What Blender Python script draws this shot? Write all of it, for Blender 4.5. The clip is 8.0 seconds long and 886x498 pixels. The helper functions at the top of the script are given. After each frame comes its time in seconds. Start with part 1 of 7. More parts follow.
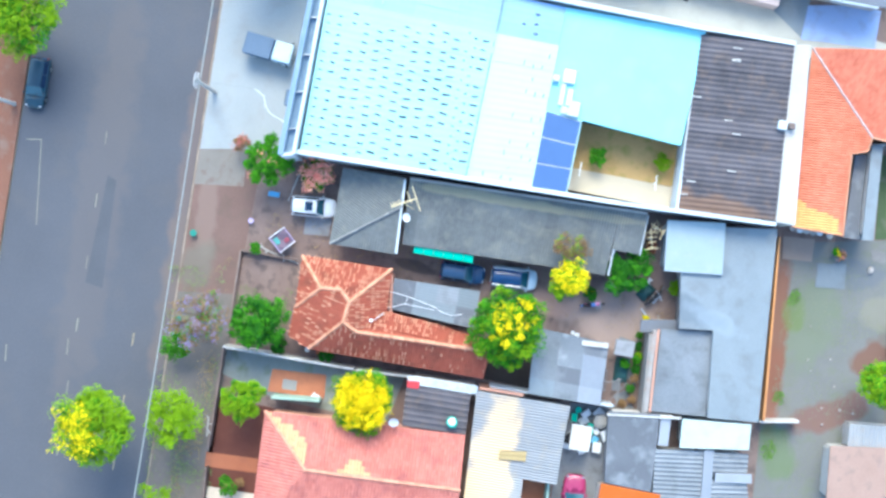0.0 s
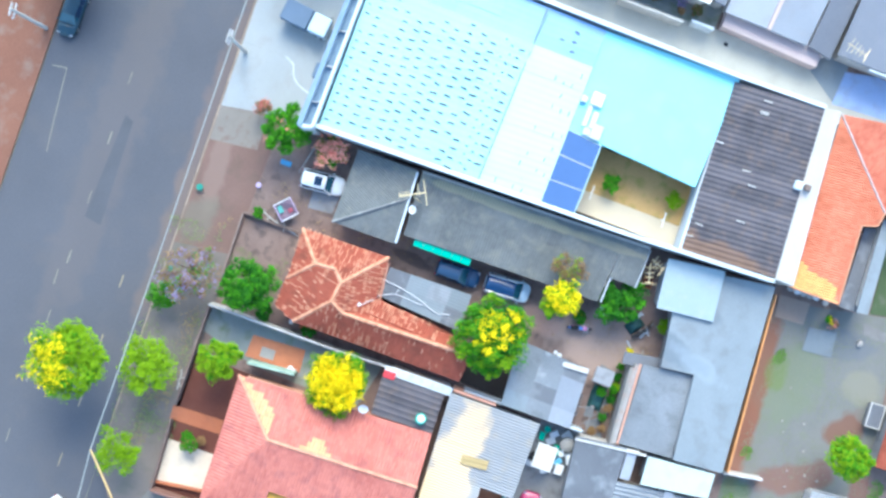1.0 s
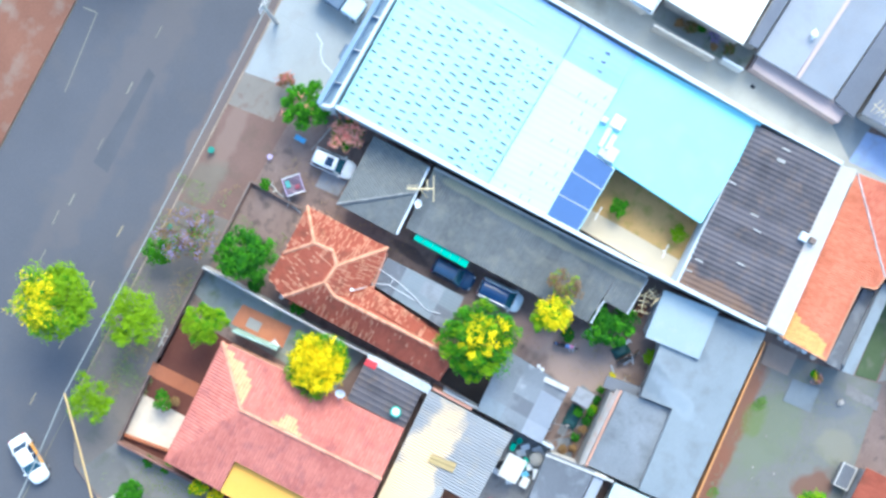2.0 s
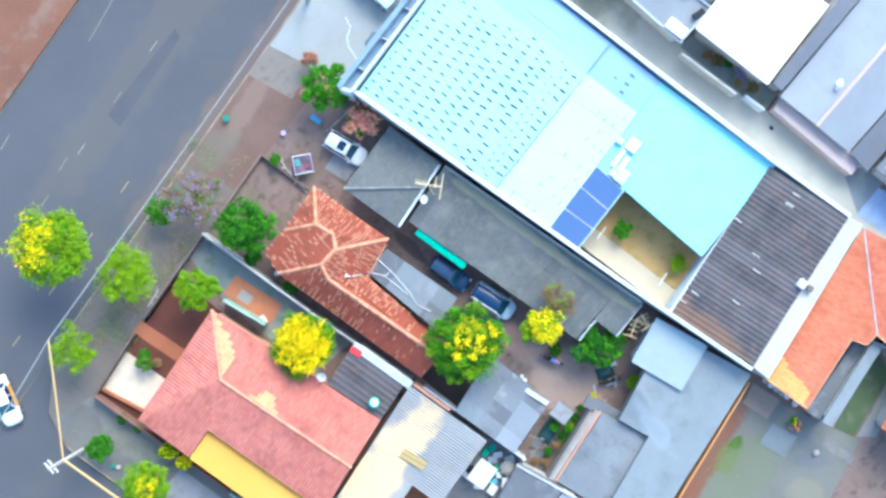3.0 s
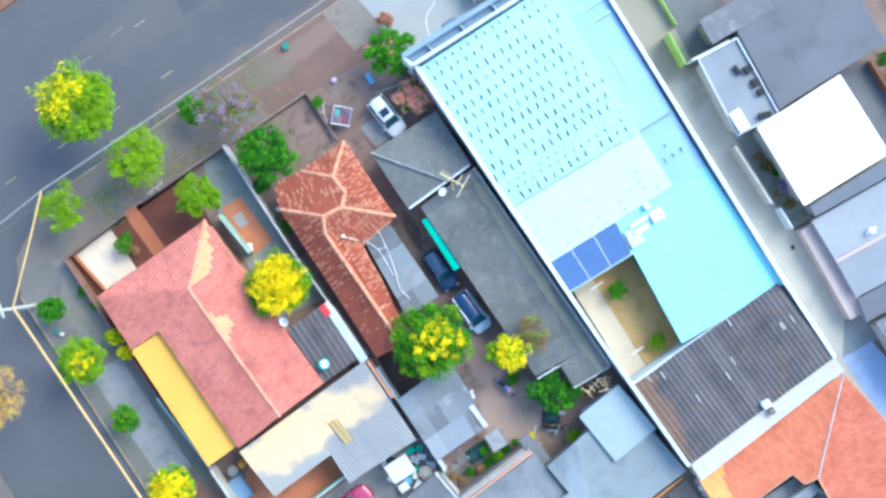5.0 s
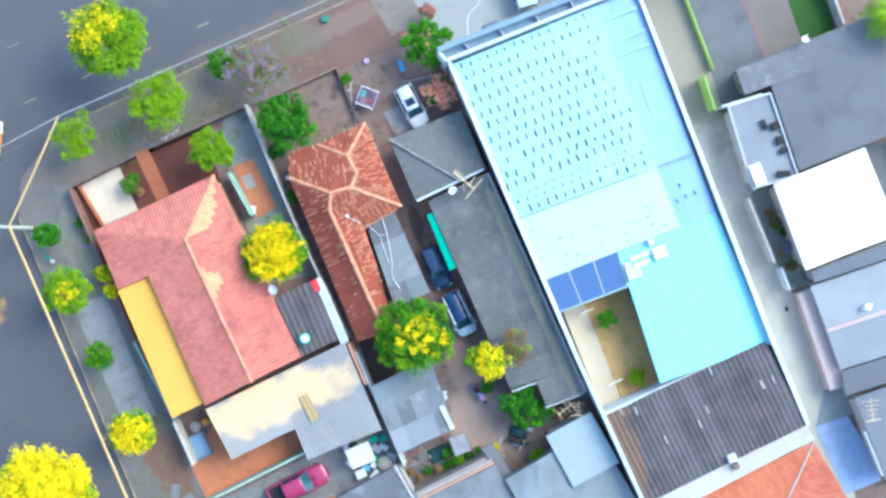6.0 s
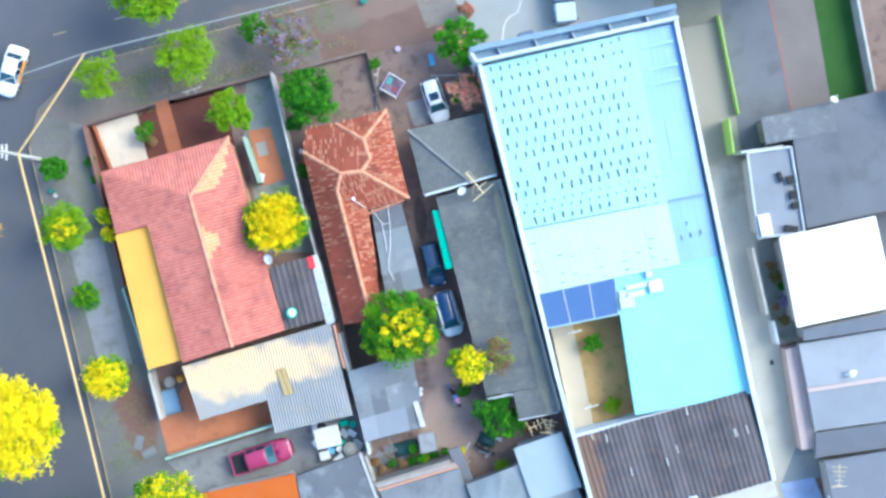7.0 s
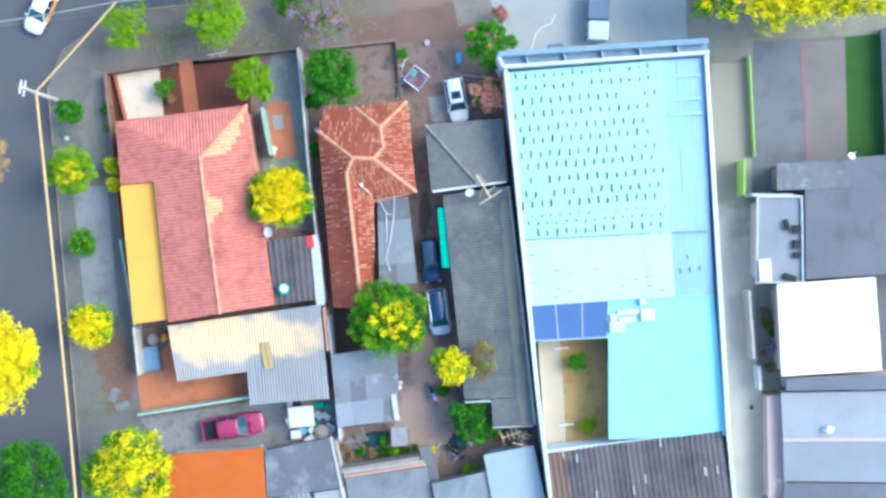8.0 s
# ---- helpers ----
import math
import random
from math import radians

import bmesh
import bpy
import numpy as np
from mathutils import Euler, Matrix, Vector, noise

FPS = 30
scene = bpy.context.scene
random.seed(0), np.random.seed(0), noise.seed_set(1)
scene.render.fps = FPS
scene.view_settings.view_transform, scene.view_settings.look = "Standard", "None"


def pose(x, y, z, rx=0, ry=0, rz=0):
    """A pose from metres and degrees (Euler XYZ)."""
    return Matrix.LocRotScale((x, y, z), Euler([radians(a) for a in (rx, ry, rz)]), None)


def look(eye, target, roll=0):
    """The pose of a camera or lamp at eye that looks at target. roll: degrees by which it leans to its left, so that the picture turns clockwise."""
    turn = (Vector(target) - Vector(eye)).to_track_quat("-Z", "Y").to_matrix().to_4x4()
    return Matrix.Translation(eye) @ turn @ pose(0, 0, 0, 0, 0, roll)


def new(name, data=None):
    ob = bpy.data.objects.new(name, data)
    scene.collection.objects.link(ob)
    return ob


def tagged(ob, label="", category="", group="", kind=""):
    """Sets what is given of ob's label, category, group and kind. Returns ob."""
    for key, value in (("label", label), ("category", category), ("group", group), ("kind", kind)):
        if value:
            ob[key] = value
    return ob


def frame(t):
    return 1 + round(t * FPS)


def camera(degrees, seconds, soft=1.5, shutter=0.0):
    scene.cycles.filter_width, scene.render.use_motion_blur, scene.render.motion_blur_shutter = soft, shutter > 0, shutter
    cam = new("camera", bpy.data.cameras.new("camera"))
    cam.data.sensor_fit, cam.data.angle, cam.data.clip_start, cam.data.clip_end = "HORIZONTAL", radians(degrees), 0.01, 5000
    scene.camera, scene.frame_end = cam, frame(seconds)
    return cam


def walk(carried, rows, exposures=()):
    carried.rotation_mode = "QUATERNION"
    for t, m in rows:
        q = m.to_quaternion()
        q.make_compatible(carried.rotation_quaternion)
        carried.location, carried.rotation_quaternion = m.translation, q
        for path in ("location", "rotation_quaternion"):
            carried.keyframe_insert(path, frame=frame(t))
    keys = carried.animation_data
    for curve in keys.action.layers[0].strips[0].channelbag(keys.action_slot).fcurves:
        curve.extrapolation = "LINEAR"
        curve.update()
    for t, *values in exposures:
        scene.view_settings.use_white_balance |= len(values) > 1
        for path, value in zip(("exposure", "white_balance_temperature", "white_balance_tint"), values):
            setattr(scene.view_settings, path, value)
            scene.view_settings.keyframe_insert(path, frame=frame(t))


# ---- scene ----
from mathutils.geometry import tessellate_polygon

# ---- camera: hovers over the block and turns on the spot ----
cam = camera(42.0, 8.0, soft=2.9)
TURN = [(0.0, -75.26), (0.5, -69.5), (1.0, -65.06), (1.5, -60.32), (3.0, -48.89), (3.5, -43.3), (4.0, -38.67), (4.5, -33.76),
        (6.0, -17.72), (6.5, -13.45), (7.0, -8.32), (7.5, -4.48), (8.0, 0.0)]
walk(cam, [(t, pose(0, 0, 97.26, -0.14, 0.56, a)) for t, a in TURN], exposures=[(0, 2.0, 5750, -3), (3, 1.9, 5700, -3), (5.5, 1.78, 5650, -3), (8, 1.72, 5650, -3)])

# ---- light ----
SUN_AZ, SUN_EL = radians(75), radians(45)
world = bpy.data.worlds.new("sky")
scene.world = world
world.use_nodes = True
wn = world.node_tree
sky = wn.nodes.new("ShaderNodeTexSky")
sky.sky_type, sky.sun_disc, sky.sun_elevation, sky.sun_rotation = "NISHITA", False, SUN_EL, SUN_AZ
sky.air_density, sky.dust_density = 1.0, 1.5
bg = wn.nodes["Background"]
wn.links.new(sky.outputs[0], bg.inputs[0])
bg.inputs[1].default_value = 0.15
sun_data = bpy.data.lights.new("sun", "SUN")
sun_data.energy, sun_data.angle, sun_data.color = 1.15, radians(35), (1.0, 0.87, 0.68)
sun = new("sun", sun_data)
sun_way = Vector((math.sin(SUN_AZ) * math.cos(SUN_EL), math.cos(SUN_AZ) * math.cos(SUN_EL), math.sin(SUN_EL)))
sun.matrix_world = look(sun_way * 150, (0, 0, 0))


# ---- materials ----
def surface(name, dark, light, scale=0.5, fine=9.0, rough=0.85, metal=0.0, bump=0.25, dirt=None, amount=0.3, spread=0.18, by="object", gloss=0.3, stain_or_light=None, stains=()):
    """A worn surface: broad and fine noise between two colours, stains of a third, and a shift from piece to piece."""
    m = bpy.data.materials.new(name)
    m.use_nodes = True
    t = m.node_tree
    shader = t.nodes["Principled BSDF"]
    geo = t.nodes.new("ShaderNodeNewGeometry")

    def noise_of(size, detail):
        n = t.nodes.new("ShaderNodeTexNoise")
        n.inputs["Scale"].default_value, n.inputs["Detail"].default_value = size, detail
        t.links.new(geo.outputs["Position"], n.inputs["Vector"])
        return n.outputs["Fac"]

    def calc(kind, a, b):
        n = t.nodes.new("ShaderNodeMath")
        n.operation = kind
        for slot, v in zip(n.inputs, (a, b)):
            if isinstance(v, (int, float)):
                slot.default_value = v
            else:
                t.links.new(v, slot)
        return n.outputs[0]

    def blend(fac, a, b):
        n = t.nodes.new("ShaderNodeMix")
        n.data_type = "RGBA"
        t.links.new(fac, n.inputs["Factor"])
        for slot, v in ((n.inputs["A"], a), (n.inputs["B"], b)):
            if isinstance(v, tuple):
                slot.default_value = (*v, 1)
            else:
                t.links.new(v, slot)
        return n.outputs["Result"]

    broad, small = noise_of(scale, 4), noise_of(fine, 5)
    if by == "island":
        chance = geo.outputs["Random Per Island"]
    else:
        chance = t.nodes.new("ShaderNodeObjectInfo").outputs["Random"]
    fac = calc("ADD", calc("MULTIPLY", broad, 0.9), calc("MULTIPLY", small, 0.6))
    fac = calc("ADD", calc("SUBTRACT", fac, 0.25), calc("MULTIPLY", calc("SUBTRACT", chance, 0.5), spread * 4))
    clamp = t.nodes.new("ShaderNodeClamp")
    t.links.new(fac, clamp.inputs[0])
    colour = blend(clamp.outputs[0], dark, light)
    if dirt:
        edge = t.nodes.new("ShaderNodeMapRange")
        edge.inputs["From Min"].default_value, edge.inputs["From Max"].default_value = 0.52, 0.72
        edge.inputs["To Max"].default_value = amount
        t.links.new(noise_of(scale * 2.3, 6), edge.inputs["Value"])
        colour = blend(edge.outputs["Result"], colour, dirt)
    for patch in (stain_or_light,) if stain_or_light else stains:
        # ragged patch, discoloured or painted light: middle, end of long axis, half-width, colour, strength
        mid, tip, half, tint, most = patch
        turn = t.nodes.new("ShaderNodeMapping")
        turn.vector_type = "TEXTURE"
        turn.inputs["Location"].default_value = (*mid, 0)
        turn.inputs["Rotation"].default_value = (0, 0, math.atan2(tip[1] - mid[1], tip[0] - mid[0]))
        turn.inputs["Scale"].default_value = (math.hypot(tip[0] - mid[0], tip[1] - mid[1]), half, 1e4)
        t.links.new(geo.outputs["Position"], turn.inputs["Vector"])
        size = t.nodes.new("ShaderNodeVectorMath")
        size.operation = "LENGTH"
        t.links.new(turn.outputs[0], size.inputs[0])
        ragged = calc("ADD", size.outputs["Value"], calc("MULTIPLY", calc("SUBTRACT", noise_of(0.55, 5), 0.5), 1.5))
        rim = t.nodes.new("ShaderNodeMapRange")
        rim.inputs["From Min"].default_value, rim.inputs["From Max"].default_value = 1.15, 0.75
        rim.inputs["To Max"].default_value = most
        t.links.new(ragged, rim.inputs["Value"])
        colour = blend(rim.outputs["Result"], colour, tint)
    t.links.new(colour, shader.inputs["Base Color"])
    shader.inputs["Roughness"].default_value, shader.inputs["Metallic"].default_value = rough, metal
    shader.inputs["Specular IOR Level"].default_value = gloss
    if bump:
        b = t.nodes.new("ShaderNodeBump")
        b.inputs["Strength"].default_value, b.inputs["Distance"].default_value = bump, 0.03
        t.links.new(small, b.inputs["Height"])
        t.links.new(b.outputs[0], shader.inputs["Normal"])
    return m


def plain(name, colour, rough=0.5, metal=0.0, coat=0.0, spread=0.04):
    """A smooth made surface with faint soiling."""
    m = surface(name, tuple(c * 0.85 for c in colour), colour, scale=1.2, fine=25, rough=rough, metal=metal, bump=0.0, spread=spread, gloss=0.5)
    m.node_tree.nodes["Principled BSDF"].inputs["Coat Weight"].default_value = coat
    return m


ASPHALT = surface("asphalt", (0.066, 0.068, 0.08), (0.108, 0.108, 0.125), 0.12, 6, 0.9, bump=0.3, dirt=(0.12, 0.105, 0.1), amount=0.25, stains=(
    ((0.0, 22.6), (16.0, 24.2), 1.5, (0.16, 0.115, 0.1), 0.6), ((-10.0, 22.2), (-2.0, 23.0), 1.1, (0.15, 0.115, 0.1), 0.5), ((-4.0, 30.0), (16.0, 32.0), 2.2, (0.12, 0.105, 0.105), 0.45)))
DIRT = surface("red_dirt", (0.1, 0.06, 0.05), (0.172, 0.108, 0.09), 0.3, 6, 0.95, bump=0.5, dirt=(0.11, 0.085, 0.065), amount=0.45, stains=(((-3.0, 20.9), (1.2, 21.6), 0.9, (0.22, 0.155, 0.13), 0.6), ((-7.0, 20.6), (-9.5, 20.9), 1.3, (0.15, 0.14, 0.11), 0.6)))
YARD = surface("trodden_earth", (0.125, 0.084, 0.073), (0.25, 0.18, 0.158), 0.5, 6, 0.95, bump=0.5, dirt=(0.05, 0.045, 0.04), amount=0.6, stains=(((-2.57, -14.34), (-2.43, -18.72), 2.6, (0.36, 0.27, 0.235), 0.7), ((-2.65, -9.1), (-2.61, -10.96), 1.0, (0.34, 0.22, 0.18), 0.6), ((-2.5, 2.9), (-2.35, 5.2), 0.5, (0.06, 0.047, 0.045), 0.7), ((-1.6, 8.6), (-2.2, 11.5), 0.45, (0.07, 0.055, 0.05), 0.6)))
REDDIRT = surface("brick_red_earth", (0.13, 0.058, 0.04), (0.25, 0.12, 0.08), 0.25, 5, 0.95, bump=0.5, dirt=(0.22, 0.17, 0.14), amount=0.7)
PAVING = surface("grey_paving", (0.098, 0.083, 0.075), (0.163, 0.137, 0.123), 0.3, 6, 0.9, bump=0.3, dirt=(0.08, 0.09, 0.06), amount=0.5)
CONCRETE = surface("pale_concrete", (0.22, 0.21, 0.2), (0.34, 0.32, 0.3), 0.3, 8, 0.85, bump=0.2, dirt=(0.15, 0.13, 0.12), amount=0.4)
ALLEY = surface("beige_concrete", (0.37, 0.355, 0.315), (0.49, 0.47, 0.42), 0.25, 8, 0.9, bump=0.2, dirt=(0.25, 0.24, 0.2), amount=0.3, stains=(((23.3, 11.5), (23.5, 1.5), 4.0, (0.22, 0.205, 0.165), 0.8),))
SLATE = surface("grey_screed", (0.1, 0.103, 0.12), (0.165, 0.17, 0.192), 0.25, 7, 0.85, bump=0.2, dirt=(0.08, 0.08, 0.09), amount=0.5)
GRASSY = surface("dry_grass_ground", (0.12, 0.13, 0.09), (0.23, 0.22, 0.18), 0.25, 6, 0.95, bump=0.6, dirt=(0.17, 0.075, 0.045), amount=0.45)
FIELD = surface("field_grass_ground", (0.118, 0.118, 0.11), (0.178, 0.174, 0.165), 0.3, 7, 0.95, bump=0.5, dirt=(0.15, 0.165, 0.1), amount=0.5, stains=(
    ((1.2, -30.3), (5.2, -30.6), 2.6, (0.15, 0.175, 0.11), 0.6), ((6.4, -33.4), (6.7, -35.6), 1.3, (0.13, 0.14, 0.16), 0.7),
    ((0.4, -27.85), (7.0, -26.6), 1.1, (0.19, 0.085, 0.055), 0.85), ((-4.9, -28.9), (-1.5, -28.3), 1.0, (0.2, 0.09, 0.06), 0.85),
    ((1.9, -29.0), (3.6, -28.7), 0.9, (0.13, 0.17, 0.06), 0.7), ((3.63, -35.98), (5.0, -35.7), 1.7, (0.225, 0.21, 0.155), 0.55),
    ((-0.2, -36.3), (1.6, -36.9), 1.4, (0.16, 0.08, 0.055), 0.85), ((-5.6, -34.2), (-3.6, -37.6), 1.3, (0.18, 0.09, 0.07), 0.75),
    ((-3.4, -40.0), (-0.6, -39.4), 1.6, (0.19, 0.09, 0.07), 0.85), ((-9.86, -30.5), (-12.3, -31.6), 1.5, (0.12, 0.17, 0.07), 0.6)))
STRIP = surface("pale_worn_screed", (0.18, 0.18, 0.195), (0.28, 0.28, 0.295), 0.4, 8, 0.88, bump=0.2, dirt=(0.11, 0.1, 0.1), amount=0.5)
SIDEPAVE = surface("side_paving", (0.13, 0.123, 0.118), (0.215, 0.2, 0.19), 0.3, 6, 0.9, bump=0.3, dirt=(0.09, 0.1, 0.06), amount=0.6, stains=(
    ((-28.66, -9.92), (-28.1, -13.8), 1.7, (0.16, 0.08, 0.06), 0.85), ((-29.6, 9.79), (-29.46, 14.57), 1.8, (0.24, 0.22, 0.21), 0.5)))
GARDEN = surface("mossy_concrete", (0.17, 0.185, 0.175), (0.26, 0.275, 0.26), 0.4, 7, 0.9, bump=0.2, dirt=(0.12, 0.15, 0.08), amount=0.7)
LAWN = surface("green_lawn", (0.024, 0.075, 0.016), (0.055, 0.13, 0.03), 0.6, 14, 0.95, bump=0.6)
CLAYDIRT = surface("dark_red_soil", (0.1, 0.035, 0.026), (0.17, 0.07, 0.05), 0.5, 7, 0.95, bump=0.5)
TERRACOTTA = surface("terracotta_floor", (0.3, 0.1, 0.05), (0.48, 0.18, 0.09), 0.5, 10, 0.75, bump=0.15, dirt=(0.2, 0.09, 0.06), amount=0.4)
WALL = surface("pale_render", (0.34, 0.325, 0.31), (0.52, 0.5, 0.48), 0.5, 9, 0.85, bump=0.15, dirt=(0.25, 0.2, 0.17), amount=0.5)
GREYWALL = surface("grey_render", (0.17, 0.16, 0.16), (0.3, 0.285, 0.28), 0.6, 9, 0.9, bump=0.25, dirt=(0.07, 0.06, 0.06), amount=0.6)
AGEDWALL = surface("aged_pale_render", (0.2, 0.185, 0.175), (0.36, 0.33, 0.31), 0.8, 9, 0.9, bump=0.2, dirt=(0.3, 0.17, 0.13), amount=0.5)
BROWNWALL = surface("earth_stained_render", (0.12, 0.085, 0.075), (0.21, 0.155, 0.135), 0.6, 9, 0.9, bump=0.2, dirt=(0.26, 0.22, 0.2), amount=0.5)
GREENWALL = surface("pale_green_render", (0.24, 0.36, 0.3), (0.38, 0.5, 0.42), 0.5, 9, 0.85, bump=0.15, dirt=(0.2, 0.22, 0.18), amount=0.5)
LIMEWALL = surface("lime_render", (0.32, 0.5, 0.12), (0.42, 0.6, 0.18), 0.5, 9, 0.8, bump=0.1)
WHITEWALL = surface("white_render", (0.43, 0.47, 0.51), (0.57, 0.61, 0.65), 0.5, 9, 0.8, bump=0.1, dirt=(0.45, 0.44, 0.42), amount=0.4)
PINKWALL = surface("salmon_render", (0.42, 0.2, 0.14), (0.55, 0.3, 0.22), 0.5, 9, 0.85, bump=0.15)
# yellowish strips at the parapet: speckling, and the lit edge put into colour
OLDSHEET = surface("weathered_fibre_cement", (0.076, 0.081, 0.083), (0.175, 0.18, 0.18), 0.45, 3.5, 0.92, bump=0.35, dirt=(0.2, 0.19, 0.165), amount=0.6, spread=0.07, stains=(((4.55, -2.2), (3.9, 5.6), 0.4, (0.27, 0.245, 0.165), 0.7), ((5.3, -10.5), (4.7, -4.5), 0.35, (0.25, 0.225, 0.16), 0.55)))
# warm sunlight on the metal shed roof, painted in as a cream patch
SUN_PATCH = ((-17.6, -7.45), (-10.6, -7.3), 1.9, (0.62, 0.45, 0.28), 0.95)
PALESHEET = surface("pale_warm_sheet", (0.25, 0.25, 0.255), (0.35, 0.345, 0.345), 0.4, 8, 0.7, bump=0.1, dirt=(0.36, 0.27, 0.18), amount=0.4, spread=0.05, stain_or_light=SUN_PATCH)
DULLSHEET = surface("dull_grey_sheet", (0.2, 0.205, 0.22), (0.3, 0.3, 0.315), 0.4, 8, 0.7, bump=0.1, dirt=(0.36, 0.29, 0.2), amount=0.35, spread=0.05, stain_or_light=SUN_PATCH)
HAZEGREY = surface("pale_terrace_screed", (0.2, 0.215, 0.25), (0.29, 0.305, 0.345), 0.3, 8, 0.85, bump=0.15, dirt=(0.2, 0.19, 0.2), amount=0.35)
BEIGE = surface("sandy_concrete", (0.4, 0.33, 0.24), (0.55, 0.47, 0.36), 0.4, 8, 0.85, bump=0.15)
GUTTER = surface("blue_grey_gutter", (0.13, 0.2, 0.28), (0.22, 0.3, 0.39), 0.6, 8, 0.7, bump=0.1, dirt=(0.3, 0.36, 0.42), amount=0.4)
DARKGREY = surface("dark_grey_slab", (0.085, 0.09, 0.105), (0.15, 0.155, 0.175), 0.35, 8, 0.85, bump=0.2, dirt=(0.25, 0.26, 0.285), amount=0.65)
SLATEBLUE = surface("slate_blue_screed", (0.11, 0.118, 0.145), (0.175, 0.185, 0.22), 0.3, 8, 0.85, bump=0.15, dirt=(0.2, 0.2, 0.22), amount=0.3)
WASHED = surface("washed_pink_concrete", (0.38, 0.295, 0.285), (0.5, 0.4, 0.39), 0.4, 8, 0.85, bump=0.15)
# golden and peach tiles paint patches of warm sunlight on the roof slopes
WARMTILE = surface("golden_sunlit_tile", (0.62, 0.31, 0.1), (0.78, 0.46, 0.17), 0.6, 8, 0.8, bump=0.2, spread=0.1, by="island")
PEACHTILE = surface("peach_sunlit_tile", (0.6, 0.28, 0.13), (0.76, 0.42, 0.23), 0.6, 8, 0.8, bump=0.2, spread=0.1, by="island")
BACKWALL = surface("weathered_white_render", (0.35, 0.335, 0.325), (0.47, 0.45, 0.43), 0.5, 9, 0.85, bump=0.15, dirt=(0.4, 0.3, 0.24), amount=0.5)
GREYSHEET = surface("grey_fibre_cement", (0.12, 0.13, 0.145), (0.26, 0.275, 0.3), 0.4, 8, 0.9, bump=0.25, dirt=(0.08, 0.08, 0.085), amount=0.35, spread=0.1)
BLUEGREY = surface("blue_grey_slab", (0.145, 0.166, 0.185), (0.22, 0.245, 0.268), 0.3, 8, 0.85, bump=0.15, dirt=(0.14, 0.14, 0.15), amount=0.5, stains=(((-0.11, -19.37), (-0.68, -22.91), 0.9, (0.115, 0.135, 0.165), 0.6), ((3.73, -20.27), (3.58, -22.54), 0.7, (0.12, 0.14, 0.17), 0.5), ((-0.46, -22.11), (-0.94, -24.36), 0.8, (0.26, 0.3, 0.34), 0.5)))
DARKSHEET = surface("dark_ribbed_sheet", (0.05, 0.045, 0.053), (0.135, 0.12, 0.133), 0.6, 8, 0.75, 0.1, bump=0.25, dirt=(0.17, 0.12, 0.09), amount=0.4, spread=0.12, stain_or_light=((7.93, -18.58), (8.19, -24.07), 1.3, (0.22, 0.12, 0.065), 0.5))
WHITESHEET = surface("white_painted_sheet", (0.29, 0.52, 0.55), (0.37, 0.6, 0.635), 0.35, 10, 0.5, bump=0.05, spread=0.03)
MINTROOF = surface("pale_aqua_roof_coat", (0.24, 0.545, 0.615), (0.3, 0.615, 0.685), 0.2, 8, 0.6, bump=0.05, dirt=(0.34, 0.62, 0.68), amount=0.3)
BANDWHITE = surface("chalk_white_sheet", (0.37, 0.5, 0.525), (0.45, 0.58, 0.6), 0.35, 10, 0.5, bump=0.05, spread=0.03)
BLUEWHITE = surface("bluish_white_sheet", (0.2, 0.33, 0.54), (0.27, 0.42, 0.64), 0.3, 8, 0.5, bump=0.05, spread=0.06)
MARK = surface("grime_slot", (0.035, 0.035, 0.04), (0.12, 0.11, 0.105), 1.5, 10, 0.9, bump=0.1, spread=0.3)
TILE = surface("orange_clay_tile", (0.245, 0.057, 0.035), (0.38, 0.107, 0.066), 0.4, 8, 0.85, bump=0.2, dirt=(0.1, 0.045, 0.03), amount=0.5, spread=0.08, by="island")
# pale slivers paint the highlights on tile edges, densest on the east slopes
PALETILE = surface("highlight_clay_tile", (0.52, 0.23, 0.13), (0.7, 0.4, 0.27), 0.4, 8, 0.8, bump=0.2, spread=0.14, by="island")
PINKTILE = surface("pink_clay_tile", (0.36, 0.102, 0.08), (0.585, 0.215, 0.17), 0.4, 8, 0.8, bump=0.2, dirt=(0.21, 0.078, 0.085), amount=0.5, spread=0.1, by="island")
ORANGETILE = surface("bright_orange_tile", (0.45, 0.12, 0.06), (0.68, 0.26, 0.16), 0.4, 8, 0.8, bump=0.2, dirt=(0.4, 0.11, 0.05), amount=0.4, spread=0.1, by="island")
# orange tile darkened in its colour for the slope that takes less light
SHADEDTILE = surface("shaded_orange_tile", (0.36, 0.09, 0.055), (0.56, 0.2, 0.13), 0.4, 8, 0.8, bump=0.2, dirt=(0.3, 0.08, 0.045), amount=0.4, spread=0.1, by="island")
RIDGE = surface("ridge_mortar", (0.42, 0.18, 0.1), (0.64, 0.33, 0.21), 1.0, 9, 0.85, bump=0.2, spread=0.15)
PINKRIDGE = surface("pink_ridge_tile", (0.45, 0.18, 0.12), (0.62, 0.3, 0.2), 1.0, 9, 0.85, bump=0.2, spread=0.12)
YELLOWROOF = surface("yellow_painted_slab", (0.6, 0.3, 0.05), (0.72, 0.4, 0.08), 0.25, 8, 0.7, bump=0.08, dirt=(0.6, 0.33, 0.08), amount=0.4)
ORANGEROOF = surface("orange_painted_roof", (0.36, 0.075, 0.008), (0.5, 0.12, 0.015), 0.4, 8, 0.75, bump=0.1, dirt=(0.4, 0.12, 0.05), amount=0.4)
BARK = surface("bark", (0.07, 0.05, 0.035), (0.16, 0.12, 0.09), 2, 14, 0.95, bump=0.6)
WIRE = surface("cable_sheath", (0.38, 0.25, 0.1), (0.54, 0.38, 0.18), 1, 8, 0.7, bump=0.0)
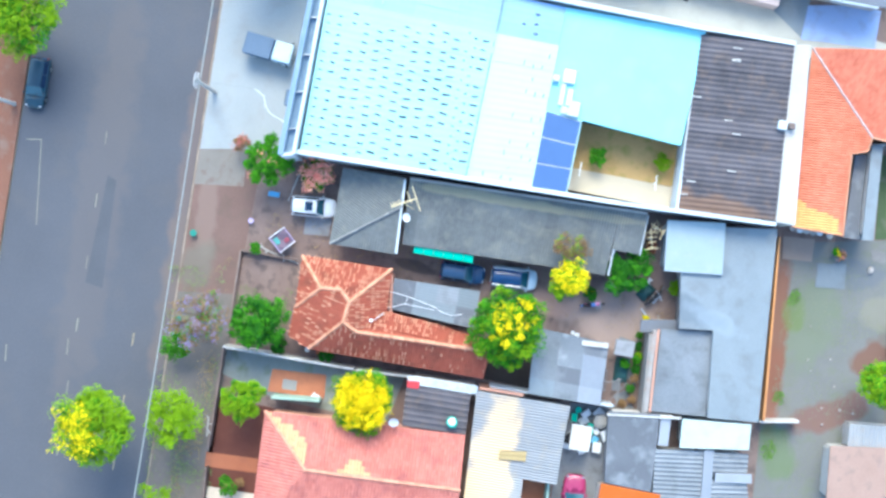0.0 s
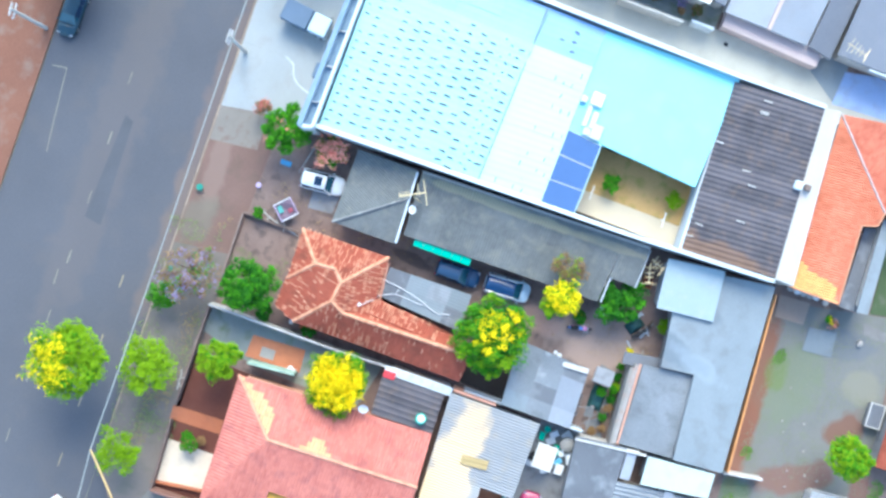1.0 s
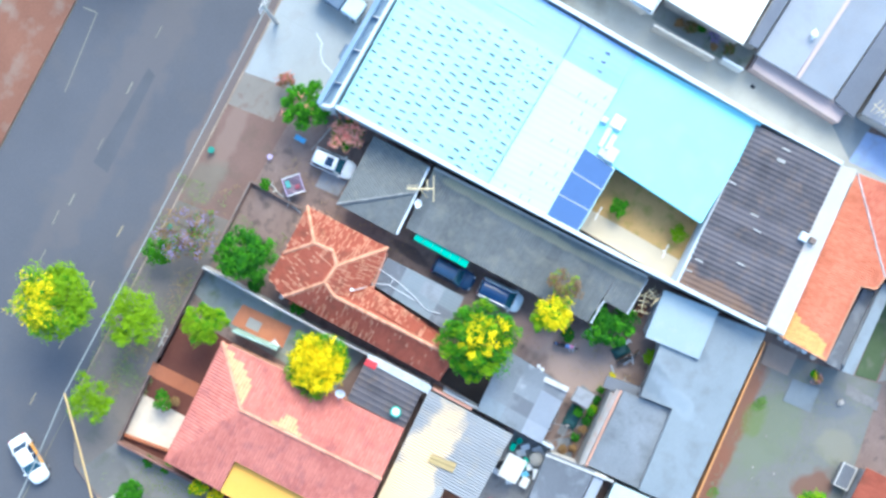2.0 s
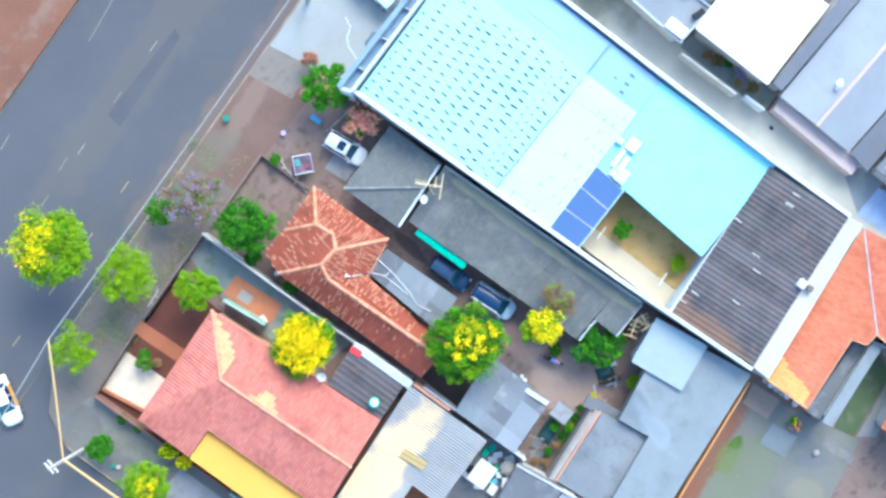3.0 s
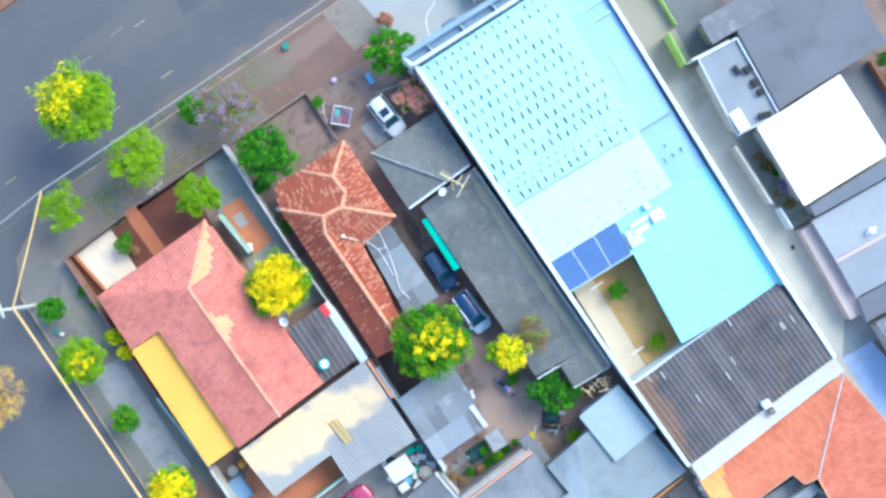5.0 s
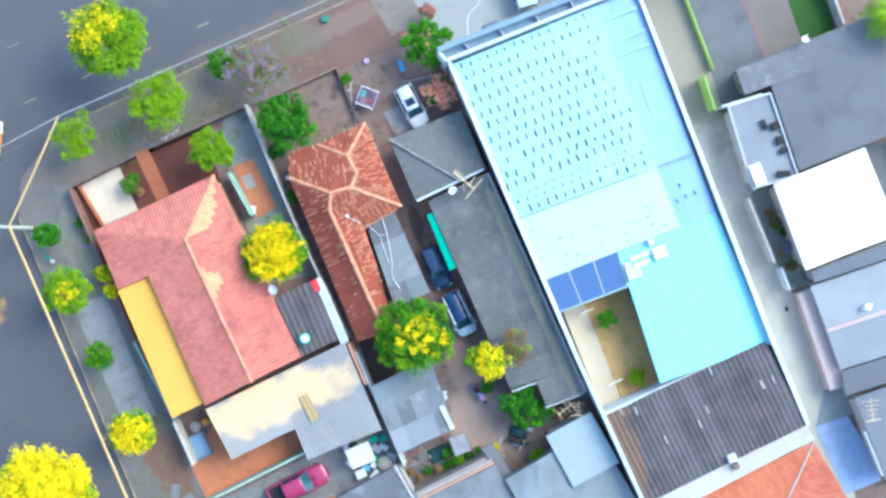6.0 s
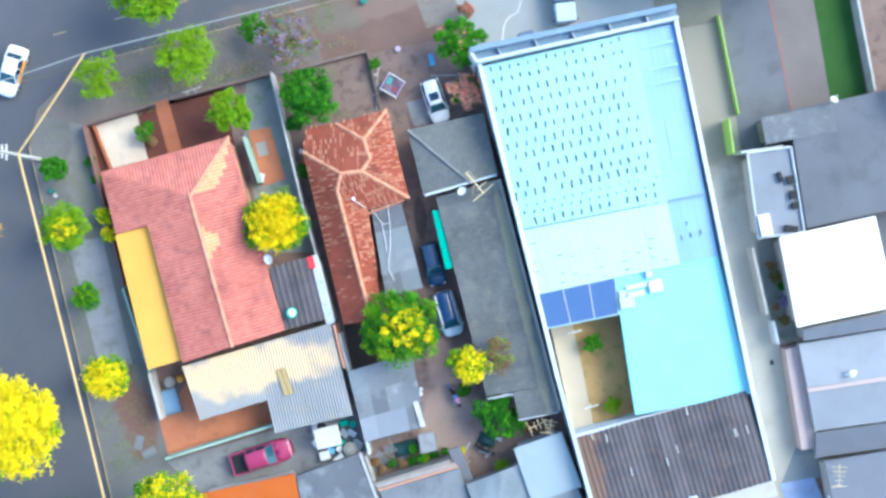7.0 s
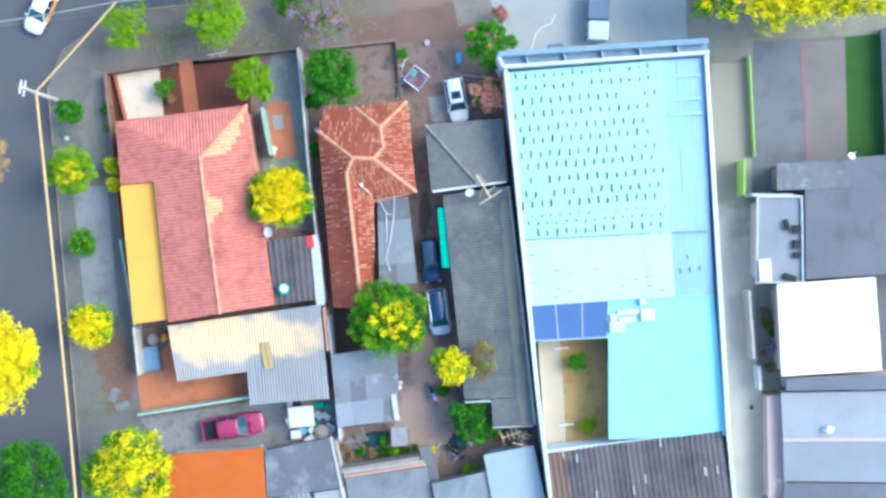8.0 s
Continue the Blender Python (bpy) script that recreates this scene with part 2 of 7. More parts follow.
POLE = surface("pole_concrete", (0.36, 0.34, 0.32), (0.5, 0.48, 0.46), 1, 10, 0.8, bump=0.1)
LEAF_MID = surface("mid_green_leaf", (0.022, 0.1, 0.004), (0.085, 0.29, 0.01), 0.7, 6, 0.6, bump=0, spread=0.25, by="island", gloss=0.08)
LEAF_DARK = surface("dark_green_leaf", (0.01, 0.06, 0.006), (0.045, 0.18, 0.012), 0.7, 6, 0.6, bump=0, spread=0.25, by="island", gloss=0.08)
LEAF_LIME = surface("lime_green_leaf", (0.09, 0.19, 0.004), (0.24, 0.4, 0.008), 0.7, 6, 0.6, bump=0, spread=0.13, by="island", gloss=0.08)
LEAF_YELLOW = surface("yellow_leaf", (0.5, 0.43, 0.003), (0.78, 0.67, 0.006), 0.7, 6, 0.6, bump=0, spread=0.13, by="island", gloss=0.08)
LEAF_BROWN = surface("dry_brown_leaf", (0.13, 0.075, 0.035), (0.3, 0.19, 0.09), 0.7, 6, 0.8, bump=0, spread=0.25, by="island", gloss=0.08)
BLOOM_YELLOW = surface("yellow_blossom", (0.7, 0.52, 0.003), (0.92, 0.74, 0.006), 0.9, 6, 0.6, bump=0, spread=0.13, by="island", gloss=0.08)
BLOOM_PINK = surface("coral_blossom", (0.55, 0.17, 0.13), (0.78, 0.36, 0.28), 0.9, 6, 0.6, bump=0, spread=0.25, by="island", gloss=0.08)
BLOOM_CORAL = surface("pale_coral_blossom", (0.8, 0.21, 0.14), (0.93, 0.46, 0.33), 0.9, 6, 0.6, bump=0, spread=0.25, by="island", gloss=0.08)
PATCHED = surface("patched_fibre_cement", (0.13, 0.14, 0.16), (0.22, 0.235, 0.26), 0.3, 7, 0.9, bump=0.2, dirt=(0.34, 0.355, 0.37), amount=0.8, spread=0.12)
BLOOM_LILAC = surface("lilac_blossom", (0.16, 0.12, 0.24), (0.3, 0.25, 0.4), 0.9, 6, 0.7, bump=0, spread=0.25, by="island", gloss=0.08)
WHITE_PAINT = plain("white_car_paint", (0.8, 0.81, 0.83), 0.3, coat=0.6)
SILVER_PAINT = plain("pale_blue_silver_paint", (0.55, 0.67, 0.77), 0.3, coat=0.6)
NAVY_PAINT = plain("dark_navy_car_paint", (0.012, 0.05, 0.13), 0.35, coat=0.25)
ROOFGLASS = plain("deep_blue_roof_glass", (0.02, 0.06, 0.16), 0.2)
BLUE_PAINT = plain("deep_blue_car_paint", (0.01, 0.04, 0.065), 0.35, coat=0.2)
RED_PAINT = plain("crimson_car_paint", (0.34, 0.03, 0.11), 0.35, coat=0.3)
STEEL_PAINT = plain("slate_cargo_paint", (0.11, 0.16, 0.24), 0.6)
LINEWIRE = surface("pale_cable_sheath", (0.2, 0.215, 0.21), (0.3, 0.315, 0.305), 1, 8, 0.7, bump=0.0)
FORECOURT = surface("whitish_concrete", (0.26, 0.275, 0.28), (0.37, 0.38, 0.385), 0.25, 8, 0.85, bump=0.15, dirt=(0.24, 0.22, 0.2), amount=0.35)
ORANGEBRICK = surface("orange_brick_coping", (0.5, 0.22, 0.09), (0.68, 0.36, 0.15), 1, 8, 0.85, bump=0.2)
GLASS = plain("tinted_glass", (0.012, 0.03, 0.07), 0.12)
SCREENGLASS = plain("windscreen_glass", (0.02, 0.075, 0.11), 0.12)
# navy lightened in colour for the sky that the estate's roof reflects
SKYLIT_NAVY = plain("skylit_navy_paint", (0.035, 0.085, 0.17), 0.3, coat=0.4)
CABPAINT = plain("pale_cab_paint", (0.5, 0.62, 0.72), 0.4, coat=0.3)
RUBBER = plain("black_rubber", (0.02, 0.02, 0.02), 0.8)
CHROME = plain("bright_metal", (0.6, 0.6, 0.62), 0.3, 0.9)
ALUMINIUM = plain("dull_aluminium", (0.55, 0.56, 0.58), 0.45, 0.6)
BRASS = plain("aged_antenna_metal", (0.62, 0.5, 0.3), 0.5, 0.3)
WHITE = plain("white_plastic", (0.78, 0.79, 0.8), 0.5)
RED = plain("red_plastic", (0.55, 0.04, 0.05), 0.5)
AMBER = plain("amber_lens", (0.7, 0.3, 0.03), 0.3)
TEAL = plain("teal_plastic", (0.004, 0.38, 0.26), 0.5)
DULLTEAL = plain("faded_teal_plastic", (0.02, 0.2, 0.15), 0.6)
CYAN = plain("light_blue_plastic", (0.15, 0.45, 0.7), 0.5)
PANEL = plain("solar_cell", (0.07, 0.13, 0.29), 0.25)
PURPLE = plain("mauve_cloth", (0.45, 0.36, 0.55), 0.8)
BLACK = plain("black_plastic", (0.01, 0.011, 0.016), 0.75)
ROADPAINT = surface("worn_road_paint", (0.16, 0.15, 0.13), (0.28, 0.26, 0.2), 2, 10, 0.8, bump=0.1)
YELLOWPAINT = surface("worn_yellow_kerb", (0.24, 0.19, 0.12), (0.36, 0.29, 0.18), 1, 8, 0.85, bump=0.1)
KERB = surface("kerb_stone", (0.2, 0.15, 0.115), (0.33, 0.26, 0.2), 1, 8, 0.85, bump=0.2)


# ---- mesh helpers ----
def mesh_of(name, verts, faces, material=None, smooth=False):
    me = bpy.data.meshes.new(name)
    me.from_pydata([tuple(v) for v in verts], [], faces)
    if material:
        me.materials.append(material)
    if smooth:
        me.polygons.foreach_set("use_smooth", [True] * len(me.polygons))
    me.update()
    return me


def part(name, bm, material, parent=None, label=""):
    """Links a bmesh as one mesh object, under a thing or a part."""
    if isinstance(bm, bpy.types.Mesh):
        me = bm
        if not me.materials:
            me.materials.append(material)
    else:
        bmesh.ops.recalc_face_normals(bm, faces=bm.faces)
        me = bpy.data.meshes.new(name)
        bm.to_mesh(me)
        bm.free()
        me.materials.append(material)
    ob = new(name, me)
    ob.parent = parent
    return tagged(ob, label)


def thing(name, label, category, at=(0, 0, 0), turn=0, group="", kind=""):
    ob = new(name)
    ob.matrix_basis = pose(*at, 0, 0, turn)
    ob.empty_display_size = 0.3
    return tagged(ob, label, category, group, kind)


def add_box(bm, lo, hi, m=None, bevel=0.0):
    r = bmesh.ops.create_cube(bm, size=1)["verts"]
    size = [h - l for l, h in zip(lo, hi)]
    mid = [(h + l) / 2 for l, h in zip(lo, hi)]
    bmesh.ops.transform(bm, matrix=(m or Matrix()) @ Matrix.Translation(mid) @ Matrix.Diagonal((*size, 1)), verts=r)
    if bevel:
        edges = list({e for v in r for e in v.link_edges})
        bmesh.ops.bevel(bm, geom=edges, offset=bevel, segments=1, affect="EDGES", profile=0.5)
    return bm


def box(lo, hi, m=None, bevel=0.0):
    return add_box(bmesh.new(), lo, hi, m, bevel)


def add_tube(bm, a, b, r0, r1=None, sides=8):
    a, b = Vector(a), Vector(b)
    turn = (b - a).to_track_quat("Z", "Y").to_matrix().to_4x4()
    bmesh.ops.create_cone(bm, cap_ends=True, segments=sides, radius1=r0, radius2=r0 if r1 is None else r1, depth=(b - a).length,
                          matrix=Matrix.Translation((a + b) / 2) @ turn)
    return bm


def tube(a, b, r0, r1=None, sides=8):
    return add_tube(bmesh.new(), a, b, r0, r1, sides)


def prism(corners, z0, z1, bevel=0.0):
    """An upright block over corners given as (x, y)."""
    bm = bmesh.new()
    low = [bm.verts.new((x, y, z0)) for x, y in corners]
    high = [bm.verts.new((x, y, z1)) for x, y in corners]
    bm.faces.new(low[::-1])
    bm.faces.new(high)
    n = len(corners)
    for i in range(n):
        bm.faces.new((low[i], low[(i + 1) % n], high[(i + 1) % n], high[i]))
    if bevel:
        rim = [e for e in bm.edges if all(v.co.z == z1 for v in e.verts)]
        bmesh.ops.bevel(bm, geom=rim, offset=bevel, segments=1, affect="EDGES", profile=0.5)
    return bm


def slab(name, corners, z1, z0, material, label="", category="", kind="structure", bevel=0.0):
    ob = part(name, prism(corners, z0, z1, bevel), material)
    return tagged(ob, label, category, "", kind)


def run(a, b, z0, z1, width, bevel=0.0):
    """An upright wall or strip along the line from a to b."""
    a, b = Vector((*a, 0)), Vector((*b, 0))
    d = b - a
    m = Matrix.Translation(a) @ Matrix.Rotation(math.atan2(d.y, d.x), 4, "Z")
    return box((0, -width / 2, z0), (d.length, width / 2, z1), m, bevel)


def along(a, b, f):
    return tuple(p + (q - p) * f for p, q in zip(a, b))


def house_walls(parent, corners, z1, material, inset=0.35, thick=0.18, name="wall"):
    """Four walls set in from the eaves."""
    mid = Vector((sum(c[0] for c in corners) / len(corners), sum(c[1] for c in corners) / len(corners)))
    pts = [Vector(c[:2]) + (mid - Vector(c[:2])).normalized() * inset * 1.4 for c in corners]
    n = len(pts)
    for i in range(n):
        a, b = pts[i], pts[(i + 1) % n]
        d = (b - a).normalized() * thick / 2
        part(name, run(a + d, b - d, 0, z1, thick), material, parent)


def sheet_roof(parent, a, b, c, d, cols, rows, pitch, amp, material, jitter=0.012, name="sheet", rib=False, choices=None):
    """Lapped corrugated sheets over a four-cornered slope; a to b is the upper edge, d to c the lower, and the waves run down it."""
    a, b, c, d = (Vector(p) for p in (a, b, c, d))
    rng = random.Random(int(abs(a.x * 37 + a.y * 11)) + cols)

    def spot(u, v):
        return (a * (1 - u) + b * u) * (1 - v) + (d * (1 - u) + c * u) * v

    width = (b - a).length / cols
    steps = max(2, round(width / pitch)) * 4
    for row in range(rows):
        for col in range(cols):
            top, off = [], rng.uniform(-jitter, jitter)
            v0, v1 = row / rows, min(1, (row + 1) / rows + 0.012) + rng.uniform(-0.004, 0.004)
            for i in range(steps + 1):
                u = (col + i / steps * 1.01) / cols
                phase = i / steps * round(width / pitch)
                wave = (1.0 if phase % 1 < 0.3 else -0.4) if rib else math.sin(phase * 2 * math.pi)
                for v, lift in ((v0, 0.0), (v1, 0.022)):
                    p = spot(u, v)
                    top.append((p.x, p.y, p.z + amp * wave + lift + off + 0.01 * (col % 2)))
            n = len(top)
            verts = top + [(x, y, z - 0.014) for x, y, z in top]
            faces = []
            for i in range(steps):
                q = (2 * i, 2 * i + 1, 2 * i + 3, 2 * i + 2)
                faces += [q, tuple(k + n for k in q[::-1])]
                faces += [(2 * i + 1, 2 * i + 1 + n, 2 * i + 3 + n, 2 * i + 3), (2 * i, 2 * i + 2, 2 * i + 2 + n, 2 * i + n)]
            faces += [(0, n, n + 1, 1), (n - 2, n - 1, 2 * n - 1, 2 * n - 2)]
            used = rng.choice(choices) if choices else material
            part(name, mesh_of(name, verts, faces, used), used, parent)


def inside(poly, p):
    hit = False
    for i in range(len(poly)):
        (x0, y0), (x1, y1) = poly[i - 1], poly[i]
        if (y0 > p[1]) != (y1 > p[1]) and p[0] < (x1 - x0) * (p[1] - y0) / (y1 - y0) + x0:
            hit = not hit
    return hit


def tile_face(parent, corners, material, wide=0.21, long=0.44, seed=1, pale=None, share=0.0, label="", patches=(), way=None, bulge=1.0, lap=0.035, bare=-99, warm=WARMTILE):
    """Rows of half-round clay tiles over one roof slope, on a solid underlay."""
    pts = [Vector(p) for p in corners]
    n = Vector((0, 0, 0))
    for i in range(len(pts)):
        n += pts[i - 1].cross(pts[i])
    n.normalize()
    if n.z < 0:
        n = -n
    down = Vector((n.x, n.y, 0)).normalized()
    if way:
        down = Vector((*way, 0)).normalized()
    down = (down - n * down.dot(n)).normalized()
    side = n.cross(down)
    org = pts[0]
    flat = [((p - org).dot(side), (p - org).dot(down)) for p in pts]
    lo = [min(q[k] for q in flat) for k in (0, 1)]
    hi = [max(q[k] for q in flat) for k in (0, 1)]
    rng = random.Random(seed)
    sets = {0: ([], []), 1: ([], []), 2: ([], [])}
    tris = [[pts[k] for k in tri] for tri in tessellate_polygon([pts])]

    def height(p):
        best, z = -9e9, p.z
        for a, b, c in tris:
            det = (b.y - c.y) * (a.x - c.x) + (c.x - b.x) * (a.y - c.y)
            if abs(det) < 1e-9:
                continue
            f = ((b.y - c.y) * (p.x - c.x) + (c.x - b.x) * (p.y - c.y)) / det
            g = ((c.y - a.y) * (p.x - c.x) + (a.x - c.x) * (p.y - c.y)) / det
            if min(f, g, 1 - f - g) > best:
                best, z = min(f, g, 1 - f - g), f * a.z + g * b.z + (1 - f - g) * c.z
        return z

    for row in range(int((hi[1] - lo[1]) / long) + 1):
        for col in range(int((hi[0] - lo[0]) / wide) + 1):
            u, v = lo[0] + (col + 0.5) * wide, lo[1] + (row + 0.5) * long
            if not inside(flat, (u, v)):
                continue
            spot = org + side * u + down * v
            kind = 1 if rng.random() < (share if spot.y > bare else share * 0.2) else 0
            if any(inside(q, (spot.x + rng.uniform(-0.05, 0.05), spot.y + rng.uniform(-0.05, 0.05))) for q in patches):
                kind = 2
            # thin pale sliver on the tile: a highlight put into shape and colour
            if kind == 1:
                verts, faces = sets[1]
                k, half, shift = len(verts), 0.033 * rng.uniform(0.6, 1.2), rng.uniform(-0.03, 0.03)
                low_z = Vector((0, 0, height(spot) - spot.z))
                for h in (0.06, 0.145):
                    for a, b in ((-1, -0.4), (1, -0.36), (1, 0.42), (-1, 0.38)):
                        verts.append(spot + side * (a * half + shift) + down * (b * long) + n * (h + 0.02 * b) + low_z)
                faces += [(k + 4, k + 5, k + 6, k + 7)] + [(k + i, k + (i + 1) % 4, k + 4 + (i + 1) % 4, k + 4 + i) for i in range(4)]
                kind = 0
            verts, faces = sets[kind]
            lift_to = Vector((0, 0, height(spot) - spot.z))
            k, tip = len(verts), rng.uniform(-0.012, 0.012)
            for end, lift, w in ((-0.5, 0.0, 0.42), (0.58, lap, 0.5)):
                for s, h in ((-1, 0.0), (-0.6, 0.05), (0, 0.072), (0.6, 0.05), (1, 0.0)):
                    du, dv = s * w * wide + tip * end, end * long
                    for keep in (1, 0.75, 0.5, 0.25, 0.05):
                        if inside(flat, (u + du * keep, v + dv * keep)):
                            break
                    verts.append(org + side * (u + du * keep) + down * (v + dv * keep) + n * (h * bulge + lift + 0.02 + tip) + lift_to)
            faces += [(k + i, k + i + 1, k + i + 6, k + i + 5) for i in range(4)]
            faces.append((k + 5, k + 6, k + 7, k + 8, k + 9))
    under = bmesh.new()
    top = [under.verts.new(p + n * 0.01) for p in pts]
    low = [under.verts.new(p - n * 0.1) for p in pts]
    for tri in tessellate_polygon([pts]):
        under.faces.new([top[k] for k in tri])
        under.faces.new([low[k] for k in tri[::-1]])
    for i in range(len(pts)):
        under.faces.new((top[i - 1], top[i], low[i], low[i - 1]))
    roof = part("roof_slope", under, material, parent)
    for key, mat_used in ((0, material), (1, pale), (2, warm)):
        verts, faces = sets[key]
        if verts:
            tagged(part("tiles", mesh_of("tiles", verts, faces, mat_used), mat_used, roof, label), kind="stuff")
    return roof


def ridge_caps(parent, points, material, r=0.16, step=0.42):
    """Overlapping half-round caps along a ridge or hip, one object each."""
    verts = []
    for x, rad in ((0, r * 0.88), (step * 1.15, r * 1.08)):
        for lay in (1.0, 0.86):
            verts += [(x, math.cos(math.pi * g / 5) * rad * lay, math.sin(math.pi * g / 5) * rad * 0.8 * lay + 0.05) for g in range(6)]
    faces = [(g, g + 1, g + 13, g + 12) for g in range(5)] + [(g + 7, g + 6, g + 18, g + 19) for g in range(5)]
    faces += [(g, g + 6, g + 7, g + 1) for g in range(5)] + [(g + 12, g + 13, g + 19, g + 18) for g in range(5)]
    cap = mesh_of("ridge_cap", verts, faces, material)
    rng = random.Random(len(points))
    for a, b in zip(points, points[1:]):
        a, b = Vector(a), Vector(b)
        count = max(1, round((b - a).length / step))
        way = (b - a).normalized()
        side = Vector((0, 0, 1)).cross(way).normalized()
        turn = Matrix((way, side, way.cross(side))).transposed().to_4x4()
        for i in range(count):
            ob = part("ridge_cap", cap, material, parent)
            ob.matrix_basis = Matrix.Translation(a + (b - a) * (i / count) + Vector((0, 0, rng.uniform(-0.01, 0.02)))) @ turn @ Matrix.Rotation(rng.uniform(-0.05, 0.05), 4, "Z")


# ---- ground, streets and pavements ----
def main_kerb(x):
    return 22.7 + 0.103 * x


def side_kerb(y):
    return -34.3 + (12.9 - y) * 0.0853


big = bmesh.new()
bmesh.ops.create_grid(big, x_segments=2, y_segments=2, size=900, matrix=Matrix.Translation((0, 0, -0.2)))
tagged(part("ground", big, GRASSY), "dry grass and red earth round the streets", "ground", kind="structure")
slab("road_main", [(-250, main_kerb(-250)), (250, main_kerb(250)), (250, main_kerb(250) + 15.4), (-250, main_kerb(-250) + 15.4)], -0.15, -0.3, ASPHALT,
     "wide grey worn asphalt street", "road")
slab("road_side", [(side_kerb(22) - 9.5, main_kerb(-46) - 0.02), (-27.0, main_kerb(-27) - 0.02), (-31.0, 14.0), (side_kerb(-150) + 1, -150), (side_kerb(-150) - 9.5, -150)], -0.151, -0.3,
     ASPHALT, "narrow grey asphalt side street", "road")
slab("block_ground", [(120, main_kerb(120)), (-28.6, main_kerb(-28.6)), (-33.2, 16.6), (side_kerb(13.6), 13.6), (side_kerb(-150), -150), (120, -150)], 0.0, -0.4, YARD,
     "brown trodden earth under the house plots", "ground")
slab("pavement_far", [(-36, main_kerb(-36) + 15.5), (250, main_kerb(250) + 15.5), (250, main_kerb(250) + 21), (-36, main_kerb(-36) + 21)], 0.0, -0.4, REDDIRT,
     "red earth pavement across the wide street", "pavement")
slab("pavement_corner", [(side_kerb(18) - 9.6, 16), (side_kerb(-150) - 9.6, -150), (side_kerb(-150) - 16, -150), (side_kerb(18) - 16, 16)], 0.0, -0.4, PAVING,
     "grey pavement across the side street", "pavement")

# kerb stones, one by one
kerb_main = tagged(new("kerb_main"), "pale kerb along the wide street", "kerb", kind="structure")
stone = mesh_of("kerb_stone", *(lambda b: ([v.co.copy() for v in b.verts], [[v.index for v in f.verts] for f in b.faces]))(
    (lambda b: (b.verts.index_update(), b)[1])(box((-0.49, -0.07, -0.25), (0.49, 0.07, 0.03), None, 0.02))), KERB)
for i in range(64):
    x = -28 + i
    ob = part("kerb_stone", stone, KERB, kerb_main)
    ob.matrix_basis = pose(x, main_kerb(x), 0, 0, 0, 5.88)
kerb_side = tagged(new("kerb_side"), "kerb along the side street, worn yellow paint", "kerb", kind="structure")
stone_y = stone.copy()
stone_y.materials[0] = YELLOWPAINT
for i in range(46):
    y = 13 - i
    ob = part("kerb_stone", stone_y, YELLOWPAINT, kerb_side)
    ob.matrix_basis = pose(side_kerb(y), y, 0, 0, 0, 94.88)

# road marks: short worn dashes
marks = tagged(new("road_marking"), "faint worn lane dashes on the wide street", "road marking", kind="structure")
for k in range(7):
    x = -31 + 5.3 * k
    for off, mat_used in ((3.1, YELLOWPAINT), (8.0, ROADPAINT)):
        if off > 5 or x < -10:
            y = main_kerb(x) + off
            part("dash", run((x, y), (x + 1.1, y + 0.115), -0.149, -0.143, 0.09), mat_used, marks)
slab("road_patch", [(-10.9, 29.43), (-1.64, 29.88), (-1.92, 29.07), (-11.0, 27.92)], -0.142, -0.15, surface("fresh_tar", (0.058, 0.06, 0.071), (0.096, 0.097, 0.112), 0.4, 8),
     "long dark mended strip in the asphalt", "road patch")

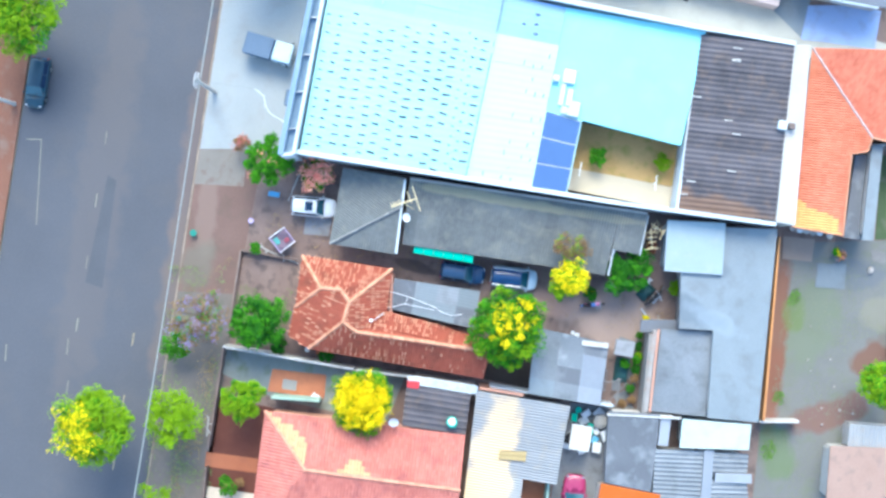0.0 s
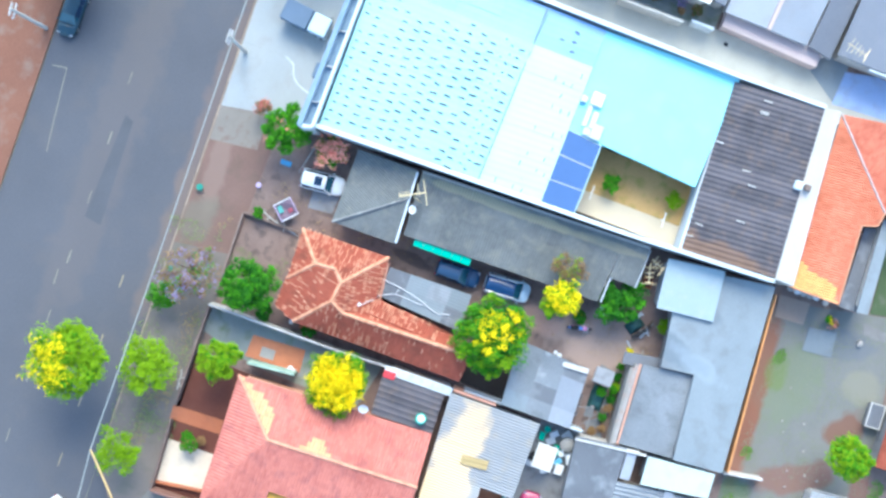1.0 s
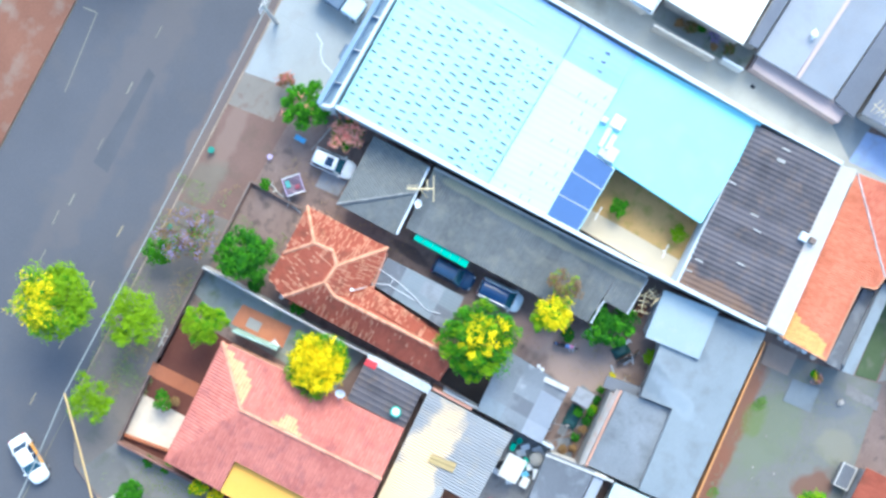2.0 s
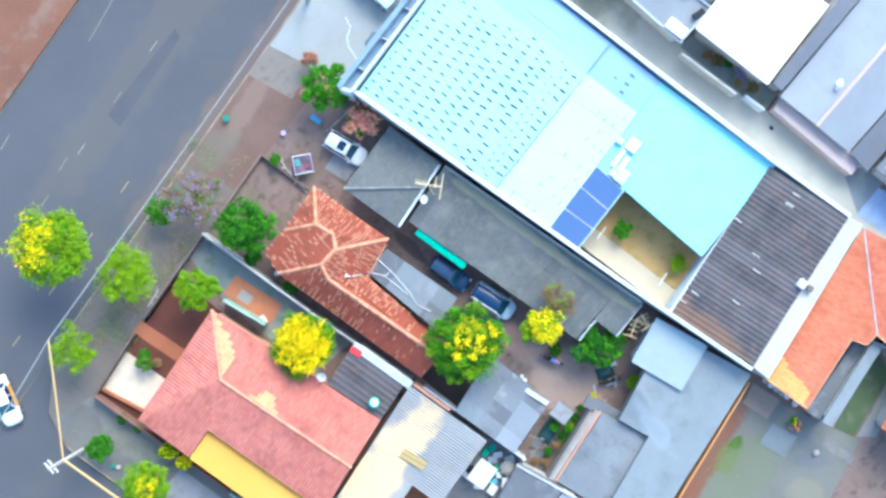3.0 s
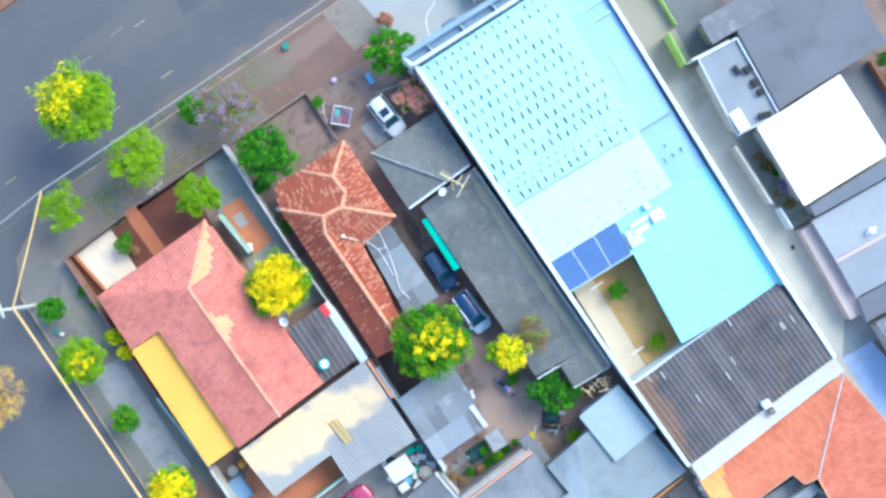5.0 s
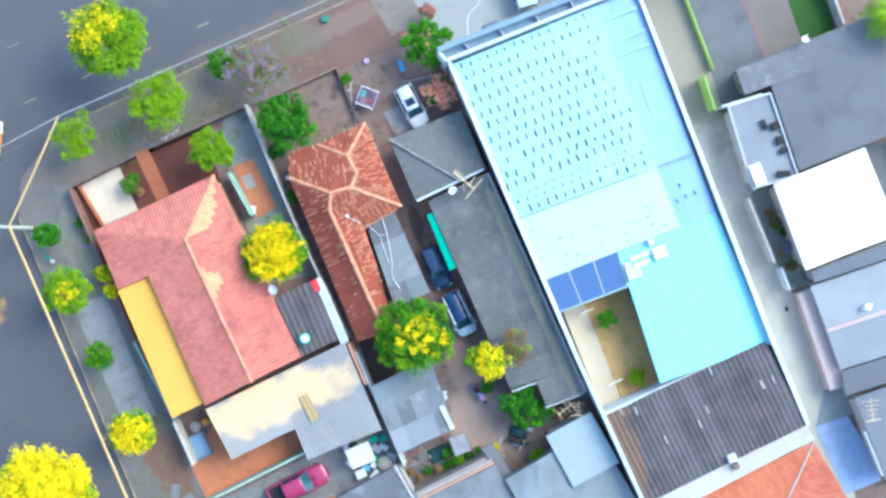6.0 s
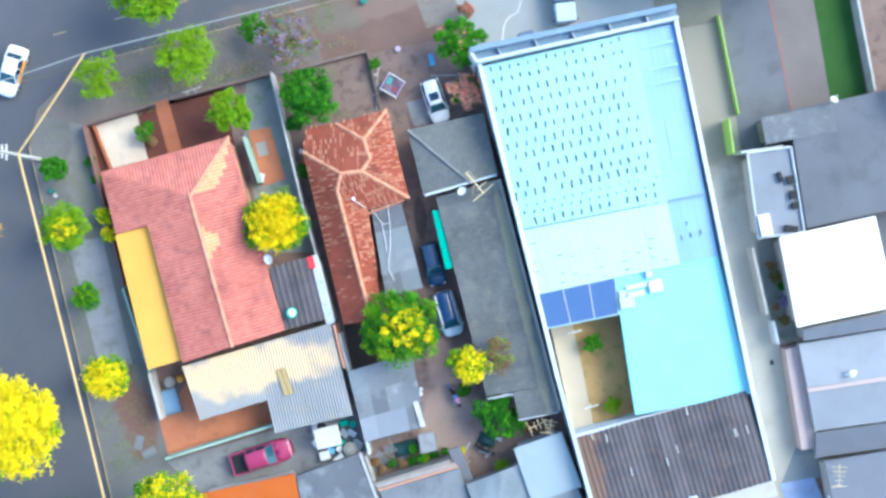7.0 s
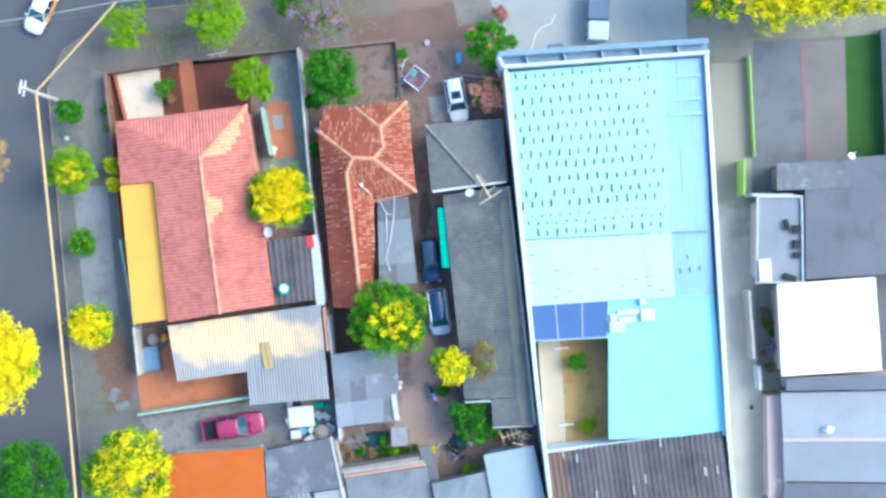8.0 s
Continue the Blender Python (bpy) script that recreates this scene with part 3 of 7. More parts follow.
# pavement and yard surfaces, each a thin layer on the block
PATCHES = [
    ("pavement_main", [(-28.6, main_kerb(-28.6) - 0.1), (-9.6, main_kerb(-9.6) - 0.1), (-8.6, 16.75), (-12.8, 16.3), (-28.9, 14.6), (side_kerb(13.6) + 0.1, 13.6), (-33.1, 16.65)], 0.02, PAVING, "grey dusty pavement below the street trees"),
    ("pavement_earth", [(-9.6, main_kerb(-9.6) - 0.1), (-0.5, main_kerb(-0.5) - 0.1), (0.35, 18.5), (3.5, 18.9), (3.6, 17.6), (-8.6, 16.75)], 0.022, DIRT, "red earth pavement before the yards"),
    ("worn_apron", [(-0.5, main_kerb(-0.5) - 0.1), (2.5, main_kerb(2.5) - 0.1), (3.5, 18.9), (0.35, 18.5)], 0.023, surface("broken_apron", (0.13, 0.115, 0.102), (0.21, 0.185, 0.163), 0.5, 7, 0.9, bump=0.3, dirt=(0.15, 0.09, 0.075), amount=0.7), "broken grey concrete apron on the earth pavement"),
    ("forecourt", [(2.5, main_kerb(2.5) - 0.1), (19.4, main_kerb(19.4) - 0.1), (19.6, 15.0), (3.7, 14.4), (3.5, 18.9)], 0.024, FORECOURT, "pale beige concrete forecourt of the warehouse"),
    ("pavement_side", [(-33.3, 16.0), (-29.2, 14.6), (-26.6, -6.7), (-25.4, -16.0), (side_kerb(-30) + 0.1, -30), (side_kerb(13) + 0.1, 13)], 0.026, SIDEPAVE, "grey paved side pavement with bare patches"),
    # dark layer paints the shade in the gap by the flowering tree
    ("damp_yard", [(-10.2, -5.2), (-6.6, -5.0), (-4.9, -8.3), (-10.0, -9.1)], 0.02, surface("shade_dark_earth", (0.022, 0.02, 0.02), (0.055, 0.045, 0.042), 0.7, 7, 0.95, bump=0.5), "earth below the flowering tree, painted dark for its shade"),
    ("alley_mouth", [(19.4, main_kerb(19.4) - 0.1), (45, main_kerb(45) - 0.1), (45, 18.3), (25.1, 17.2), (25.1, 15.5), (21.6, 15.5), (19.6, 15.0)], 0.026, surface("dusty_brown_paving", (0.15, 0.14, 0.11), (0.23, 0.215, 0.175), 0.35, 7, 0.9, bump=0.3, dirt=(0.1, 0.11, 0.06), amount=0.5), "dusty brown paving where the alley meets the street"),
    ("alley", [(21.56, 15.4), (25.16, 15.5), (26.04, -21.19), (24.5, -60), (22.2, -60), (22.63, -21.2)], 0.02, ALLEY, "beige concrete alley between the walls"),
    ("parking_court", [(25.07, 17.14), (33.02, 17.46), (33.27, 4.32), (24.98, 4.32)], 0.03, SLATE, "grey screeded court with a red line"),
    ("court_strip", [(29.24, 17.13), (32.92, 17.36), (33.05, 7.4), (29.82, 7.17)], 0.04, surface("brownish_screed", (0.15, 0.13, 0.125), (0.23, 0.2, 0.19), 0.3, 8, 0.9, bump=0.2), "brownish grey strip of the court"),
    ("back_yard", [(-26.65, -14.52), (-17.37, -13.17), (-10.2, -12.83), (-9.63, -17.12), (-24.07, -17.67)], 0.03, surface("stained_yard_concrete", (0.15, 0.15, 0.16), (0.26, 0.26, 0.27), 0.5, 8, 0.9, bump=0.2, dirt=(0.1, 0.09, 0.085), amount=0.6), "stained grey concrete back yard round the pickup"),
    ("lawn", [(32.8, 17.55), (35.7, 17.83), (36.05, 7.64), (33.03, 7.4)], 0.05, LAWN, "bright green lawn strip"),
    ("yard_pink", [(-29.69, 14.61), (-17.35, 16.26), (-16.64, 1.72), (-28.12, 0.77)], 0.02, CLAYDIRT, "dark red soil of the front garden"),
    ("patio_white", [(-28.69, 14.7), (-24.91, 15.08), (-24.53, 11.02), (-27.88, 10.65)], 0.06, surface("cream_concrete", (0.46, 0.38, 0.3), (0.62, 0.53, 0.43), 0.5, 8, 0.85, bump=0.15, dirt=(0.36, 0.3, 0.25), amount=0.4), "cream concrete patio slab in the front garden"),
    ("garden_path", [(-23.33, 15.65), (-22.13, 15.84), (-21.56, 11.45), (-22.76, 11.26)], 0.07, TERRACOTTA, "terracotta garden path to the house"),
    ("yard_concrete", [(-15.35, 16.4), (-13.06, 16.68), (-12.34, 8.87), (-11.82, 1.24), (-15.93, 1.72), (-16.3, 11.25)], 0.03, GARDEN, "mossy grey concrete side yard"),
    ("patio_terracotta", [(-15.83, 12.11), (-13.92, 12.2), (-13.25, 7.68), (-15.21, 7.34)], 0.06, TERRACOTTA, "small terracotta patio with a pale square"),
    ("patio_back", [(-26.79, -11.08), (-23.1, -7.11), (-17.37, -10.69), (-17.27, -12.6), (-26.46, -13.95)], 0.05, TERRACOTTA, "terracotta back patio beside the metal roof"),
    ("courtyard", [(6.94, -7.92), (8.81, -7.78), (9.32, -16.35), (7.55, -16.69)], 1.5, BEIGE, "beige concrete walk in the courtyard"),
    ("courtyard_grass", [(8.76, -7.78), (12.55, -7.44), (12.93, -15.88), (9.37, -16.35)], 1.51, surface("dry_lawn", (0.4, 0.25, 0.1), (0.58, 0.39, 0.17), 0.5, 9, 0.95, bump=0.6, dirt=(0.2, 0.21, 0.04), amount=0.7), "brown dry grass bed in the courtyard"),
    ("field", [(7.23, -26.38), (10.11, -36.38), (-11.69, -42.14), (-14.97, -29.79)], 0.02, FIELD, "dusty field with dry grass and red earth"),
    ("lot_pavement", [(-32.29, 5.06), (-29.32, 5.06), (-28.37, -5.92), (-31.24, -4.97)], 0.04, STRIP, "smooth grey concrete strip on the side pavement"),
]
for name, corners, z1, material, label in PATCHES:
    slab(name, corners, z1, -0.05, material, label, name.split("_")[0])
slab("court_line", [(29.09, 17.13), (29.28, 17.13), (29.86, 7.17), (29.67, 7.17)], 0.036, 0.03, plain("red_line_paint", (0.3, 0.12, 0.11), 0.8), "thin red painted line across the court", "line")
slab("patio_square", [(-15.35, 11.01), (-14.49, 11.11), (-14.35, 9.92), (-15.21, 9.82)], 0.068, 0.06, CONCRETE, "pale square slab in the terracotta patio", "slab")

for a, b in (((-0.43, 37.33), (-0.16, 36.11)), ((-0.16, 36.11), (-7.25, 34.7)), ((-15.89, 29.61), (-17.22, 29.41)), ((-17.7, 34.59), (-19.11, 34.32))):
    part("dash", run(a, b, -0.149, -0.143, 0.08), ROADPAINT, marks)
drain = slab("drain_cover", [(24.85, -13.35), (25.14, -13.35), (25.14, -13.73), (24.85, -13.73)], 0.04, 0.0, BLACK, "small dark drain cover in the alley", "drain cover")

# boundary walls
WALLS = [
    ((-29.14, 14.43), (-27.74, 0.75), 1.4, surface("brown_render", (0.16, 0.085, 0.07), (0.27, 0.15, 0.12), 0.6, 9, 0.9, bump=0.2), "brown rendered boundary wall along the side pavement"),
    ((-27.74, 0.52), (-26.53, -6.65), 1.8, GREENWALL, "pale green boundary wall along the side pavement"),
    ((-29.2, 14.46), (-23.18, 15.39), 1.1, BROWNWALL, "earth-stained front garden wall"),
    ((-21.53, 15.63), (-13.03, 16.5), 1.1, BROWNWALL, "earth-stained front garden wall"),
    ((-12.93, 16.43), (-11.95, 5.42), 2.0, WALL, "pale grey wall between two plots"),
    ((-11.95, 5.32), (-10.69, -4.62), 2.0, WALL, "pale grey wall between two plots"),
    ((-15.97, 11.49), (-15.22, 7.52), 2.0, GREENWALL, "pale green wall beside the terracotta patio"),
    ((-12.14, 16.5), (-4.96, 17.27), 0.5, BROWNWALL, "low earth-stained front wall of the tiled house"),
    ((-4.86, 17.22), (-4.49, 12.45), 0.5, BROWNWALL, "low earth-stained wall between garden and driveway"),
    ((-28.68, 14.82), (-27.64, 10.5), 0.5, TERRACOTTA, "low terracotta edging of the patio"),
    ((-26.56, -6.73), (-26.15, -10.71), 2.0, WALL, "pale wall of the back yard"),
    ((-26.24, -13.99), (-17.01, -12.52), 2.0, GREENWALL, "pale green wall along the back patio"),
    ((-10.44, -5.78), (-9.41, -16.03), 2.2, WHITEWALL, "white wall between roofs and sheds"),
    ((24.61, 15.89), (25.08, 7.5), 0.8, LIMEWALL, "low lime green wall of the court"),
    ((23.78, 7.13), (23.79, 4.21), 2.5, LIMEWALL, "lime green wall beside the alley"),
    ((24.37, 4.22), (27.83, 4.21), 2.4, WHITEWALL, "white parapet wall of the flat roof"),
    ((24.29, -3.68), (24.72, -9.3), 2.0, WALL, "pale wall along the alley"),
    ((25.2, -9.95), (25.33, -11.9), 1.7, WHITEWALL, "short white wall set back from the alley"),
    ((35.85, 18.2), (36.3, 7.7), 1.5, WALL, "pale wall beside the lawn"),
    ((-10.68, -4.95), (-10.34, -8.55), 3.2, PINKWALL, "salmon wall between the metal shed and the dark yard"),
    ((7.54, -25.72), (-7.42, -28.32), 2.0, ORANGEBRICK, "orange brick wall beside the field"),
    ((-7.63, -28.18), (-6.8, -31.33), 1.5, WALL, "pale low wall end in the field"),
]
for a, b, h, material, label in WALLS:
    tagged(part("wall_boundary", run(a, b, -0.05, h, 0.12 if material is LIMEWALL else 0.18 if material is ORANGEBRICK else 0.2, 0.02), material), label, "wall", "", "structure")


# ---- the warehouse ----
def up(p, z):
    return (p[0], p[1], z)


wh = thing("warehouse", "large warehouse with white metal roof and raised front parapet", "warehouse", (4.0, 14.0, 0))


def at_home(ob_parent):
    """Keeps parts, which are given in world places, where they are under a moved thing."""
    back = ob_parent.matrix_basis.inverted()
    for ch in ob_parent.children:
        ch.matrix_parent_inverse = back


NW, NE = (4.2, 13.92), (19.89, 15.07)
ML, MR = (5.24, 0.5), (20.49, 1.26)
PL, PR = (5.98, -4.8), (20.8, -3.8)
S1 = along(NW, NE, 0.79)
S2 = along(ML, MR, 0.79)
sheet_roof(wh, up(NW, 4.9), up(S1, 5.15), up(S2, 5.15), up(ML, 4.9), 11, 2, 0.55, 0.004, WHITESHEET, name="roof_sheet", rib=True)
sheet_roof(wh, up(S1, 5.1), up(NE, 4.8), up(MR, 4.8), up(S2, 5.1), 3, 4, 0.55, 0.002, BLUEWHITE, name="roof_sheet", rib=True)
S3 = along(PL, PR, 0.79)
sheet_roof(wh, up(ML, 5), up(S2, 5), up(S3, 4.7), up(PL, 4.7), 11, 1, 0.55, 0.003, BANDWHITE, name="roof_sheet", rib=True)
sheet_roof(wh, up(S2, 4.98), up(MR, 4.8), up(PR, 4.6), up(S3, 4.7), 3, 1, 0.55, 0.002, BLUEWHITE, name="roof_sheet", rib=True)
QA = along(PL, PR, 0.43)
part("flat_roof", prism([QA, PR, (21.74, -15.12), (12.42, -15.5)], 4.1, 4.6, 0.05), MINTROOF, wh, "smooth pale aqua coated roof")
for k in range(3):
    a, b = along(PL, QA, k / 3 + 0.004), along(PL, QA, (k + 1) / 3 - 0.004)
    c, d = along((6.39, -7.57), (12.24, -7.25), (k + 1) / 3 - 0.004), along((6.39, -7.57), (12.24, -7.25), k / 3 + 0.004)
    panel = part("solar_panel", prism([d, c, b, a], 4.62, 4.67, 0.01), PANEL, wh, "blue solar panel")
    for e, g in ((a, b), (b, c), (c, d), (d, a)):
        part("panel_frame", run(e, g, 4.6, 4.69, 0.035), ALUMINIUM, panel)
part("panel_deck", prism([(6.4, -7.67), (12.34, -7.35), QA, PL], 4.2, 4.58), WHITESHEET, wh)
part("flashing", run(along(ML, MR, 0.005), along(ML, MR, 0.995), 4.9, 5.16, 0.09), GUTTER, wh, "blue-grey flashing between the roof fields")
# outer walls with coping
for a, b, z1 in (((4.1, 14.14), (6.67, -11.89), 5.2), ((6.69, -11.93), (8.24, -24.41), 4.8), ((20.05, 15.24), (21.86, -15.25), 5.2), ((21.96, -15.32), (22.59, -22.24), 4.8)):
    wall = part("wall", run(a, b, 0, z1, 0.22), WHITEWALL, wh)
    part("coping", run(a, b, z1, z1 + 0.06, 0.34, 0.02), WHITEWALL, wall)
FA, FB = (3.48, 15.18), (20.06, 16.22)
GA, GB = (3.85, 14.23), (20.19, 15.36)
front = part("parapet", run(FA, FB, 0, 6, 0.3, 0.03), WHITEWALL, wh, "white front parapet")
part("coping", run(FA, FB, 6, 6.08, 0.42, 0.02), GUTTER, front)
part("parapet", run(GA, GB, 3.9, 5.8, 0.25, 0.03), WHITEWALL, wh)
part("gutter", prism([FA, FB, GB, GA], 4.7, 5.3), GUTTER, wh, "blue-grey gutter behind the parapet")
part("parapet_end", run(FA, GA, 0, 5.9, 0.25, 0.03), WHITEWALL, wh)
for k in range(5):
    p, q = along(FA, FB, (k + 0.7) / 5.5), along(GA, GB, (k + 0.7) / 5.5)
    part("brace", run(p, q, 5.3, 5.7, 0.08), ALUMINIUM, wh)
# short grimy slots in the sheets, row upon row
slot = mesh_of("slot", [(-0.075, -0.27, -0.05), (0.05, -0.23, -0.05), (0.08, 0.24, -0.05), (-0.035, 0.29, -0.05), (-0.06, -0.25, 0.05), (0.04, -0.21, 0.05), (0.065, 0.22, 0.05), (-0.03, 0.27, 0.05)],
               [(3, 2, 1, 0), (4, 5, 6, 7), (0, 1, 5, 4), (1, 2, 6, 5), (2, 3, 7, 6), (3, 0, 4, 7)], MARK)
rng = random.Random(5)
SLOT_ROWS = [(4.92, 13.54, 0.7), (4.98, 12.6, 0.8), (5.46, 11.51, 1.0), (4.88, 10.43, 1.0), (5.28, 9.34, 1.0), (5.6, 8.4, 1.1), (5.42, 7.27, 1.1), (5.19, 6.32, 1.1),
             (6.18, 5.24, 1.1), (5.78, 4.11, 1.0), (5.51, 3.21, 1.2), (6.23, 2.39, 0.35), (5.96, 1.76, 0.5), (6.73, 1.04, 1.05)]
for x0, y0, grade in SLOT_ROWS:
    for col in range(15):
        x, y = x0 + 0.75 * col + rng.uniform(-0.05, 0.05), y0 + 0.056 * col + rng.uniform(-0.07, 0.07)
        if x > 16.9 or rng.random() < 0.08:
            continue
        u = (x - 4.6) / 12.4
        ob = part("slot", slot, MARK, wh)
        size = grade * rng.uniform(0.75, 1.15) * (1 - 0.35 * max(0, u - 0.55))
        ob.matrix_basis = pose(x, y, 4.93 + 0.25 * u, 0, 0, 4 + rng.uniform(-7, 9)) @ Matrix.Diagonal((0.95 * (0.6 + 0.4 * size), 1.05 * size, 1, 1))
# short cross dashes on the chalky band
for x, y in ((6.24, -0.72), (6.33, -2.21), (6.33, -2.98), (7.23, -2.58), (8.27, -1.94), (9.22, -2.17), (7.23, -3.34), (8.27, -3.39), (9.31, -3.61), (7.23, -4.02), (8.18, -4.11), (10.35, -3.84),
             (11.38, -3.39), (11.56, -4.11), (13.46, -2.39), (14.5, -2.66), (13.41, -3.16), (13.46, -3.84), (15.62, -1.67), (15.53, -2.44), (15.62, -3.16), (16.61, -3.52), (11.34, -1.85)):
    ob = part("slot", slot, MARK, wh)
    ob.matrix_basis = pose(x, y, 4.99 + 0.055 * (y - 0.9), 0, 0, 96 + rng.uniform(-6, 6)) @ Matrix.Diagonal((0.6, 0.75 * rng.uniform(0.8, 1.2), 1, 1))
for x, y in ((18.08, -1.98), (18.85, -1.85), (19.65, -1.76), (18.62, -0.86), (18.2, 2.6), (19.3, 3.4)):
    ob = part("slot", slot, MARK, wh)
    ob.matrix_basis = pose(x, y, 4.84, 0, 0, 4 + rng.uniform(-8, 8)) @ Matrix.Diagonal((0.5, 0.75, 1, 1))
for f in (0.1, 0.235, 0.32):
    p, q = along(S1, S2, f), along(NE, MR, f)
    part("skylight", run(along(p, q, 0.12), along(p, q, 0.9), 5, 5.16, 0.14), WHITESHEET, wh)
for x, y, wide, deep, high in ((14.5, -5.24, 1.45, 0.2, 0.12), (15.46, -5.47, 0.55, 0.5, 0.3), (13.02, -6.47, 0.6, 0.45, 0.3), (15.05, -4.47, 0.25, 0.25, 0.4), (13.84, -5.9, 0.7, 0.22, 0.15), (12.75, -5.75, 0.3, 0.3, 0.2)):
    m = Matrix.Translation((x, y, 0)) @ Matrix.Rotation(radians(4), 4, "Z")
    part("roof_unit", box((-wide, -deep, 4.5), (wide, deep, 4.66 + high), m, 0.05), WHITEWALL, wh, "white box on the roof")
BK = [(21.39, -14.82), (22.39, -22.22), (8.57, -24.37), (7.4, -16.54)]
sheet_roof(wh, up(BK[3], 4.3), up(BK[0], 4.7), up(BK[1], 4.7), up(BK[2], 4.3), 11, 1, 0.5, 0.034, DARKSHEET, name="roof_sheet", rib=True)
rng = random.Random(3)
for k in range(9):
    u, v = rng.uniform(0.03, 0.95), rng.choice((0.04, 0.06, 0.3, 0.4, 0.5, 0.1))
    p = along(along(BK[3], BK[0], u), along(BK[2], BK[1], u), v)
    m = pose(p[0], p[1], 4.46 + 0.4 * u, 0, 0, -82 + rng.uniform(-4.4, 4.4))
    part("sheet_patch", box((-0.35, -0.05, -0.02), (0.35, 0.05, 0.02), m, 0.01), WALL, wh, "pale patch on the dark sheet")
part("back_parapet", prism([(22.48, -22.19), (22.83, -23.54), (8.53, -26.01), (8.44, -24.44)], 0, 4.5, 0.04), BACKWALL, wh, "broad white back parapet")
part("back_wall", run(BK[3], BK[0], 0, 4.4, 0.2), WHITEWALL, wh)
cp = (16.01, -22.9)
part("chimney", box((-0.36, -0.33, 4.2), (0.36, 0.33, 5.0), pose(cp[0], cp[1], 0, 0, 0, 5), 0.05), WHITEWALL, wh, "pale square chimney block")
part("chimney", box((-0.24, -0.24, 4.2), (0.24, 0.24, 5.05), pose(cp[0] + 0.1, cp[1] - 0.72, 0, 0, 0, 5), 0.05), BROWNWALL, wh, "small brown vent block")
at_home(wh)


# ---- roofs and houses ----
def flat_building(name, corners, z, material, label, walls=WALL, thick=0.22, category="building", lip=0.0, rimmat=None):
    base = thing(name, label, category, (corners[0][0], corners[0][1], 0))
    part("roof", prism(corners, z - thick, z, 0.03), material, base)
    house_walls(base, corners, z - thick - 0.004, walls)
    if lip:
        n = len(corners)
        for i in range(n):
            part("parapet", run(corners[i], corners[(i + 1) % n], z + 0.003, z + lip, 0.14), rimmat or walls, base)
    at_home(base)
    return base


def shed(name, a, b, c, d, za, zd, cols, rows, pitch, amp, material, label, walls=WALL, category="shed", rib=False, choices=None):
    """A lean-to of sheets, from the upper edge a-b down to d-c."""
    base = thing(name, label, category, (a[0], a[1], 0))
    sheet_roof(base, up(a, za), up(b, za), up(c, zd), up(d, zd), cols, rows, pitch, amp, material, rib=rib, choices=choices)
    house_walls(base, [a, b, c, d], min(za, zd) - 0.1, walls)
    at_home(base)
    return base


# grey house beside the driveway: hipped front, long lean-to behind
grey = thing("grey_house", "long low house with weathered grey fibre cement roof", "house", (-2.5, 9.9, 0))
GN, GE, GS, GW = (-2.39, 9.88), (3.95, 10.56), (4.32, 5.24), (-1.88, 4.41)
GR = along(GW, GS, 0.63)
def clipped_sheet(parent, corners, pitch, amp, material, name="roof_slope"):
    """One corrugated slope cut to its corners, the waves running down it."""
    pts = [Vector(p) for p in corners]
    n = (pts[1] - pts[0]).cross(pts[2] - pts[0]).normalized()
    n = n if n.z > 0 else -n
    down = Vector((n.x, n.y, 0)).normalized()
    down = (down - n * down.dot(n)).normalized()
    side = n.cross(down)
    mid = sum(pts, Vector()) / len(pts)
    reach = max((p - mid).length for p in pts) + 0.2
    count = int(2 * reach / pitch) * 4
    verts, faces = [], []
    for i in range(count + 1):
        u = -reach + 2 * reach * i / count
        for v in (-reach, reach):
            verts.append(mid + side * u + down * v + n * (amp * math.sin(u / pitch * 2 * math.pi)))
    faces = [(2 * i, 2 * i + 1, 2 * i + 3, 2 * i + 2) for i in range(count)]
    bm = bmesh.new()
    bm.from_mesh(mesh_of("slope", verts, faces))
    for i in range(len(pts)):
        a, b = pts[i - 1], pts[i]
        out = (b - a).cross(n)
        if out.dot(mid - a) > 0:
            out = -out
        bmesh.ops.bisect_plane(bm, geom=bm.verts[:] + bm.edges[:] + bm.faces[:], plane_co=a, plane_no=out, clear_outer=True)
    grown = bmesh.ops.extrude_face_region(bm, geom=bm.faces[:])
    bmesh.ops.translate(bm, verts=[v for v in grown["geom"] if isinstance(v, bmesh.types.BMVert)], vec=(0, 0, -0.03))
    return part(name, bm, material, parent)


clipped_sheet(grey, [up(GN, 3.1), up(GR, 3.75), up(GS, 3.5), up(GE, 3.1)], 0.22, 0.018, OLDSHEET)
clipped_sheet(grey, [up(GN, 3.1), up(GW, 3.1), up(GR, 3.75)], 0.22, 0.018, OLDSHEET)
ridge_caps(grey, [up(GN, 3.15), up(GR, 3.78)], surface("pale_ridge", (0.17, 0.17, 0.17), (0.29, 0.29, 0.28), 1, 8), 0.11)
part("flashing", run(along(GW, GS, 0.02), along(GW, GS, 0.98), 3.0, 3.84, 0.16), WHITEWALL, grey, "pale flashing strip")
BW, BE, BS, BT = (-0.92, 4.15), (4.4, 4.86), (6.51, -14.49), (3.13, -14.69)
BN = (0.83, -12.48)
BX = along(BE, BS, 0.885)
sheet_roof(grey, up(BE, 3.75), up(BX, 3.75), up(BN, 3.05), up(BW, 3.05), 18, 2, 0.22, 0.018, OLDSHEET)
sheet_roof(grey, up(BX, 3.74), up(BS, 3.74), up(BT, 3.3), up((3.04, -12.47), 3.3), 2, 1, 0.22, 0.018, OLDSHEET)
part("fascia", run((0.88, -12.73), (3.55, -12.58), 2.85, 3.25, 0.1), WHITEWALL, grey, "white fascia board")
part("fascia", run((3.13, -14.77), (6.44, -14.62), 3.0, 3.4, 0.08), WHITEWALL, grey, "white fascia board")
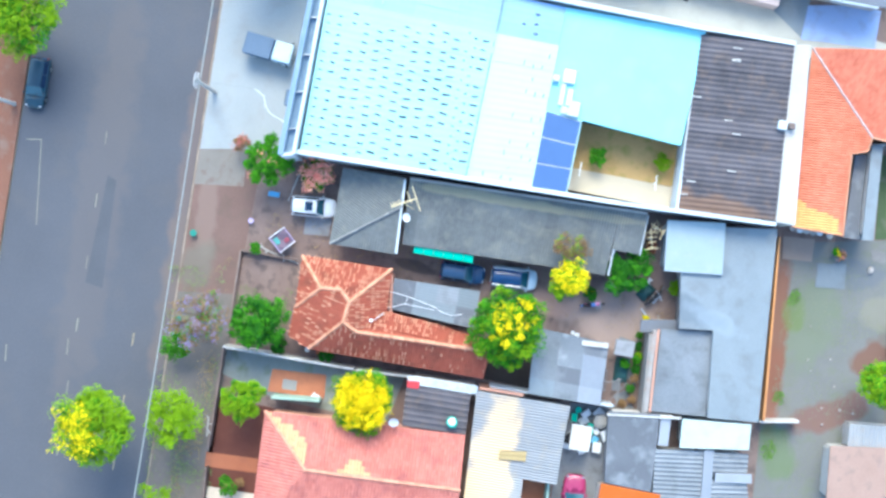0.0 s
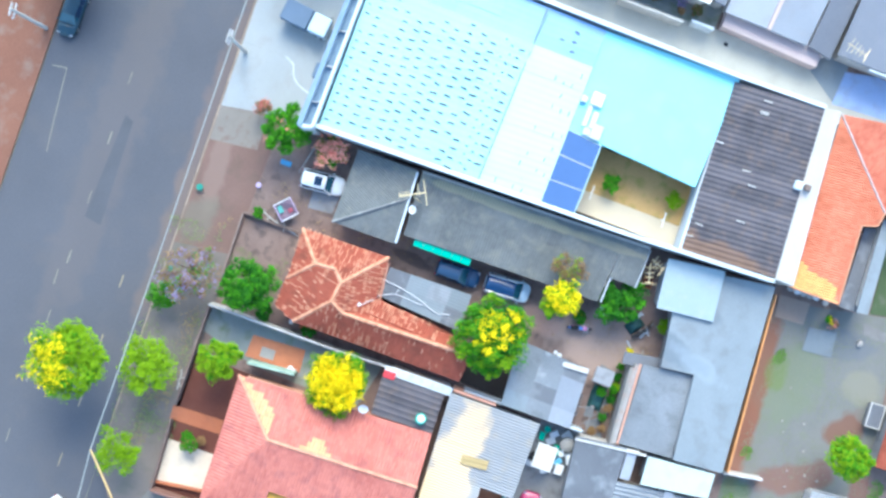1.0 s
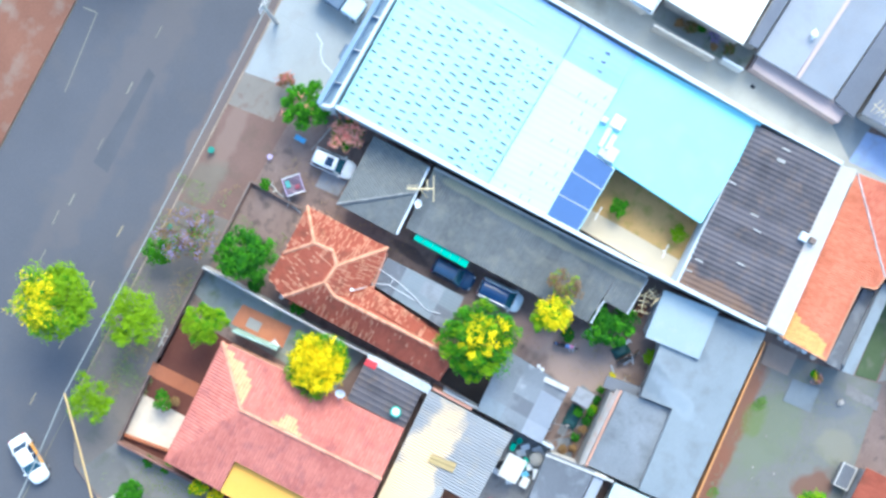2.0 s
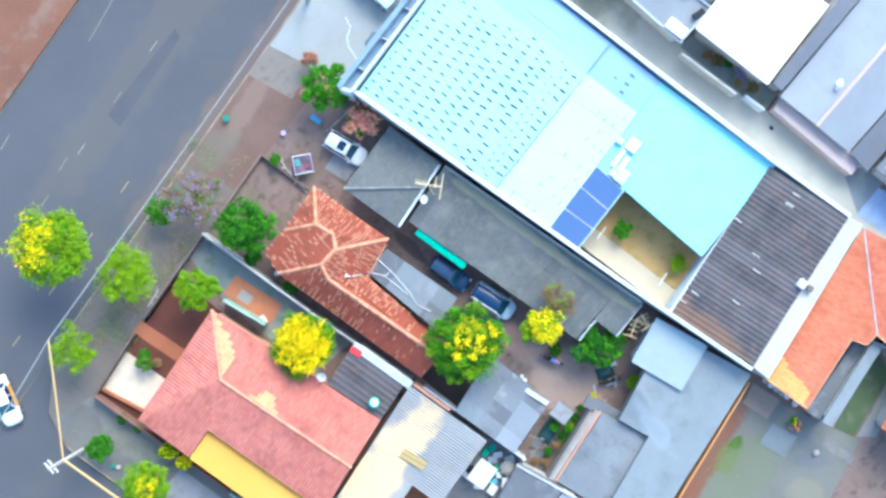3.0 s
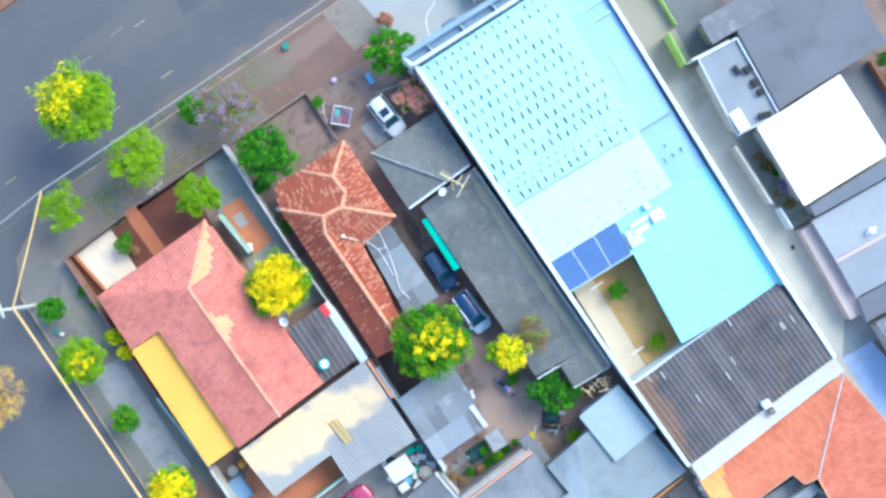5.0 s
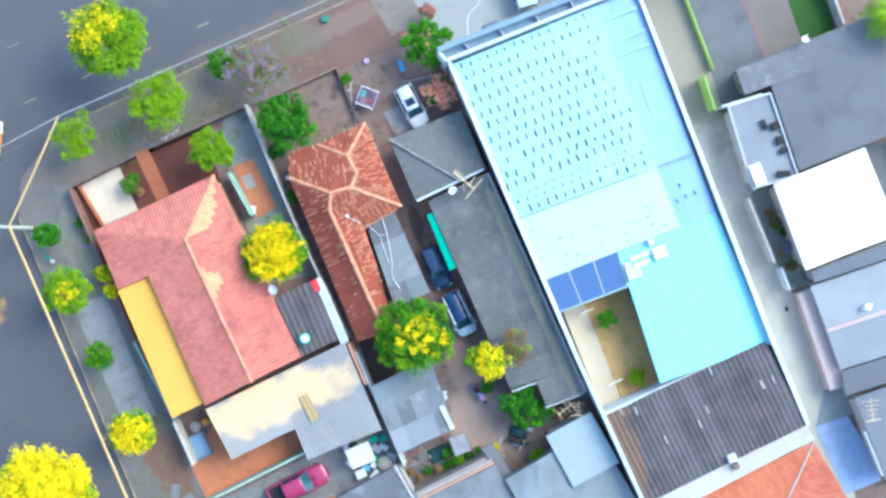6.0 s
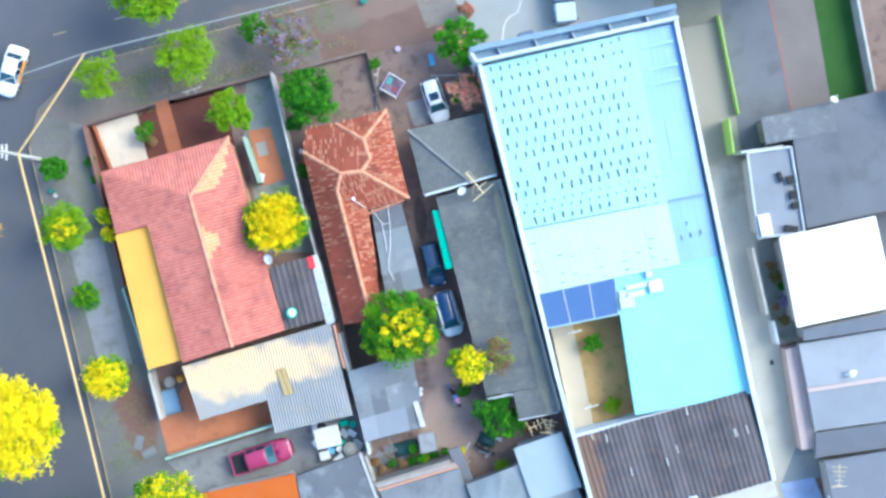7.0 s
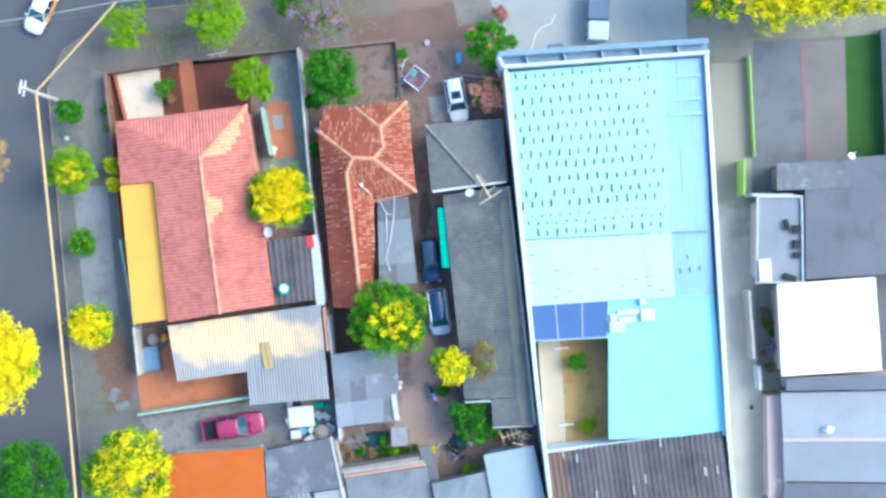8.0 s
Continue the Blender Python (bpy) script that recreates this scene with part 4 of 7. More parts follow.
part("gutter", run((4.39, 4.85), (6.54, -14.45), 3.62, 3.8, 0.2), CONCRETE, grey, "pale metal gutter")
house_walls(grey, [GN, GE, GS, GW], 2.5, WALL, 0.5)
house_walls(grey, [BW, BE, BS, BN], 2.85, WALL)
at_home(grey)
awning = thing("awning", "teal plastic awning along the grey roof edge", "awning", (*(-0.97, 3.05), 0))
AW, AX = (-1.06, 3.14), (-0.65, -1.76)
for k in range(6):
    part("awning_panel", run(along(AW, AX, k / 6 + 0.004), along(AW, AX, (k + 1) / 6 - 0.004), 2.84 + 0.012 * (k % 2), 2.9 + 0.012 * (k % 2), 0.62), TEAL, awning)
part("bracket", tube(up(AW, 2.75), up(AX, 2.75), 0.03), ALUMINIUM, awning)
at_home(awning)

# orange tiled house
tiled = thing("tiled_house", "house with weathered orange clay tile roof and pale ridges", "house", (-10.6, 11.3, 0))
E0 = 2.9
H1, H2, H3, H4 = (-10.49, 11.33), (-3.88, 11.83), (-3.09, 4.44), (-6.52, 3.93)
H5, H6, H7 = (-11.14, 9.39), (-9.9, -5.04), (-7.03, -4.81)
HA = (-8.14, 11.32)
R1, R2, R3, R4, R5 = (-6.01, 9.56), (-5.68, 7.91), (-6.54, 7.04), (-8.18, 7.09), (-8.7, 5.83)
R6 = (-7.48, -4.98)
Z1, Z2, Z3, Z4, Z5 = 4.2, 4.45, 4.45, 4.45, 4.25
args = dict(pale=PALETILE, share=0.6)
tile_face(tiled, [up(H2, E0), up(H3, E0), up(R3, Z3), up(R2, Z2), up(R1, Z1)], TILE, seed=1, **args)
tile_face(tiled, [up(H1, E0), up(HA, E0), up(R1, Z1), up(R2, Z2), up(R3, Z3), up(R4, Z4), up(H5, E0)], TILE, seed=2, pale=PALETILE, share=0.34, way=(0.08, 1))
tile_face(tiled, [up(HA, E0), up(H2, E0), up(R1, Z1)], TILE, seed=3, pale=PALETILE, share=0.4, way=(0.08, 1))
tile_face(tiled, [up(H3, E0), up(H4, E0 + 0.1), up(R5, Z5), up(R4, Z4), up(R3, Z3)], TILE, seed=4, **args)
tile_face(tiled, [up(H4, E0), up(H7, E0), up(R6, 4.15), up(R5, Z5)], TILE, seed=5, bare=-0.2, **args)
tile_face(tiled, [up(H5, E0), up(R4, Z4), up(R5, Z5), up(R6, 4.15), up(H6, E0)], TILE, seed=6, pale=PALETILE, share=0.34, bare=1.5)
for line in ([up(H2, E0), up(R1, Z1), up(R2, Z2), up(R3, Z3), up(R4, Z4), up(R5, Z5), up(R6, 4.15)], [up(HA, E0), up(R1, Z1)], [up(H3, E0), up(R3, Z3)], [up(H5, E0), up(R4, Z4)]):
    ridge_caps(tiled, line, RIDGE)
house_walls(tiled, [H1, H2, H3, H4, H7, H6], 2.75, PINKWALL, inset=0.3)
at_home(tiled)

# pink tiled corner house with a yellow slab
pink = thing("pink_house", "large corner house with faded pink clay tile roof", "house", (-27.6, 10.2, 0))
E1 = 3.1
K1, K2, K3, K4, K5 = (-27.73, 10.17), (-16.94, 11.54), (-14.68, -4.8), (-23.2, -6.19), (-27.27, 4.99)
KR, KS = (-20.5, 7.05), (-18.88, -5.42)
KM = (-24.4, 5.27)
tile_face(pink, [up(K1, E1), up(K2, E1), up(KR, 4.5)], PINKTILE, wide=0.27, seed=11, bulge=0.75, lap=0.014)
# the peach patches are warm sun put into the tile colour
tile_face(pink, [up(K2, E1), up(K3, E1), up(KS, 4.5), up(KR, 4.5)], PINKTILE, wide=0.27, seed=12, bulge=1.2, lap=0.014,
          patches=([K2, (-17.61, 8.95), (-18.68, 7.35), KR], [(-20.18, 4.53), (-18.63, 3.46), (-19.73, 1.54)]), warm=PEACHTILE)
tile_face(pink, [up(K1, E1), up(KR, 4.5), up(KS, 4.5), up(K4, E1 + 0.6), up(KM, E1 + 0.6), up(K5, E1)], PINKTILE, wide=0.27, seed=13, bulge=0.9, lap=0.014)
for line in ([up(K2, E1), up(KR, 4.5), up(KS, 4.5)],):
    ridge_caps(pink, line, PINKRIDGE)
part("yellow_roof", prism([(-27.29, 4.9), (-24.46, 5.26), (-23.22, -5.95), (-26.23, -6.37)], 3.0, 3.2, 0.04), YELLOWROOF, pink, "flat slab roof painted yellow")
house_walls(pink, [K1, K2, K3, (-26.26, -6.38)], 2.9, PINKWALL)
at_home(pink)

shed("ribbed_shed", (-15.25, 0.42), (-11.83, 0.88), (-11.37, -4.39), (-14.7, -4.81), 3.1, 2.9, 7, 1, 0.5, 0.05, DARKSHEET, "shed with dark ribbed metal roof sheets", rib=True)
flat_building("white_passage", [(-11.85, 0.88), (-11.2, 0.97), (-10.6, -4.81), (-11.3, -4.91)], 2.8, surface("bluish_limewash", (0.36, 0.41, 0.46), (0.5, 0.55, 0.6), 0.8, 8, 0.85, bump=0.15, dirt=(0.26, 0.28, 0.3), amount=0.6), "narrow bluish white flat roof between house and shed", WALL, category="roof")
G1, G2, G3, G4 = (-23.41, -6.51), (-10.92, -4.76), (-10.22, -12.45), (-16.74, -12.99)
G5 = along(G1, G2, 0.49)
BROWNSHEET = surface("brown_translucent_sheet", (0.26, 0.18, 0.08), (0.38, 0.28, 0.13), 0.5, 8, 0.6, bump=0.1)
# both sheet colours carry the painted patch of sun
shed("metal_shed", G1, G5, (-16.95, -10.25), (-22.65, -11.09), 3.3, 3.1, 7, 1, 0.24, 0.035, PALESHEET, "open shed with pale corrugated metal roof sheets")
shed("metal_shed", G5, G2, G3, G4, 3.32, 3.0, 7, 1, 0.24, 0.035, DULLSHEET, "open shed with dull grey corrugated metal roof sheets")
brown = thing("skylight_sheet", "brown translucent sheet on the grey metal roof", "roof sheet", (*(-15.28, -8.7), 0))
sheet_roof(brown, up((-15.84, -7.88), 3.36), up((-15.15, -7.78), 3.36), up((-14.67, -9.96), 3.26), up((-15.5, -10.06), 3.26), 1, 1, 0.33, 0.016, BROWNSHEET)
at_home(brown)
shed("grey_shed", (-10.1, -8.9), (-4.72, -8.15), (-4.5, -14.29), (-9.6, -14.9), 2.8, 2.5, 4, 3, 0.22, 0.004, PATCHED, "shed with patched grey fibre cement roof", GREYWALL, choices=(PATCHED, DARKGREY, GREYSHEET, HAZEGREY, BLUEGREY))
shed("low_carport", (-6.32, 3.9), (-3.81, 4.09), (-3.06, -2.97), (-6.18, -3.3), 2.5, 2.3, 2, 4, 0.22, 0.005, GREYSHEET, "low carport roofed with mottled grey fibre cement sheets", GREYWALL, choices=(PATCHED, BLUEGREY, GREYSHEET, DARKGREY))

# roofs on the plots behind
flat_building("orange_roofed_house", [(-23.69, -17.08), (-15.67, -16.51), (-15.35, -21.46), (-23.33, -21.71)], 3.0, ORANGEROOF, "small building with bright orange flat roof")
flat_building("grey_roofed_house", [(-9.84, -15.6), (-8.98, -19.75), (-15.35, -20.62), (-15.55, -16.75)], 3.0, DARKGREY, "small building with dark grey flat roof", GREYWALL)
shed("ribbed_annex", (-16.1, -20.9), (-11.84, -20.12), (-11.0, -24.05), (-15.35, -24.86), 2.9, 2.7, 4, 1, 0.36, 0.05, GREYSHEET, "annex with grey corrugated roof sheets")
shed("ribbed_annex", (-12.55, -25.0), (-10.9, -24.76), (-10.34, -27.6), (-11.88, -27.9), 2.8, 2.6, 2, 1, 0.36, 0.05, GREYSHEET, "annex with grey corrugated roof sheets")
shed("ribbed_annex", (-15.35, -25.6), (-13.14, -25.15), (-12.5, -28.0), (-14.6, -28.8), 2.8, 2.6, 2, 1, 0.36, 0.05, GREYSHEET, "annex with grey corrugated roof sheets")
flat_building("white_tank_house", [(-8.88, -21.54), (-7.89, -27.07), (-9.95, -27.38), (-11.21, -21.92)], 3.2, surface("greenish_white_slab", (0.36, 0.42, 0.41), (0.46, 0.52, 0.5), 0.5, 8, 0.8, bump=0.1, dirt=(0.3, 0.32, 0.33), amount=0.4), "small building with bright white flat roof", WHITEWALL)
flat_building("blue_strip_house", [(-9.18, -19.88), (-8.97, -20.68), (-11.36, -21.02), (-11.48, -20.2)], 2.9, HAZEGREY, "narrow pale grey flat roof", WALL)
flat_building("long_slab_house", [(6.32, -17.52), (8.01, -25.03), (-7.57, -27.53), (-8.27, -23.45), (-1.27, -22.08), (-1.83, -19.38)], 3.3, BLUEGREY, "long building with blue-grey slab roof", GREYWALL)
flat_building("low_slab_house", [(-2.26, -18.07), (-1.41, -22.23), (-8.24, -23.46), (-8.95, -18.98)], 2.8, GREYSHEET, "low annex with smooth grey roof", GREYWALL)
flat_building("white_slab_house", [(6.43, -16.17), (7.41, -20.78), (3.26, -21.59), (2.38, -16.96)], 3.6, surface("bluish_white_slab", (0.215, 0.265, 0.3), (0.285, 0.34, 0.375), 0.5, 8, 0.8, bump=0.1, dirt=(0.35, 0.36, 0.38), amount=0.4), "square building part with bluish white slab roof", WHITEWALL)
tagged(part("wall_boundary", run((-2.47, -17.63), (-9.14, -18.58), -0.05, 2.9, 0.3), AGEDWALL), "aged pale wall with terracotta coping", "wall", "", "structure")
tagged(part("wall_coping", run((-2.31, -17.86), (-9.05, -18.87), 2.9, 3.0, 0.16), PINKWALL), "terracotta coping on the white wall", "coping", "", "structure")
tagged(part("wall_boundary", run((-9.45, -18.48), (-2.87, -17.4), -0.05, 2.8, 0.3), AGEDWALL), "aged pale wall with terracotta coping", "wall", "", "structure")

flat_building("white_beam_roof", [(-10.9, -23.98), (-10.7, -24.74), (-15.37, -25.64), (-15.59, -24.84)], 2.95, HAZEGREY, "narrow white roof beam between annexes", WALL, category="roof")
flat_building("white_beam_roof", [(-12.51, -25.32), (-11.84, -28.19), (-12.56, -28.38), (-13.23, -25.47)], 2.92, HAZEGREY, "narrow white roof beam between annexes", WALL, category="roof")
flat_building("edge_beam_roof", [(-10.01, -15.54), (-8.79, -21.4), (-8.97, -21.45), (-10.19, -15.59)], 3.1, WALL, "long thin pale roof edge beam", WALL, category="roof")
flat_building("small_hut", [(-5.27, -14.98), (-4.0, -14.89), (-3.86, -16.48), (-5.18, -16.57)], 2.0, STRIP, "tiny hut with grey slab roof", GREYWALL, category="hut")
flat_building("grey_lean_to", [(-2.89, -16.58), (-1.95, -16.39), (-1.21, -19.28), (-2.51, -19.38)], 2.2, SLATE, "narrow grey lean-to roof", GREYWALL, category="roof")
flat_building("grey_lean_to", [(-1.95, -19.33), (2.42, -18.86), (2.7, -22.95), (-1.58, -23.19)], 2.62, DARKGREY, "grey lean-to roof beside the slab house", GREYWALL, category="roof")
trim = thing("trim_board", "white board along the patched shed roof", "board", (*(-4.82, -13.17), 0))
part("board", run((-5.0, -12.14), (-4.68, -14.27), 2.58, 2.72, 0.42), WALL, trim)
part("post", tube(up((-4.68, -14.19), 0), up((-4.68, -14.19), 2.6), 0.05), GREYWALL, trim)
part("post", tube(up((-5.01, -12.24), 0), up((-5.01, -12.24), 2.6), 0.05), GREYWALL, trim)
at_home(trim)
slab("field_slab", [(6.39, -29.88), (6.9, -32.2), (4.84, -32.59), (4.4, -30.16)], 0.08, -0.05, BLUEGREY, "pale blue-grey concrete slab in the field", "slab")
slab("field_patio", [(7.86, -26.51), (8.26, -29.15), (6.35, -29.36), (6.0, -26.9)], 0.07, -0.05, surface("brown_patio_screed", (0.2, 0.145, 0.115), (0.3, 0.23, 0.19), 0.5, 8, 0.9, bump=0.2), "sandy brown patio beside the field", "patio")
slab("car_pad", [(-2.24, 12.57), (-0.66, 12.76), (-0.19, 10.57), (-1.9, 10.48)], 0.03, -0.05, STRIP, "worn grey concrete pad under the white car", "pad")

# orange tiled house at the far end of the warehouse
far = thing("far_tiled_house", "house with bright orange clay tile roof behind the warehouse", "house", (*(23.36, -24.1), 0))
Q1, Q4, Q3 = (23.03, -24.08), (8.53, -26.12), (8.8, -30.05)
QR, Q6 = (16.98, -30.26), (15.36, -29.07)
Q2, Q5, Q7 = (24.86, -31.91), (21.28, -36.4), (17.08, -32.87)
Q8 = (15.8, -30.18)


def rise(p, slope=0.22):
    """Height of a slope that climbs from the eaves along the warehouse."""
    d = Vector(Q4) - Vector(Q1)
    off = Vector(p) - Vector(Q1)
    return 3.0 + slope * abs(d.x * off.y - d.y * off.x) / d.length


# the golden corner is sunlight put into the tile colour
tile_face(far, [up(Q1, 3.0), up(QR, rise(QR)), up(Q8, rise(Q8)), up(Q6, rise(Q6)), up(Q3, rise(Q3)), up(Q4, 3.0)], ORANGETILE, seed=21,
          patches=([Q4, (10.95, -25.69), (10.34, -27.3), (10.02, -29.32), (8.45, -30.12)],))
tile_face(far, [up(Q1, 3.0), up(Q2, 3.0), up(Q5, 3.0), up(Q7, 3.6), up(QR, rise(QR))], SHADEDTILE, seed=22)
ridge_caps(far, [up(Q1, 3.0), up(QR, rise(QR))], surface("pale_grey_ridge", (0.32, 0.26, 0.25), (0.46, 0.39, 0.38), 1, 8), 0.09)
for p, q in ((Q4, Q3), (Q3, Q6), (Q6, Q8), (Q8, QR)):
    part("verge", tube(up(p, rise(p) + 0.06), up(q, rise(q) + 0.06), 0.08, None, 6), RIDGE, far, "pale mortar verge")
part("verge", tube(up(QR, rise(QR) + 0.06), up(Q7, 3.66), 0.08, None, 6), RIDGE, far, "pale mortar verge")
house_walls(far, [Q1, Q2, Q5, Q7, Q8, Q6, Q3, Q4], 2.7, WALL, 0.5)
at_home(far)
flat_building("grey_side_roof", [(15.54, -29.87), (16.01, -31.14), (8.97, -32.4), (8.81, -30.67)], 2.4, DARKGREY, "narrow grey roof beside the orange tiles", WALL)
flat_building("pale_beam_roof", [(16.64, -30.72), (16.77, -31.59), (9.1, -32.82), (8.9, -31.9)], 3.2, BLUEGREY, "long pale narrow roof beam", WALL)
slab("green_strip", [(16.63, -32.71), (16.04, -34.67), (10.05, -35.79), (9.52, -34.03)], 0.05, -0.05, surface("dull_grass_ground", (0.055, 0.085, 0.04), (0.105, 0.14, 0.075), 0.5, 12, 0.95, bump=0.6, dirt=(0.16, 0.15, 0.13), amount=0.5), "green grass strip between the roofs", "lawn")
slab("beige_strip", [(17.12, -32.55), (17.79, -34.06), (17.06, -35.96), (11.22, -37.21), (10.14, -35.98), (16.05, -34.8)], 0.06, -0.05, CONCRETE, "pale concrete strip between the roofs", "yard")
last = thing("end_tiled_house", "house with orange clay tile roof beyond the field", "house", (*(13.82, -35.46), 0))
V1, V2, V3, V4 = (16.21, -34.89), (19.41, -41.68), (12.67, -42.78), (11.71, -35.9)
V0, V5, V6 = (17.11, -33.32), (22.34, -38.01), (16.05, -33.7)
tile_face(last, [up(V4, 3.0), up(V1, 3.0), up(V6, 2.95), up(V0, 3.0), up(V5, 4.0), up(V2, 4.2), up(V3, 4.2)], ORANGETILE, seed=23)
house_walls(last, [V1, V2, V3, V4], 2.7, WALL, 0.4)
at_home(last)

# houses across the alley
flat_building("white_tower_house", [(26.22, -3.12), (34.12, -2.52), (34.67, -10.03), (26.59, -10.54)], 3.4, surface("dazzling_white_roof", (0.78, 0.76, 0.72), (0.88, 0.86, 0.82), 0.4, 9, 0.6, bump=0.05), "low house with brilliant white flat roof", WALL, 0.3)
flat_building("court_house", [(24.78, 4.07), (28.37, 4.07), (28.47, -2.96), (24.69, -2.96)], 2.6, HAZEGREY, "flat pale blue-grey roof terrace beside the alley", WALL, lip=0.25, rimmat=WHITEWALL)
flat_building("slate_roof_house", [(28.52, 6.95), (38.42, 7.63), (38.89, -2.02), (28.62, -2.72)], 3.0, SLATE, "broad dark grey flat roof", GREYWALL)
flat_building("dark_roof_strip", [(26.22, 6.74), (32.08, 6.94), (32.17, 4.78), (26.31, 4.52)], 3.06, surface("mottled_dark_roof", (0.075, 0.078, 0.09), (0.16, 0.165, 0.18), 0.5, 5, 0.9, bump=0.25, dirt=(0.26, 0.27, 0.28), amount=0.7), "stained dark grey flat roof strip", GREYWALL)
flat_building("grey_terrace_house", [(26.78, -12.04), (38.69, -11.75), (38.92, -15.69), (26.97, -15.70)], 2.4, HAZEGREY, "grey flat roof across the alley", WALL)
flat_building("grey_terrace_house", [(26.97, -16.08), (38.69, -15.92), (38.92, -19.39), (27.06, -19.27)], 2.36, HAZEGREY, "grey flat roof across the alley", WALL)
flat_building("narrow_slate_roof", [(26.97, -10.82), (38.3, -10.26), (38.39, -11.55), (26.97, -11.74)], 3.25, SLATEBLUE, "narrow dark roof between the white and grey houses", WALL)
flat_building("slate_terrace_house", [(27.15, -19.45), (38.6, -19.5), (38.6, -21.55), (26.85, -21.48)], 2.3, SLATEBLUE, "slate grey flat roof strip across the alley", WALL)
slab("blue_paving", [(24.2, -23.7), (27.1, -23.6), (27.9, -26.6), (28.2, -29.6), (25.0, -29.9)], 0.055, -0.05, surface("pale_blue_slab", (0.27, 0.35, 0.54), (0.35, 0.44, 0.66), 0.4, 8, 0.8, bump=0.1, dirt=(0.24, 0.26, 0.32), amount=0.5), "pale blue paving across the alley", "paving")
slab("alley_apron", [(25.95, -20.9), (28.0, -20.9), (28.0, -23.65), (24.3, -23.75)], 0.05, -0.05, BLUEGREY, "blue-grey concrete apron at the alley", "paving")
flat_building("slate_terrace_house", [(27.35, -21.75), (33.9, -21.6), (34.4, -28.9), (27.75, -29.3)], 2.86, SLATEBLUE, "slate grey flat roof with a pale edge across the alley", WALL)
tagged(part("trim", run((27.27, -24.6), (27.57, -28.5), 2.5, 2.95, 0.12, 0.02), WHITEWALL), "pale fascia of the slate grey roof", "trim", "", "structure")
tagged(part("wall_coping", run((26.95, -15.89), (38.6, -15.8), 2.1, 2.5, 0.32, 0.02), WASHED), "pinkish coping between two flat roofs", "coping", "", "structure")
slab("side_yard", [(25.13, -3.28), (27.26, -3.28), (27.65, -12.07), (25.56, -12.16)], 0.05, -0.05, GARDEN, "stained grey side yard of the white house", "yard")
slab("side_court", [(34.3, -2.4), (37.7, -2.6), (38.2, -10.2), (34.9, -10.2)], 0.04, -0.05, SLATE, "dark grey paved court behind the white house", "yard")
tagged(part("wall_boundary", run((37.85, -2.75), (38.35, -10.2), -0.05, 1.0, 0.35, 0.03), REDDIRT), "low red brick-earth border wall of the hedge", "wall", "", "structure")
slab("side_strip", [(25.85, -12.4), (27.3, -12.3), (27.6, -20.85), (26.0, -20.85)], 1.6, -0.05, WASHED, "raised pinkish concrete walk along the alley houses", "walk")
flat_building("pink_shed_house", [(-7.97, -33.86), (-6.67, -39.69), (-11.47, -40.48), (-12.53, -34.68)], 2.8, surface("stained_pink_slab", (0.27, 0.17, 0.135), (0.37, 0.25, 0.205), 0.5, 8, 0.9, bump=0.2, dirt=(0.2, 0.15, 0.13), amount=0.6), "low building with pinkish flat roof")
shed("field_shed", (-5.81, -34.93), (-4.98, -39.33), (-7.29, -39.84), (-8.08, -35.38), 2.7, 2.5, 4, 1, 0.33, 0.03, PALESHEET, "field shed with pale corrugated roof")

hut = thing("brick_hut", "low hut with brick-red tile roof beyond the field", "hut", (1.2, -39.6, 0))
tile_face(hut, [(-1.9, -39.0, 2.0), (3.5, -38.35, 2.0), (3.9, -41.2, 2.7), (-1.5, -41.9, 2.7)], TILE, seed=25)
house_walls(hut, [(-1.9, -39.0), (3.5, -38.35), (3.9, -41.2), (-1.5, -41.9)], 1.8, GREYWALL, 0.3)
at_home(hut)
hutch = thing("hutch", "grey sheet-topped hutch with a pale frame beside the field", "hutch", (1.95, -37.75, 0), 8)
part("hutch_body", box((-0.95, -0.55, 0), (0.95, 0.55, 0.85), None, 0.02), GREYWALL, hutch)
part("hutch_top", box((-0.93, -0.53, 0.854), (0.93, 0.53, 0.9), None, 0.01), SLATE, hutch)
for lo, hi in (((-1.05, -0.65, 0.82), (1.05, -0.535, 0.96)), ((-1.05, 0.535, 0.82), (1.05, 0.65, 0.96)), ((-1.05, -0.533, 0.82), (-0.935, 0.533, 0.96)), ((0.935, -0.533, 0.82), (1.05, 0.533, 0.96))):
    part("rail", box(lo, hi, None, 0.01), POLE, hutch, "pale frame rail")
rng = random.Random(77)
for k, (x, y, r) in enumerate(((-1.67, -31.17, 0.12), (-1.15, -32.95, 0.13), (-2.5, -31.62, 0.1), (-3.3, -33.85, 0.12), (1.14, -30.65, 0.1), (-5.32, -33.29, 0.13), (-5.09, -34.79, 0.16), (-6.65, -33.66, 0.15), (-5.08, -35.92, 0.16), (6.91, -34.28, 0.36))):
    lump = bmesh.new()
    bmesh.ops.create_icosphere(lump, subdivisions=2, radius=r * 0.7)
    for v in lump.verts:
        v.co = Vector((v.co.x * 1.25, v.co.y, v.co.z * 0.6)) * rng.uniform(0.85, 1.15) + Vector((x, y, 0.02 + r * 0.4))
    stone = thing("stone", "pale stone lying in the dusty field" if r < 0.3 else "larger pale stone lying on the grey ground", "stone", (x, y, 0), 0, "stones in the field")
    part("lump", lump, AGEDWALL, stone)
    at_home(stone)
slab("field_edge_strip", [(8.6, -33.9), (8.7, -37.0), (8.0, -37.2), (7.7, -34.3)], 0.05, -0.05, GREYWALL, "grey-brown strip of paving at the field's end", "paving")


